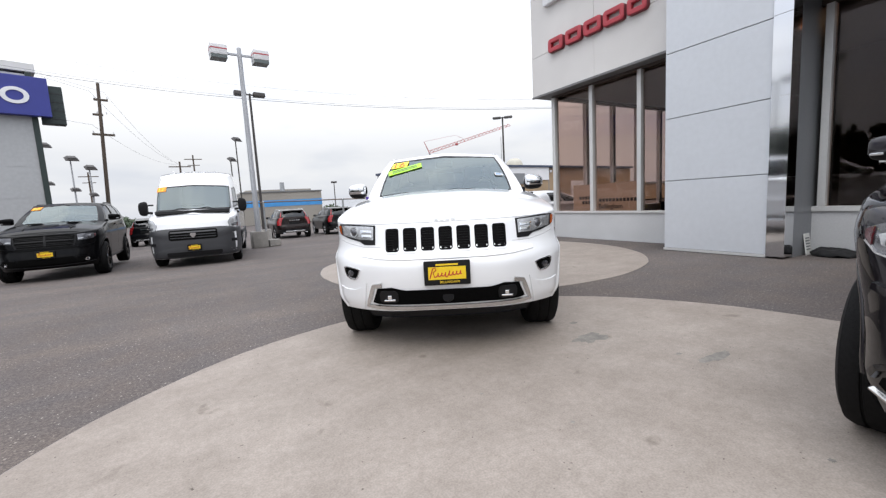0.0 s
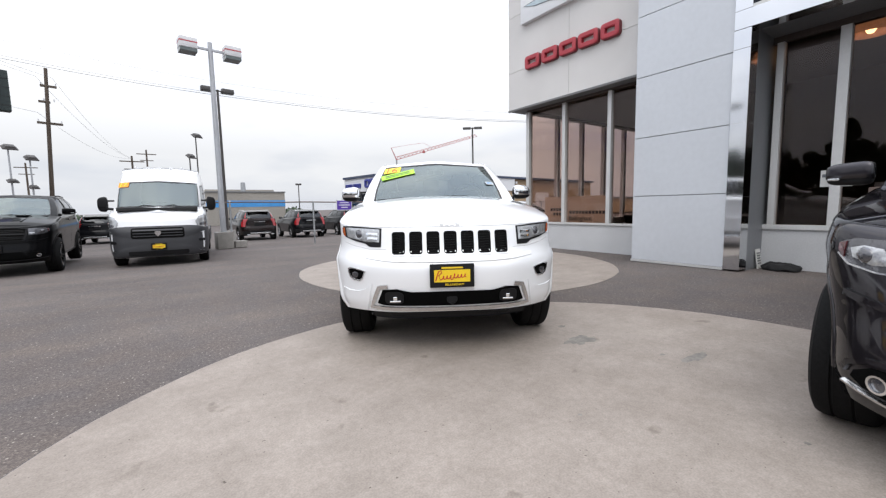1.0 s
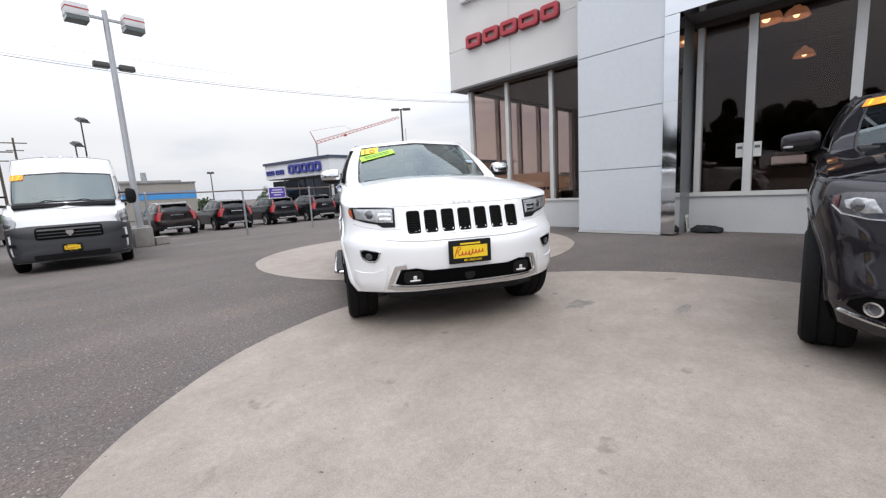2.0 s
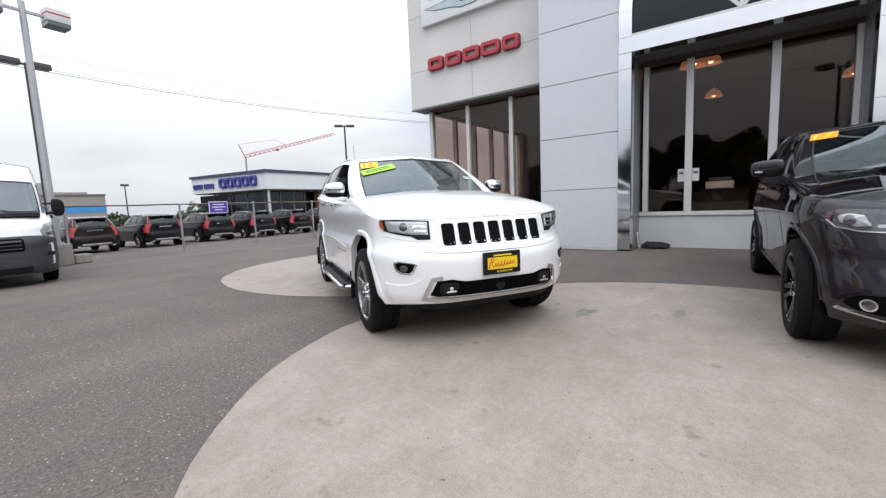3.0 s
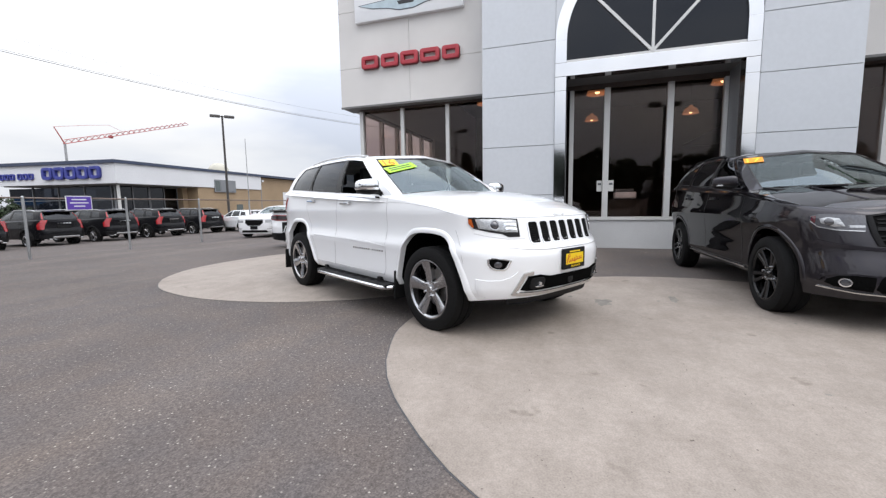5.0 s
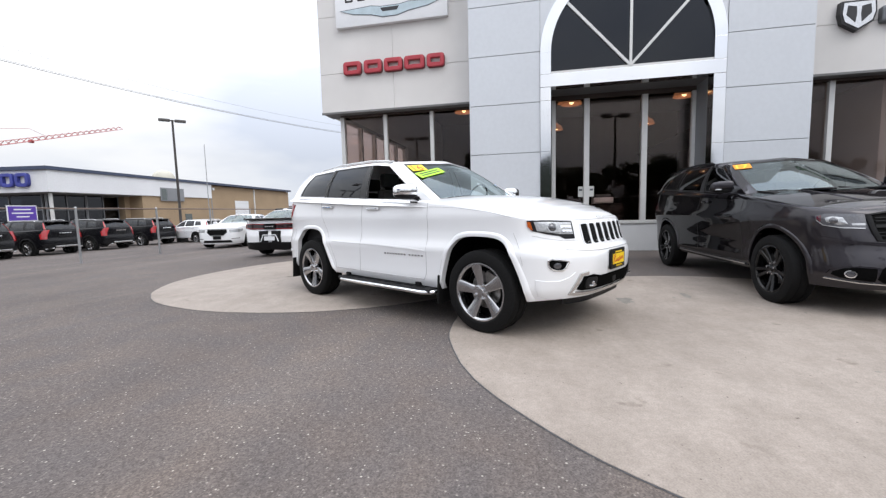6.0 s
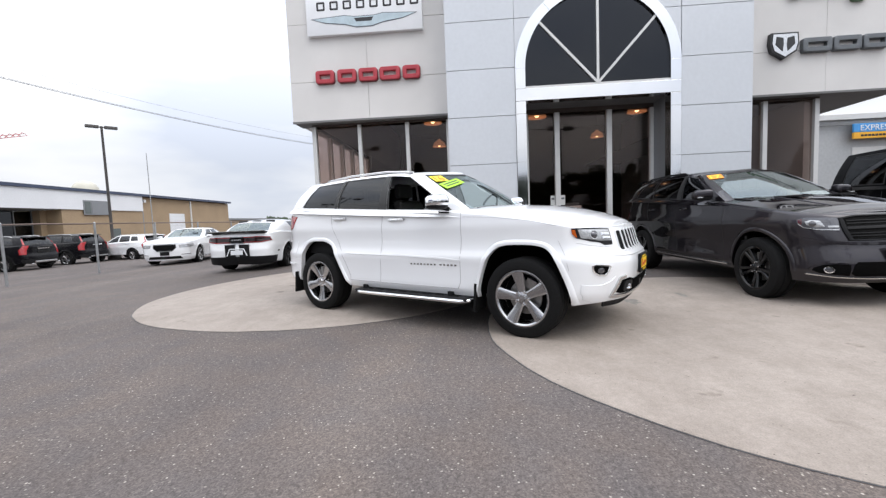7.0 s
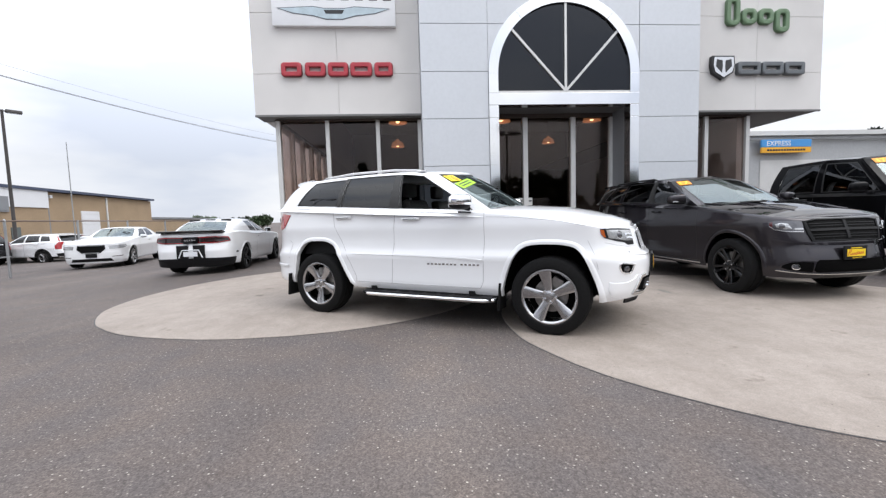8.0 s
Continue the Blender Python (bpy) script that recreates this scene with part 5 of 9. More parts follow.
# ---------------------------------------------------------------- seven-seat estate, twice
def build_sport_estate(name, label, m, paint, rim_mat, bright, steer=0.0):
    wheels = [(0.0, 0.40), (-3.042, 0.40)]
    sh = Shell(
        plan=[(0.865, 0), (0.859, 0.25), (0.833, 0.45), (0.765, 0.63), (0.645, 0.775), (0.50, 0.873), (0.3, 0.925), (0.1, 0.944), (-0.05, 0.950), (-0.4, 0.955), (-1.5, 0.955), (-2.6, 0.955), (-3.3, 0.945), (-3.8, 0.87), (-4.06, 0.62), (-4.12, 0.3), (-4.13, 0)],
        top=[(-4.2, 1.43), (-3.5, 1.40), (-2.6, 1.35), (-1.76, 1.30), (-0.8, 1.25), (-0.4, 1.20), (0.0, 1.15), (0.45, 1.085), (0.75, 1.05), (0.95, 1.04)],
        insets=[[(0.25, 0.12), (0.34, 0.03), (0.40, 0.0), (0.52, 0.010), (0.60, 0.032), (0.70, 0.066), (0.75, 0.072), (0.85, 0.100), (1.0, 0.160), (1.1, 0.21)],
                [(0.25, 0.10), (0.36, 0.072), (0.42, 0.052), (0.55, 0.052), (0.68, 0.044), (0.82, 0.022), (0.92, 0.005), (0.965, 0.0), (1.01, 0.006), (1.08, 0.024), (1.16, 0.043), (1.26, 0.062), (1.36, 0.080), (1.46, 0.095)],
                [(0.3, 0.08), (0.42, 0.02), (0.55, 0.0), (0.72, 0.0), (0.80, 0.04), (1.0, 0.06), (1.4, 0.11)]],
        base_z=[(-4.2, 0.40), (-3.5, 0.34), (-2.4, 0.33), (-0.5, 0.33), (0.45, 0.29), (0.95, 0.29)],
        wheels=wheels, arch=0.455,
        cabin=[(-0.46, 0, 1.27, -1.42, 0, 1.755), (-0.68, 0.74, 1.245, -1.56, 0.60, 1.71), (-0.80, 0.85, 1.25, -1.68, 0.665, 1.69), (-1.80, 0.885, 1.305, -1.84, 0.705, 1.735),
               (-2.78, 0.875, 1.355, -2.66, 0.70, 1.745), (-3.55, 0.83, 1.40, -3.18, 0.67, 1.73), (-3.9, 0.72, 1.43, -3.66, 0.60, 1.72), (-3.98, 0.5, 1.43, -3.74, 0.46, 1.72), (-4.0, 0, 1.43, -3.78, 0, 1.74)],
        crown=[(-4.2, 0.0), (-0.8, 0.06), (-0.4, 0.085), (0.04, 0.09), (0.5, 0.065), (0.8, 0.02), (0.95, 0.0)])
    wins = [(-0.96, 0.96, 0.03, 0.93, GLASS_WS, "windscreen"), (2.06, 2.93, 0.03, 0.90, GLASS_TINT, "door_window"), (3.05, 3.95, 0.03, 0.90, GLASS_TINT, "door_window"),
            (4.05, 4.9, 0.04, 0.86, GLASS_TINT, "quarter_window"), (6.9, 8.0, 0.05, 0.9, GLASS_TINT, "rear_window")]
    car = base_vehicle(name, label, "car", m, sh, paint, 0.95, wins, 0.045, -0.85, tub=(1.27, -0.7, -3.7, 0.80), seats=True)
    f = sh.at
    nz = sh.nose
    for sg in (1, -1):
        part("pillar_trim", sh.pane(sg * 2.93, sg * 3.05, 0.0, 0.93, inset=-0.003, nu=3), TRIM_BLACK, car)
        q = lambda pts: [(sg * a, b) for a, b in pts]
        ring = lambda cy, cz, a, b2, n=18: [(cy + a * math.cos(t * math.tau / n), cz + b2 * math.sin(t * math.tau / n)) for t in range(n)]
        head = part("headlight", patch(nz, q([(0.53, 1.0), (0.66, 1.008), (0.78, 1.01), (0.835, 0.99), (0.838, 0.95), (0.80, 0.90), (0.70, 0.872), (0.54, 0.866)]), 0.006, 0.02, step=0.02), LAMPDARK, car, "dark headlight with bright reflector", 30)
        part("reflector", patch(nz, q([(0.685, 0.972), (0.745, 0.982), (0.790, 0.968), (0.780, 0.930), (0.715, 0.902), (0.655, 0.906)]), 0.012, 0.01, dome=0.004, step=0.02), LAMPCLEAR if bright else LAMPDARK, head, "", 40)
        part("projector_lens", patch(nz, ring(sg * 0.738, 0.942, 0.026, 0.031), 0.017, 0.004, dome=0.01), LAMPDARK, head, "", 60)
        part("light_bar", patch(nz, q([(0.545, 0.915), (0.635, 0.917), (0.635, 0.897), (0.545, 0.895)]), 0.012, 0.008, step=0.03), LAMPCLEAR, head)
        part("lens_edge", strip_line(nz, q([(0.55, 0.868), (0.70, 0.875), (0.795, 0.900), (0.832, 0.945)]), 0.009, 0.012), SATIN if bright else PLASTIC, head)
        part("side_marker", patch(nz, q([(0.805, 0.995), (0.83, 0.985), (0.832, 0.958), (0.812, 0.925)]), 0.012, 0.01, step=0.02), DARKRED, head)
        fog = part("fog_lamp", patch(nz, ring(sg * 0.655, 0.440, 0.034, 0.036), 0.020, 0.02, hole=0.76), CHROME, car, "round fog lamp with bright ring", 40)
        part("fog_lamp_lens", patch(nz, ring(sg * 0.655, 0.440, 0.025, 0.027), 0.010, 0.004, dome=0.002), LAMPDARK, fog, "", 60)
        part("fog_recess", patch(nz, q([(0.50, 0.497), (0.60, 0.503), (0.69, 0.492), (0.745, 0.455), (0.755, 0.425), (0.71, 0.400), (0.61, 0.386), (0.51, 0.378)]), 0.006, 0.02, step=0.03), WELL, car)
        # on the bright version the satin colour draws the lip's highlight
        part("bumper_blade", strip_line(nz, q([(1e-4, 0.349), (0.3, 0.352), (0.6, 0.364), (0.78, 0.389)]), 0.014, 0.016), SATIN if bright else PLASTIC, car, "lower bumper strip, satin to draw the highlight on the lip" if bright else "")
        part("bumper_crease", strip_line(nz, q([(0.49, 0.520), (0.60, 0.528), (0.70, 0.516), (0.765, 0.478), (0.785, 0.44)]), 0.026, 0.012), paint, car)
        s = lambda x, z: sh.at(sg * sh.s_of_x(x), z)
        for wx, wz in wheels:
            part("wheel_arch_lip", flare(sh, wx, wz, sg, -6, 186, 0.04, 0.010), paint, car, "", 40)
            add_wheel(car, wx, sg * 0.812, 0.385, "twin" + rim_mat.name, 0.385, 0.265, 0.265, "twin", rim_mat, rim_mat, steer if wx == 0 else 0.0, bright)
        seam(car, s, [(-0.62, 1.22), (-0.60, 0.9), (-0.63, 0.40)], TRIM_BLACK)
        seam(car, s, [(-1.80, 1.28), (-1.80, 0.9), (-1.84, 0.40)], TRIM_BLACK)
        seam(car, s, [(-2.85, 1.33), (-2.82, 1.1), (-2.62, 0.84), (-2.52, 0.6), (-2.5, 0.40)], TRIM_BLACK)
        seam(car, s, [(-0.63, 0.40), (-2.5, 0.40)], TRIM_BLACK)
        seam(car, s, [(-0.5, 1.165), (0.0, 1.115), (0.42, 1.05)], TRIM_BLACK, name="bonnet_seam")
        part("sill_strip", strip_line(s, [(-0.55, 0.375), (-1.5, 0.375), (-2.5, 0.38)], 0.02, 0.014), SATIN if bright else PLASTIC, car)
        for x in (-1.58, -2.62):
            p = s(x, 1.16)
            bm = box_bm(x - 0.11, x + 0.11, p.y + sg * 0.02 - 0.012, p.y + sg * 0.02 + 0.012, 1.145, 1.178, bevel=0.01)
            part("door_handle", bm, paint, car, "", 40)
        mirror_unit(car, -0.93, 1.02, 1.35, paint, PLASTIC, sg, 0.24, 0.165, 0.17, 0.45)
        part("indicator", box_bm(-0.90, -0.845, sg * 1.09 - 0.03, sg * 1.09 + 0.03, 1.305, 1.322, bevel=0.006), LAMPCLEAR, car)
        bm = sweep(bmesh.new(), [(-1.88, sg * 0.672, 1.725), (-1.98, sg * 0.675, 1.757), (-2.5, sg * 0.67, 1.772), (-3.2, sg * 0.655, 1.758), (-3.34, sg * 0.645, 1.715)], 0.016, 8)
        part("roof_rail", bm, PLASTIC, car, "", 60)
        sr = sh.s_of_x(-3.75)
        part("tail_lamp", patch(f, q([(sr, 1.12), (sr + 0.3, 1.15), (sr + 0.9, 1.15), (sr + 0.9, 1.02), (sr + 0.3, 1.0), (sr, 1.03)]), 0.012, 0.02, step=0.05), DARKRED, car, "", 40)
    g = part("grille", patch(nz, [(-0.52, 0.985), (-0.4, 1.005), (0.4, 1.005), (0.52, 0.985), (0.50, 0.86), (0.47, 0.765), (-0.47, 0.765), (-0.50, 0.86)], 0.006, 0.03, step=0.05), MESH, car, "black cross-bar grille", 40)
    for zc, w in ((0.885, 0.48),):
        part("grille_bar", strip_line(nz, [(-w, zc), (0, zc + 0.006), (w, zc)], 0.035, 0.02), PLASTIC, g)
    part("grille_bar", strip_line(nz, [(1e-4, 0.78), (1e-4, 1.0)], 0.05, 0.02), PLASTIC, g)
    part("grille_surround", patch(nz, [(-0.535, 0.998), (-0.4, 1.018), (0.4, 1.018), (0.535, 0.998), (0.515, 0.85), (0.48, 0.75), (-0.48, 0.75), (-0.515, 0.85)], 0.018, 0.03, hole=0.93, step=0.05), PLASTIC, g, "", 40)
    part("lower_intake", patch(nz, [(-0.44, 0.525), (0.44, 0.525), (0.47, 0.49), (0.50, 0.40), (0.46, 0.375), (-0.46, 0.375), (-0.50, 0.40), (-0.47, 0.49)], 0.008, 0.02, step=0.05), WELL, car, "", 40)
    for z in (0.80, 0.83, 0.935, 0.965):
        part("grille_bar", strip_line(nz, [(-0.47, z), (1e-4, z + 0.004), (0.47, z)], 0.012, 0.012), PLASTIC, g)
    for k in (1, -1):
        part("bumper_ridge", strip_line(nz, [(k * a, b) for a, b in ((1e-4, 0.715), (0.25, 0.716), (0.48, 0.722), (0.68, 0.742), (0.80, 0.775))], 0.035, 0.014), paint, car, "", 60)
        bm = sweep(bmesh.new(), [(-0.62, k * 0.47, 1.262), (-0.2, k * 0.46, 1.252), (0.15, k * 0.43, 1.195), (0.45, k * 0.40, 1.135)], 0.014, 6)
        part("bonnet_ridge", bm, paint, car, "", 80)
    plate_unit(car, 0.868, 0.605, 0.29, 0.145)
    for k in (1, -1):
        part("bonnet_vent", box_bm(-0.35, -0.12, k * 0.33 - 0.11, k * 0.33 + 0.11, 1.262, 1.282, bevel=0.008), PLASTIC, car, "", 40)
    bm = bmesh.new()
    prism(bm, [(-3.60, 1.765), (-3.95, 1.745), (-3.96, 1.72), (-3.7, 1.71)], "y", -0.58, 0.58)
    part("roof_spoiler", bm, paint, car, "", 30)
    sticker(car, sh, "17", -0.80, 0.83, 0.18, ORANGE, STICKER_Y, 0.20, 0.16, 0)
    bm = sweep(bmesh.new(), [sh.cab_at(0.6, 0.02) + Vector((0.05, 0, 0)), sh.cab_at(0.05, 0.04) + Vector((0.04, 0, 0.01))], 0.008, 6)
    sweep(bm, [sh.cab_at(-0.2, 0.02) + Vector((0.05, 0, 0)), sh.cab_at(-0.8, 0.04) + Vector((0.04, 0, 0.01))], 0.008, 6)
    part("wiper", bm, PLASTIC, car)
    return car


# ---------------------------------------------------------------- delivery van
def build_van(m):
    wheels = [(0.0, 0.36), (-3.45, 0.36)]
    sh = Shell(
        plan=[(0.93, 0), (0.92, 0.35), (0.86, 0.68), (0.72, 0.90), (0.45, 0.985), (0.1, 1.01), (-0.6, 1.02), (-2.0, 1.02), (-3.4, 1.02), (-4.2, 1.01), (-4.4, 0.95), (-4.46, 0.7), (-4.47, 0.3), (-4.47, 0)],
        top=[(-4.5, 1.45), (-0.6, 1.45), (0.0, 1.38), (0.4, 1.28), (0.72, 1.18), (0.93, 1.13)],
        insets=[[(0.2, 0.08), (0.3, 0.02), (0.4, 0.0), (0.6, 0.0), (0.86, 0.02), (0.92, 0.06), (1.15, 0.12)],
                [(0.2, 0.05), (0.34, 0.02), (0.5, 0.0), (0.9, 0.0), (1.3, 0.015), (1.5, 0.03)],
                [(0.2, 0.05), (0.5, 0.0), (1.5, 0.02)]],
        base_z=[(-4.5, 0.4), (-0.6, 0.34), (0.5, 0.24), (0.93, 0.24)],
        wheels=wheels, arch=0.42,
        cabin=[(0.50, 0, 1.36, -0.42, 0, 2.38), (0.28, 0.70, 1.35, -0.56, 0.66, 2.34), (0.14, 0.86, 1.36, -0.66, 0.80, 2.32), (-0.95, 0.98, 1.44, -1.05, 0.86, 2.40), (-1.2, 0.985, 1.44, -1.2, 0.86, 2.42),
               (-2.8, 0.985, 1.44, -2.8, 0.86, 2.44), (-4.25, 0.97, 1.44, -4.25, 0.85, 2.42), (-4.40, 0.8, 1.44, -4.36, 0.74, 2.42), (-4.42, 0, 1.44, -4.38, 0, 2.44)],
        crown=[(-4.5, 0.0), (0.0, 0.04), (0.4, 0.07), (0.8, 0.03), (0.93, 0.0)])
    wins = [(-1.85, 1.85, 0.06, 0.70, GLASS_WS, "windscreen"), (2.2, 2.92, 0.06, 0.62, GLASS_TINT, "door_window")]
    car = base_vehicle("delivery_van", "white high-roofed delivery van with dark grey bumper parked on the asphalt", "van", m, sh, WHITE, 1.0, wins, 0.09, -0.2, tub=(1.42, 0.2, -1.3, 0.92))
    f = sh.at
    part("front_bumper", patch(f, [(-1.56, 0.90), (-1.0, 0.945), (-0.6, 0.965), (0.6, 0.965), (1.0, 0.945), (1.56, 0.90), (1.56, 0.28), (1.0, 0.25), (-1.0, 0.25), (-1.56, 0.28)], 0.016, 0.03, rings=7, step=0.08), GREYPLASTIC, car, "dark grey plastic bumper", 40)
    grille = part("grille", patch(f, rrect(0, 0.80, 1.06, 0.24, 0.05), 0.024, 0.02, rings=5), MESH, car, "black slatted grille", 40)
    for z in (0.865, 0.80, 0.735):
        part("grille_bar", strip_line(f, [(-0.49, z), (0, z), (0.49, z)], 0.022, 0.034), GREYPLASTIC, grille)
    bm = bmesh.new()
    prism(bm, [(-0.055, 0.85), (0.055, 0.85), (0.06, 0.79), (0, 0.725), (-0.06, 0.79)], "x", 0.945, 0.985)
    part("bonnet_badge", bm, CHROME, car, "chrome shield badge")
    part("lower_intake", patch(f, rrect(0, 0.34, 1.2, 0.10, 0.03), 0.022, 0.02, rings=5), PLASTIC, car, "", 40)
    for sg in (1, -1):
        q = lambda pts: [(sg * a, b) for a, b in pts]
        head = part("headlight", patch(f, q([(0.82, 1.06), (0.92, 1.17), (1.10, 1.21), (1.26, 1.20), (1.28, 1.05), (1.22, 0.93), (1.02, 0.90), (0.84, 0.95)]), 0.018, 0.02, step=0.04), LAMPCLEAR, car, "large clear headlight", 30)
        part("headlight_lens", patch(f, q([(0.90, 1.0), (1.0, 1.03), (1.18, 1.05), (1.2, 1.0), (1.05, 0.955), (0.92, 0.95)]), 0.024, 0.01, step=0.04), LAMPDARK, head)
        part("fog_recess", patch(f, rrect(sg * 0.92, 0.60, 0.16, 0.07, 0.02), 0.022, 0.02), PLASTIC, car)
        mirror_unit(car, 0.10, 1.13, 1.50, PLASTIC, PLASTIC, sg, 0.20, 0.38, 0.14)
        part("mirror_bracket", sweep(bmesh.new(), [(0.12, sg * 0.93, 1.38), (0.12, sg * 1.08, 1.40)], 0.03, 8), PLASTIC, car)
        part("mirror_bracket", sweep(bmesh.new(), [(0.12, sg * 0.90, 1.58), (0.12, sg * 1.08, 1.58)], 0.02, 8), PLASTIC, car)
        s = lambda x, z: sh.at(sg * sh.s_of_x(x), z)
        seam(car, s, [(0.0, 1.33), (-0.02, 0.9), (0.0, 0.8)])
        seam(car, s, [(-1.1, 1.40), (-1.1, 0.4)])
        part("side_moulding", strip_line(s, [(-0.55, 0.72), (-2.0, 0.72), (-2.9, 0.72)], 0.14, 0.014), GREYPLASTIC, car)
        for wx, wz in wheels:
            part("wheel_arch_lip", flare(sh, wx, wz, sg, -6, 186, 0.06, 0.02), GREYPLASTIC, car, "", 40)
            add_wheel(car, wx, sg * 0.88, 0.345, "van", 0.345, 0.225, 0.205, "plain", ALLOY_DARK, ALLOY_DARK)
        bm = sweep(bmesh.new(), [sh.cab_at(sg * 0.75, 0.03) + Vector((0.04, 0, 0)), sh.cab_at(sg * 0.4, 0.10) + Vector((0.03, 0, 0.01)), sh.cab_at(sg * 0.06, 0.06) + Vector((0.03, 0, 0.01))], 0.010, 6)
        part("wiper", bm, PLASTIC, car)
    for y in (-0.5, -0.25, 0.0, 0.25, 0.5):
        part("roof_marker", box_bm(-0.66, -0.58, y - 0.03, y + 0.03, 2.40, 2.475, bevel=0.012), SIGN_WHITE, car)
    part("paper_sheet", box_bm(0.16, 0.34, -0.12, 0.2, 1.435, 1.44), PAPER, car)
    plate_unit(car, 0.962, 0.49, 0.28, 0.135)
    sticker(car, sh, "17", -1.12, 0.63, 0.17, ORANGE, STICKER_Y, 0.22, 0.16, 0)
    return car


# ---------------------------------------------------------------- pickup
def build_pickup(m):
    wheels = [(0.0, 0.42), (-3.57, 0.42)]
    sh = Shell(
        plan=[(0.96, 0), (0.955, 0.4), (0.92, 0.74), (0.80, 0.93), (0.5, 0.99), (0.1, 1.0), (-1.0, 1.0), (-2.5, 1.0), (-4.0, 1.0), (-4.6, 0.99), (-4.8, 0.95), (-4.84, 0.6), (-4.85, 0.3), (-4.85, 0)],
        top=[(-4.9, 1.42), (-3.0, 1.42), (-0.8, 1.36), (-0.3, 1.30), (0.3, 1.25), (0.96, 1.20)],
        insets=[[(0.3, 0.05), (0.5, 0.0), (0.8, 0.02), (1.2, 0.06)], [(0.3, 0.06), (0.45, 0.02), (0.8, 0.0), (1.0, 0.02), (1.3, 0.05), (1.45, 0.07)], [(0.3, 0.05), (0.5, 0.0), (1.4, 0.03)]],
        base_z=[(-4.9, 0.55), (-0.5, 0.46), (0.96, 0.40)],
        wheels=wheels, arch=0.48,
        cabin=[(-0.42, 0, 1.39, -1.10, 0, 2.05), (-0.62, 0.78, 1.37, -1.22, 0.64, 2.01), (-0.74, 0.88, 1.38, -1.34, 0.70, 1.995), (-1.85, 0.90, 1.41, -1.85, 0.74, 2.03), (-2.75, 0.90, 1.43, -2.62, 0.73, 2.02),
               (-2.95, 0.86, 1.43, -2.80, 0.70, 2.01), (-3.0, 0.6, 1.43, -2.86, 0.5, 2.02), (-3.0, 0, 1.43, -2.86, 0, 2.04)],
        crown=[(-4.9, 0.0), (-0.8, 0.07), (0.0, 0.09), (0.5, 0.06), (0.96, 0.0)])
    wins = [(-0.96, 0.96, 0.03, 0.93, GLASS_WS, "windscreen"), (2.06, 2.93, 0.03, 0.90, GLASS_TINT, "door_window"), (3.05, 3.92, 0.03, 0.90, GLASS_TINT, "door_window"), (6.0, 7.0, 0.1, 0.85, GLASS_TINT, "rear_window")]
    car = base_vehicle("pickup_truck", "black crew-cab pickup truck beside the grey estate car", "truck", m, sh, BLACK, 1.0, wins, 0.05, -0.9, boot_from=-2.9, boot_mat=PLASTIC, tub=(1.4, -0.7, -2.8, 0.82), seats=True)
    f = sh.at
    grille = part("grille", patch(f, [(-0.62, 1.12), (0.62, 1.12), (0.58, 0.72), (-0.58, 0.72)], 0.01, 0.02, rings=5), MESH, car, "", 40)
    part("grille_surround", patch(f, [(-0.66, 1.15), (0.66, 1.15), (0.61, 0.69), (-0.61, 0.69)], 0.02, 0.02, hole=0.9), BLACKALLOY, grille)
    part("front_bumper", patch(f, [(-1.1, 0.66), (1.1, 0.66), (1.1, 0.45), (-1.1, 0.45)], 0.03, 0.03, rings=6), BLACKALLOY, car, "", 40)
    for sg in (1, -1):
        q = lambda pts: [(sg * a, b) for a, b in pts]
        part("headlight", patch(f, q([(0.68, 1.12), (1.15, 1.14), (1.18, 0.92), (0.70, 0.90)]), 0.01, 0.02, step=0.04), LAMPDARK, car, "", 30)
        s = lambda x, z: sh.at(sg * sh.s_of_x(x), z)
        for pts in ([(-0.65, 1.33), (-0.62, 0.55)], [(-1.88, 1.37), (-1.9, 0.55)], [(-2.85, 1.39), (-2.8, 0.6)], [(-3.02, 1.40), (-3.02, 0.55)]):
            seam(car, s, pts, TRIM_BLACK, 0.009)
        for x in (-1.65, -2.6):
            p = s(x, 1.20)
            part("door_handle", box_bm(x - 0.12, x + 0.12, p.y + sg * 0.02 - 0.014, p.y + sg * 0.02 + 0.014, 1.18, 1.22, bevel=0.01), BLACK, car)
        for k in range(3):
            p = s(-0.30 - 0.11 * k, 1.12)
            part("wing_badge", box_bm(p.x - 0.04, p.x + 0.04, p.y - 0.006, p.y + sg * 0.012 + 0.006, 1.09, 1.145), SATIN, car)
        mirror_unit(car, -0.92, 1.13, 1.47, BLACK, PLASTIC, sg, 0.26, 0.2, 0.15)
        for wx, wz in wheels:
            part("wheel_arch_lip", flare(sh, wx, wz, sg, -6, 186, 0.06, 0.025), BLACK, car, "", 40)
            add_wheel(car, wx, sg * 0.86, 0.41, "truck", 0.41, 0.285, 0.265, "five", BLACKALLOY, BLACKALLOY)
    plate_unit(car, 1.0, 0.56, 0.29, 0.145)
    sticker(car, sh, "17", -0.72, 0.86, 0.15, ORANGE, STICKER_Y, 0.24, 0.12, 0)
    return car


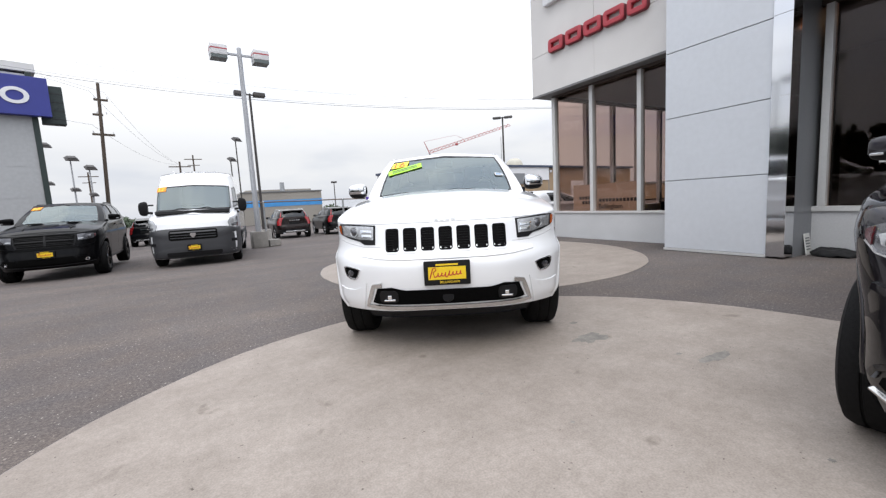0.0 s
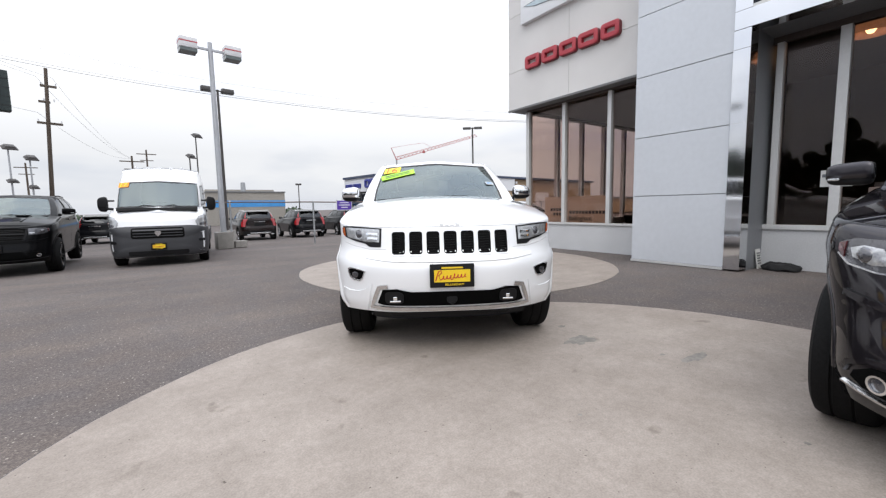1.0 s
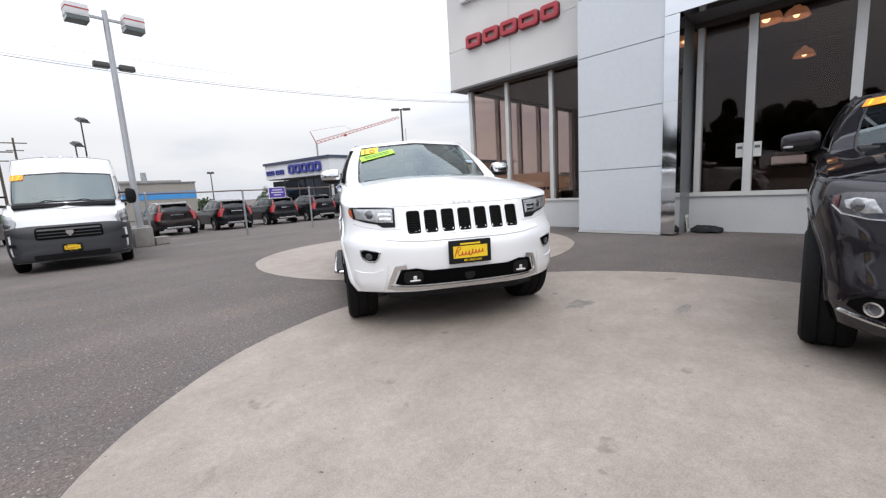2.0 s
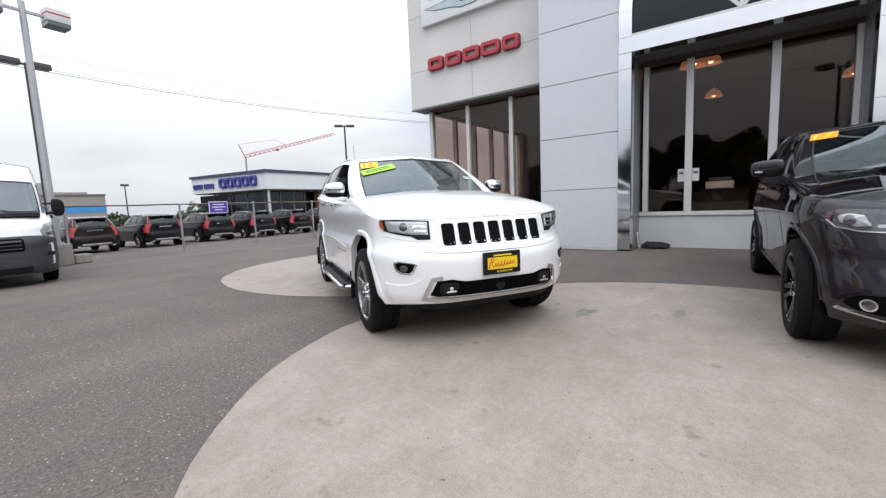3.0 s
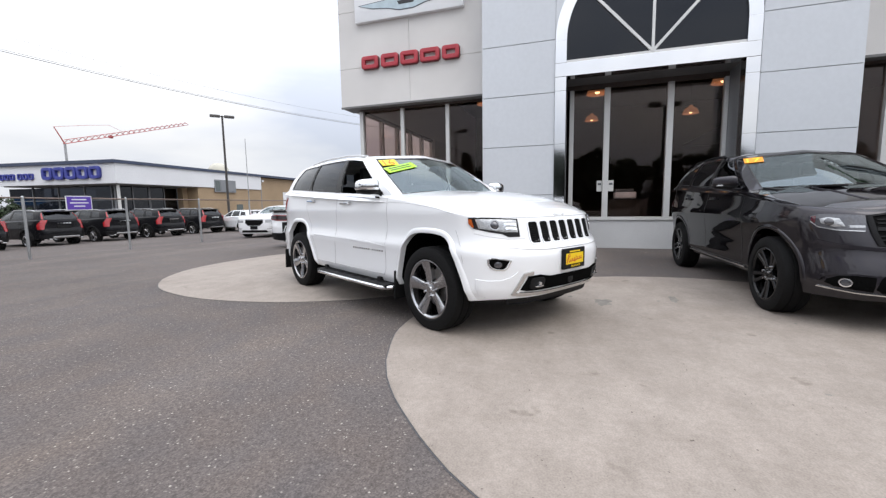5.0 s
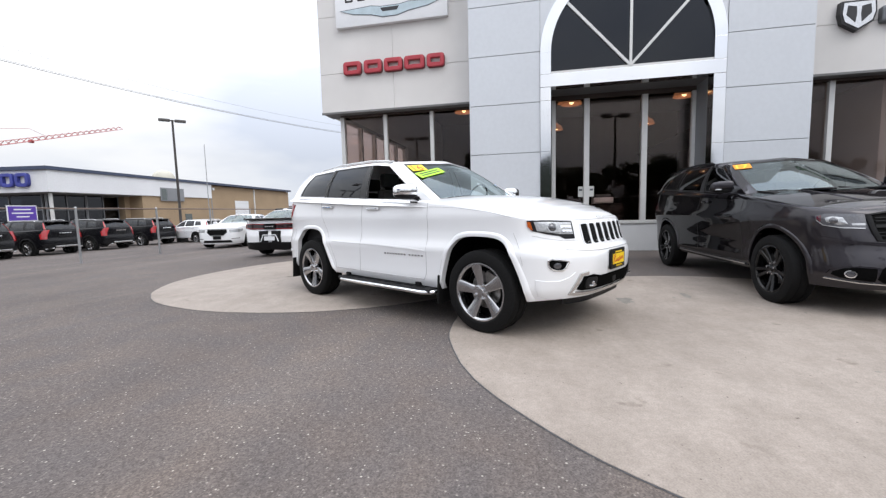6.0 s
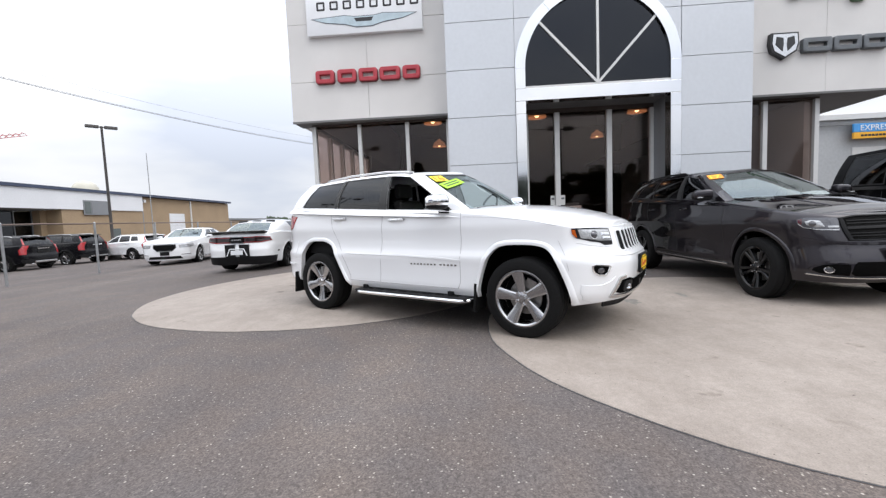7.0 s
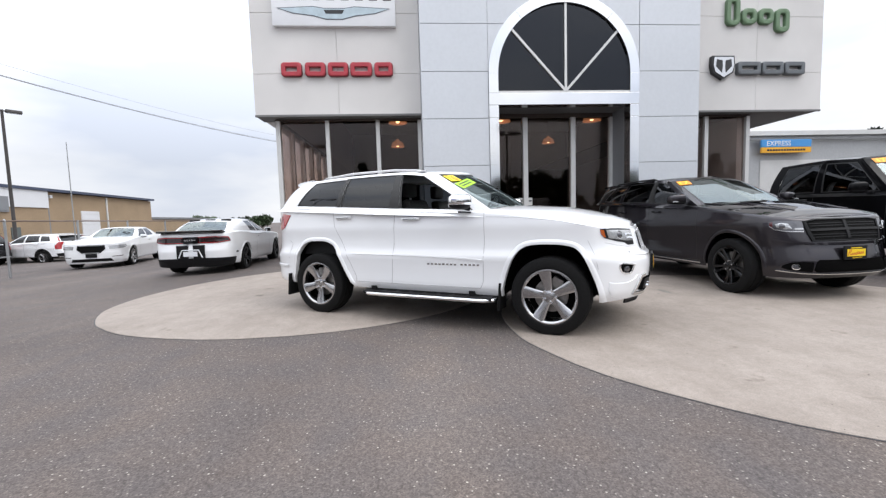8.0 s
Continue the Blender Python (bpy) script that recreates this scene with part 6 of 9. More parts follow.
# ---------------------------------------------------------------- cars behind the fence
def build_suv(name, label, m, paint, group=""):
    wheels = [(0.0, 0.37), (-2.8, 0.37)]
    sh = Shell(
        plan=[(0.90, 0), (0.88, 0.3), (0.82, 0.56), (0.70, 0.78), (0.45, 0.90), (0.1, 0.94), (-0.6, 0.945), (-2.0, 0.945), (-2.8, 0.94), (-3.3, 0.90), (-3.6, 0.80), (-3.76, 0.58), (-3.80, 0.3), (-3.81, 0)],
        top=[(-3.9, 1.22), (-3.3, 1.21), (-2.6, 1.20), (-0.7, 1.12), (0.0, 1.04), (0.5, 0.95), (0.9, 0.88)],
        insets=[[(0.3, 0.06), (0.5, 0.0), (0.9, 0.06)], [(0.3, 0.07), (0.42, 0.02), (0.6, 0.015), (0.85, 0.0), (1.0, 0.02), (1.2, 0.06)], [(0.3, 0.10), (0.45, 0.02), (0.6, 0.0), (0.72, 0.02), (0.85, 0.09), (1.0, 0.11), (1.25, 0.14)]],
        base_z=[(-3.9, 0.40), (-0.5, 0.36), (0.9, 0.32)],
        wheels=wheels, arch=0.43,
        cabin=[(-0.42, 0, 1.14, -1.25, 0, 1.63), (-0.60, 0.70, 1.12, -1.36, 0.58, 1.60), (-0.72, 0.82, 1.13, -1.45, 0.63, 1.585), (-1.72, 0.86, 1.18, -1.76, 0.67, 1.62), (-2.60, 0.85, 1.21, -2.50, 0.66, 1.61),
               (-3.25, 0.79, 1.23, -3.0, 0.62, 1.58), (-3.50, 0.68, 1.22, -3.25, 0.55, 1.565), (-3.60, 0.52, 1.20, -3.32, 0.47, 1.565), (-3.66, 0, 1.19, -3.38, 0, 1.59)],
        crown=[(-3.9, 0.0), (-0.7, 0.05), (0.0, 0.08), (0.5, 0.05), (0.9, 0.0)])
    wins = [(-0.96, 0.96, 0.03, 0.93, GLASS_WS, "windscreen"), (2.06, 2.93, 0.03, 0.88, GLASS_TINT, "door_window"), (3.05, 3.95, 0.03, 0.88, GLASS_TINT, "door_window"),
            (4.08, 4.85, 0.08, 0.82, GLASS_TINT, "quarter_window"), (6.7, 8.0, 0.08, 0.9, GLASS_TINT, "rear_window")]
    car = base_vehicle(name, label, "car", m, sh, paint, 0.94, wins, 0.04, -0.8, tub=(1.16, -0.65, -3.3, 0.76), group=group, seats=True, step=0.08)
    f, L = sh.at, sh.length
    for sg in (1, -1):
        q = lambda pts: [(sg * (L - a), b) for a, b in pts]
        part("tail_lamp", patch(f, q([(0.60, 1.20), (0.86, 1.20), (1.02, 1.0), (0.98, 0.80), (0.74, 0.80), (0.72, 0.98)]), 0.014, 0.02, step=0.05), RED_LENS, car, "tall red tail lamp", 40)
        up = part("upper_tail_lamp", patch(sh.cab_at, [(sg * a, b) for a, b in ((6.0, 0.05), (6.45, 0.05), (6.45, 0.8), (6.1, 0.85))], 0.012, 0.01, step=0.1), RED_LENS, car, "", 50)
        s = lambda x, z: sh.at(sg * sh.s_of_x(x), z)
        for wx, wz in wheels:
            part("wheel_arch_lip", flare(sh, wx, wz, sg, -6, 186, 0.05, 0.015), PLASTIC, car, "", 40)
            add_wheel(car, wx, sg * 0.81, 0.365, "suv", 0.365, 0.235, 0.235, "twin", ALLOY, ALLOY)
        for pts in ([(-0.65, 1.09), (-0.62, 0.45)], [(-1.74, 1.14), (-1.76, 0.45)], [(-2.62, 1.16), (-2.45, 0.8), (-2.35, 0.45)]):
            seam(car, s, pts, TRIM_BLACK, 0.009)
        for x in (-1.5, -2.45):
            p = s(x, 1.06)
            part("door_handle", box_bm(x - 0.11, x + 0.11, p.y + sg * 0.02 - 0.012, p.y + sg * 0.02 + 0.012, 1.045, 1.078, bevel=0.01), paint, car)
        mirror_unit(car, -0.85, 0.98, 1.18, paint, PLASTIC, sg, 0.2, 0.14, 0.12)
        bm = sweep(bmesh.new(), [(-1.5, sg * 0.61, 1.59), (-1.6, sg * 0.62, 1.64), (-2.8, sg * 0.61, 1.635), (-2.95, sg * 0.6, 1.58)], 0.015, 8)
        part("roof_rail", bm, SATIN, car, "", 60)
        part("exhaust_tip", box_bm(-3.80, -3.68, sg * 0.58 - 0.06, sg * 0.58 + 0.06, 0.36, 0.41, bevel=0.015), CHROME, car)
    part("rear_bumper", patch(f, [(L - 0.95, 0.56), (L - 0.4, 0.60), (L, 0.60), (L, 0.40), (L - 0.4, 0.40), (L - 0.9, 0.40)], 0.012, 0.02, step=0.06), PLASTIC, car, "", 40)
    part("rear_bumper", patch(f, [(-L + 0.95, 0.56), (-L + 0.4, 0.60), (-L + 1e-4, 0.60), (-L + 1e-4, 0.40), (-L + 0.4, 0.40), (-L + 0.9, 0.40)], 0.012, 0.02, step=0.06), PLASTIC, car, "", 40)
    part("skid_plate", box_bm(-3.83, -3.76, -0.5, 0.5, 0.42, 0.50, bevel=0.015), SATIN, car, "silver lower bumper plate")
    bm = bmesh.new()
    for k in range(5):
        box(bm, -3.735, -3.70, -0.26 + k * 0.11, -0.18 + k * 0.11, 1.03, 1.08)
    part("tailgate_badge", bm, CHROME, car, "chrome bars on the tailgate")
    part("rear_plate", box_bm(-3.735, -3.70, -0.26, 0.26, 0.84, 0.96, bevel=0.008), PLATE_WHITE if paint is WHITE else PLASTIC, car)
    bm = bmesh.new()
    prism(bm, [(-3.20, 1.60), (-3.52, 1.575), (-3.53, 1.555), (-3.3, 1.545)], "y", -0.52, 0.52)
    part("roof_spoiler", bm, paint, car, "", 30)
    return car


def build_saloon(name, label, m, paint, style):
    """Low cars: a coupe seen from behind and a saloon seen from the front."""
    coupe = style == "coupe"
    wb = 2.95 if coupe else 3.05
    wheels = [(0.0, 0.36), (-wb, 0.36)]
    e = -wb - 1.12
    sh = Shell(
        plan=[(0.93, 0), (0.925, 0.35), (0.88, 0.64), (0.74, 0.84), (0.45, 0.92), (0.1, 0.945), (-1.0, 0.94), (-2.0, 0.945), (-wb, 0.955), (-wb - 0.5, 0.93), (e + 0.2, 0.86), (e + 0.04, 0.62), (e + 0.01, 0.3), (e, 0)],
        top=[(e, 1.06), (-wb - 0.4, 1.09), (-wb, 1.08), (-2.0, 1.02), (-0.8, 1.0), (0.0, 0.95), (0.5, 0.90), (0.93, 0.84)] if coupe else
            [(e, 1.06), (-wb - 0.4, 1.10), (-wb, 1.09), (-2.0, 1.07), (-0.8, 1.05), (0.0, 1.0), (0.5, 0.95), (0.93, 0.90)],
        insets=[[(0.2, 0.06), (0.35, 0.0), (0.55, 0.0), (0.9, 0.04)], [(0.2, 0.08), (0.3, 0.03), (0.5, 0.02), (0.75, 0.0), (0.9, 0.02), (1.1, 0.06)], [(0.2, 0.10), (0.4, 0.02), (0.62, 0.0), (0.8, 0.04), (1.1, 0.06)]],
        base_z=[(e, 0.34), (-wb - 0.6, 0.26), (-0.5, 0.22), (0.93, 0.2)],
        wheels=wheels, arch=0.41,
        cabin=[(-0.55, 0, 1.02, -1.45, 0, 1.42), (-0.72, 0.68, 1.0, -1.56, 0.54, 1.39), (-0.85, 0.82, 1.01, -1.66, 0.58, 1.38), (-1.75, 0.86, 1.03, -1.95, 0.61, 1.40), (-2.55, 0.85, 1.07, -2.45, 0.60, 1.39),
               (-3.05, 0.80, 1.09, -2.75, 0.56, 1.36), (-3.35, 0.68, 1.10, -2.90, 0.50, 1.345), (-3.45, 0.5, 1.10, -2.96, 0.42, 1.345), (-3.5, 0, 1.10, -3.0, 0, 1.37)],
        crown=[(e, 0.02), (-wb, 0.04), (-0.8, 0.05), (0.0, 0.07), (0.5, 0.05), (0.93, 0.0)])
    wins = [(-0.96, 0.96, 0.03, 0.93, GLASS_WS, "windscreen"), (2.06, 2.93, 0.03, 0.88, GLASS_TINT, "door_window"), (3.05, 3.95 if not coupe else 3.7, 0.04, 0.84, GLASS_TINT, "door_window"), (6.7, 8.0, 0.05, 0.92, GLASS_WS, "rear_window")]
    car = base_vehicle(name, label, "car", m, sh, paint, 0.94, wins, 0.035, -0.9, boot_from=-wb - 0.25, tub=(1.04, -0.7, -3.2, 0.72), seats=True, step=0.07)
    f, L = sh.at, sh.length
    for sg in (1, -1):
        s = lambda x, z: sh.at(sg * sh.s_of_x(x), z)
        q = lambda pts: [(sg * a, b) for a, b in pts]
        for wx, wz in wheels:
            part("wheel_arch_lip", flare(sh, wx, wz, sg, -6, 186, 0.04, 0.012), paint, car, "", 40)
            add_wheel(car, wx, sg * 0.81, 0.355, style, 0.355, 0.26, 0.25, "twin", BLACKALLOY if coupe else ALLOY, BLACKALLOY if coupe else ALLOY)
        for pts in ([(-0.75, 0.98), (-0.72, 0.3)], [(-2.0, 1.0), (-2.05, 0.3)]):
            seam(car, s, pts, SEAM, 0.008)
        p = s(-1.75, 0.9)
        part("door_handle", box_bm(-1.86, -1.64, p.y + sg * 0.018 - 0.01, p.y + sg * 0.018 + 0.01, 0.885, 0.915, bevel=0.008), paint if coupe else CHROME, car)
        mirror_unit(car, -0.98, 0.98, 1.06, paint, PLASTIC, sg, 0.2, 0.13, 0.12)
        if coupe:
            part("tail_lamp", patch(f, [(sg * (L - a), b) for a, b in ((0.14, 0.97), (0.55, 0.98), (0.90, 0.96), (0.95, 0.85), (0.62, 0.81), (0.14, 0.81))], 0.014, 0.02, step=0.05), SMOKEDRED, car, "smoked tail lamp with a red outline", 40)
            part("lamp_outline", strip_line(f, [(sg * (L - a), b) for a, b in ((0.16, 0.955), (0.55, 0.965), (0.88, 0.945), (0.92, 0.86), (0.62, 0.825), (0.16, 0.825))], 0.018, 0.018), RED_LENS, car, "red lamp outline")
            part("side_marker", patch(s, rrect(-wb - 0.62, 0.56, 0.11, 0.04, 0.01), 0.006, 0.01), PLASTIC, car)
        else:
            head = part("headlight", patch(f, q([(0.50, 0.80), (0.80, 0.82), (1.10, 0.83), (1.14, 0.75), (0.9, 0.70), (0.52, 0.69)]), 0.010, 0.02, step=0.04), LAMPCLEAR, car, "clear headlight", 30)
            part("fog_trim", strip_line(f, q([(0.58, 0.42), (0.92, 0.44)]), 0.03, 0.012), CHROME, car)
            sr = sh.s_of_x(-wb - 0.7)
            part("tail_lamp", patch(f, q([(sr + 0.1, 1.0), (sr + 0.5, 1.0), (sr + 0.5, 0.75), (sr + 0.15, 0.75)]), 0.012, 0.02, step=0.05), RED_LENS, car)
            part("sill_strip", strip_line(s, [(-0.5, 0.27), (-2.5, 0.27)], 0.03, 0.012), CHROME, car)
    if coupe:
        part("tail_panel", box_bm(e - 0.005, e + 0.12, -0.17, 0.17, 0.81, 0.975, bevel=0.01), BLACKALLOY, car, "black badge panel between the tail lamps")
        bm = bmesh.new()
        for k in range(5):
            box(bm, e - 0.012, e - 0.002, -0.13 + k * 0.055, -0.09 + k * 0.055, 0.88, 0.91)
        part("tailgate_badge", bm, SATIN, car)
        bm = bmesh.new()
        prism(bm, [(e + 0.24, 1.09), (e + 0.0, 1.135), (e - 0.035, 1.12), (e - 0.01, 1.085), (e + 0.2, 1.06)], "y", -0.74, 0.74)
        part("boot_spoiler", bm, BLACKALLOY, car, "black boot spoiler", 30)
        for y in (-0.19, 0.19):
            part("rear_stripe", box_bm(e - 0.018, e + 0.03, y - 0.13, y + 0.13, 0.44, 0.77), PLASTIC, car, "matt black stripe")
            part("boot_stripe", box_bm(e + 0.25, e + 0.7, y - 0.13, y + 0.13, 1.108, 1.125), PLASTIC, car)
        part("rear_valance", patch(f, [(L - 1.15, 0.44), (L - 0.4, 0.45), (L, 0.45), (L, 0.24), (L - 0.4, 0.22), (L - 1.1, 0.27)], 0.02, 0.02, step=0.07), PLASTIC, car, "black rear valance", 40)
        part("rear_valance", patch(f, [(-L + 1.15, 0.44), (-L + 0.4, 0.45), (-L + 1e-4, 0.45), (-L + 1e-4, 0.24), (-L + 0.4, 0.22), (-L + 1.1, 0.27)], 0.02, 0.02, step=0.07), PLASTIC, car, "", 40)
        bm = bmesh.new()
        for a, b in (((-0.27, 0.47), (-0.19, 0.655)), ((-0.19, 0.655), (0.19, 0.655)), ((0.19, 0.655), (0.27, 0.47))):
            tube(bm, (e - 0.03, *a), (e - 0.03, *b), 0.014, 0.014, 8)
        pl = part("plate_surround", bm, PLATE_WHITE, car, "bright frame round the plate", 60)
        part("rear_plate", box_bm(e - 0.036, e - 0.028, -0.16, 0.16, 0.50, 0.62), PLATE_WHITE, pl)
    else:
        g = part("grille", patch(f, [(-0.36, 0.80), (0.36, 0.80), (0.38, 0.70), (0.24, 0.58), (-0.24, 0.58), (-0.38, 0.70)], 0.012, 0.02, step=0.05), MESH, car, "black grille", 40)
        part("grille_surround", patch(f, [(-0.39, 0.825), (0.39, 0.825), (0.41, 0.69), (0.26, 0.555), (-0.26, 0.555), (-0.41, 0.69)], 0.02, 0.02, hole=0.9, step=0.05), BLACKALLOY, g)
        part("lower_intake", patch(f, [(-0.55, 0.36), (0.55, 0.36), (0.62, 0.26), (-0.62, 0.26)], 0.008, 0.02, step=0.06), PLASTIC, car, "", 40)
        part("front_plate", box_bm(0.93, 0.955, -0.16, 0.16, 0.40, 0.54), PLASTIC, car)
    return car


# ---------------------------------------------------------------- ground
def structure(name, bm, mat, label, parent=None, smooth=None):
    ob = part(name, bm, mat, parent, "", smooth)
    return tagged(ob, label, "", "", "structure")


bm = bmesh.new()
ys = [-900, -60, -20, 0, 8, 9, 10, 11, 12, 13, 15, 18, 22, 26, 30, 34, 40, 60, 120, 900]
xs = [-900, -60, -20, -8, 0, 8, 16, 30, 40, 60, 120, 900]
grid = [[bm.verts.new((x, y, gz(y, x))) for x in xs] for y in ys]
for a, b in zip(grid, grid[1:]):
    for i in range(len(xs) - 1):
        bm.faces.new((a[i], a[i + 1], b[i + 1], b[i]))
structure("ground", bm, ASPHALT, "worn grey asphalt yard with pale stones showing")


def concrete_disc(name, cx, cy, r, label, seed):
    rnd = random.Random(seed)
    n = 120
    k1, k2 = rnd.uniform(0, 6), rnd.uniform(0, 6)
    rad = [r + 0.005 * math.sin(7 * math.tau * i / n + k1) + 0.004 * math.sin(17 * math.tau * i / n + k2) + rnd.uniform(-0.004, 0.004) for i in range(n)]
    bm = bmesh.new()
    rings = []
    for dr, z in ((0.0, -0.03), (0.0, 0.006), (-0.012, 0.011), (-0.6, 0.011), (-1.6, 0.011)):
        rings.append([bm.verts.new((cx + (rad[i] + dr) * math.cos(i * math.tau / n), cy + (rad[i] + dr) * math.sin(i * math.tau / n), z + gz(cy + (rad[i] + dr) * math.sin(i * math.tau / n), cx + (rad[i] + dr) * math.cos(i * math.tau / n)))) for i in range(n)])
    for a, b in zip(rings, rings[1:]):
        for i in range(n):
            bm.faces.new((a[i], a[(i + 1) % n], b[(i + 1) % n], b[i]))
    bm.faces.new(rings[-1])
    ob = structure(name, bm, CONCRETE, label)
    bm = bmesh.new()
    a = [bm.verts.new((cx + (rad[i] - 0.004) * math.cos(i * math.tau / n), cy + (rad[i] - 0.004) * math.sin(i * math.tau / n), 0.003 + gz(cy + rad[i] * math.sin(i * math.tau / n), cx))) for i in range(n)]
    b = [bm.verts.new((cx + (rad[i] + 0.009) * math.cos(i * math.tau / n), cy + (rad[i] + 0.009) * math.sin(i * math.tau / n), 0.003 + gz(cy + rad[i] * math.sin(i * math.tau / n), cx))) for i in range(n)]
    for i in range(n):
        bm.faces.new((a[i], b[i], b[(i + 1) % n], a[(i + 1) % n]))
    part("joint", bm, JOINT, ob)
    return ob


disc_1 = concrete_disc("pavement_1", 1.58, 1.19, 2.90, "round pale concrete parking pad set flush in the asphalt", 3)
concrete_disc("pavement_2", 4.63, 6.72, 3.04, "round pale concrete parking pad under the car's rear wheels", 4)
STAIN = material("old_stain", (0.205, 0.19, 0.17), 0.8, coarse=0.2, cs=9, fine=0.15, fs=50)
rnd = random.Random(11)
for cx, cy, rx, ry in ((2.62, 2.22, 0.20, 0.10), (2.98, 1.45, 0.22, 0.05), (2.83, 1.62, 0.03, 0.02), (1.56, 1.42, 0.018, 0.014), (1.36, 1.95, 0.014, 0.012), (2.2, 0.6, 0.02, 0.015), (0.6, 1.1, 0.016, 0.02), (2.82, 2.58, 0.05, 0.03)):
    pts = []
    for i in range(22):
        k = rnd.uniform(0.55, 1.1)
        a = i * math.tau / 22
        pts.append((cx + rx * k * math.cos(a + 0.4), cy + ry * k * math.sin(a + 0.4)))
    bm = bmesh.new()
    bm.faces.new([bm.verts.new((x, y, 0.0125)) for x, y in pts])
    part("stain", bm, STAIN, disc_1)

# ---------------------------------------------------------------- the dealership
Z_SOFFIT, Z_TOP, Z_BLOCK = 3.86, 7.9, 8.6
X_WIN, X_WING, X_BLOCK = 8.5, 8.15, 7.60
Y_BL, Y_BR = 4.72, -2.42
AY, AR_IN, AR_OUT, A_SPRING = 1.125, 1.69, 1.93, 4.67


def upper_wall(name, y0, y1, label, x_back):
    bm = box_bm(X_WING + 0.02, X_WING + 0.3, y0, y1, Z_SOFFIT, Z_TOP)
    wall = structure(name, bm, STUCCO, label)
    return wall


wall_w = upper_wall("wall_west", Y_BL, 8.87, "grey stucco upper wall above the showroom windows", 14)
wall_e = upper_wall("wall_east", -6.38, Y_BR, "grey stucco upper wall of the other wing", 14)
# stucco fields with narrow joints between them
for wall, ycuts, zcuts in ((wall_w, (Y_BL + 0.003, 6.79, 8.87), (Z_SOFFIT, 4.86, 6.33, Z_TOP)), (wall_e, (-6.38, -4.45, Y_BR - 0.003), (Z_SOFFIT, 4.86, 6.33, Z_TOP))):
    for ya, yb in zip(ycuts, ycuts[1:]):
        for za, zb in zip(zcuts, zcuts[1:]):
            part("stucco_panel", box_bm(X_WING, X_WING + 0.02, ya + 0.004, yb - 0.004, za + (0.0 if za == Z_SOFFIT else 0.005), zb - 0.005, bevel=0.002), STUCCO, wall)
structure("wall_north", box_bm(X_WING + 0.3, 24, 8.57, 8.868, Z_SOFFIT, Z_TOP), STUCCO, "grey stucco side wall")
structure("wall_south", box_bm(X_WING + 0.3, 24, -6.378, -6.08, Z_SOFFIT, Z_TOP), STUCCO, "grey stucco side wall")
structure("wall_back", box_bm(24, 24.3, -6.38, 8.87, 0, Z_TOP), STUCCO, "grey stucco rear wall")
structure("roof", box_bm(X_WING + 0.3, 24, -6.08, 8.57, Z_TOP - 0.4, Z_TOP - 0.2), ROOFGREY, "flat grey roof")
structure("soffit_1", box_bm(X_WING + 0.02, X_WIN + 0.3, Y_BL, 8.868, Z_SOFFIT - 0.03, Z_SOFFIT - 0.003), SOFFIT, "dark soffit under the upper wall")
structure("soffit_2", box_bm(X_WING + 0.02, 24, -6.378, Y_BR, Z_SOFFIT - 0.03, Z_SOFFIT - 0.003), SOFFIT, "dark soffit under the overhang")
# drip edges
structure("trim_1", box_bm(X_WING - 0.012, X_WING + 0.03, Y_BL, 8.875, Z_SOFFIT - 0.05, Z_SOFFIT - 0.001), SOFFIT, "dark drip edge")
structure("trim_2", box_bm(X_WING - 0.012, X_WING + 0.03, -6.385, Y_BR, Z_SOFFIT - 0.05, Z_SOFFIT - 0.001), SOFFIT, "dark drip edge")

# silver block
bm = box_bm(X_BLOCK + 0.03, X_BLOCK + 0.25, 3.06, Y_BL, 0, Z_BLOCK)
block = structure("wall_block", bm, GREYREVEAL, "silver metal-clad entrance block")
part("backing", box_bm(X_BLOCK + 0.03, X_BLOCK + 0.25, Y_BR, -0.82, 0, Z_BLOCK), GREYREVEAL, block)
part("backing", box_bm(X_BLOCK + 0.03, X_BLOCK + 0.25, -0.82, 3.06, 6.98, Z_BLOCK), GREYREVEAL, block)
zrows = (0.05, 1.31, 2.44, 3.59, 4.72, 5.85, 6.98, 8.11, Z_BLOCK)
g = 0.007
for ya, yb, z_from in ((3.055, Y_BL, 0), (Y_BR, -0.815, 0), (-0.815, 3.055, 6.9)):
    for za, zb in zip(zrows, zrows[1:]):
        if za < z_from:
            continue
        part("panel", box_bm(X_BLOCK, X_BLOCK + 0.03, ya + g, yb - g, za + g, zb - g, bevel=0.003), PANEL, block)
# panels either side of the arch
for sg in (1, -1):
    zs = [4.19, 4.72, 5.85, 6.98]
    for za, zb in zip(zs, zs[1:]):
        edge = AY + sg * 1.93
        pts = []
        for k in range(13):
            z = za + g + (zb - za - 2 * g) * k / 12
            dz = z - A_SPRING
            r = AR_OUT if dz <= 0 else (math.sqrt(AR_OUT ** 2 - dz * dz) if dz < AR_OUT else 0.004)
            pts.append((AY + sg * r, z))
        if max(abs(p[0] - edge) for p in pts) < 0.02:
            continue
        outline = pts + [(edge, zb - g), (edge, za + g)]
        bm = bmesh.new()
        prism(bm, outline, "x", X_BLOCK, X_BLOCK + 0.03)
        part("panel", bm, PANEL, block)
for y0, y1 in ((Y_BL - 0.02, Y_BL), (Y_BR, Y_BR + 0.02)):
    part("return_panel", box_bm(X_BLOCK + 0.004, X_WIN + 0.3, y0, y1, 0.02, Z_BLOCK), PANEL, block)
part("base_channel", box_bm(X_BLOCK - 0.015, X_BLOCK + 0.04, 3.06, Y_BL + 0.01, 0.012, 0.05), WHITEMETAL, block)
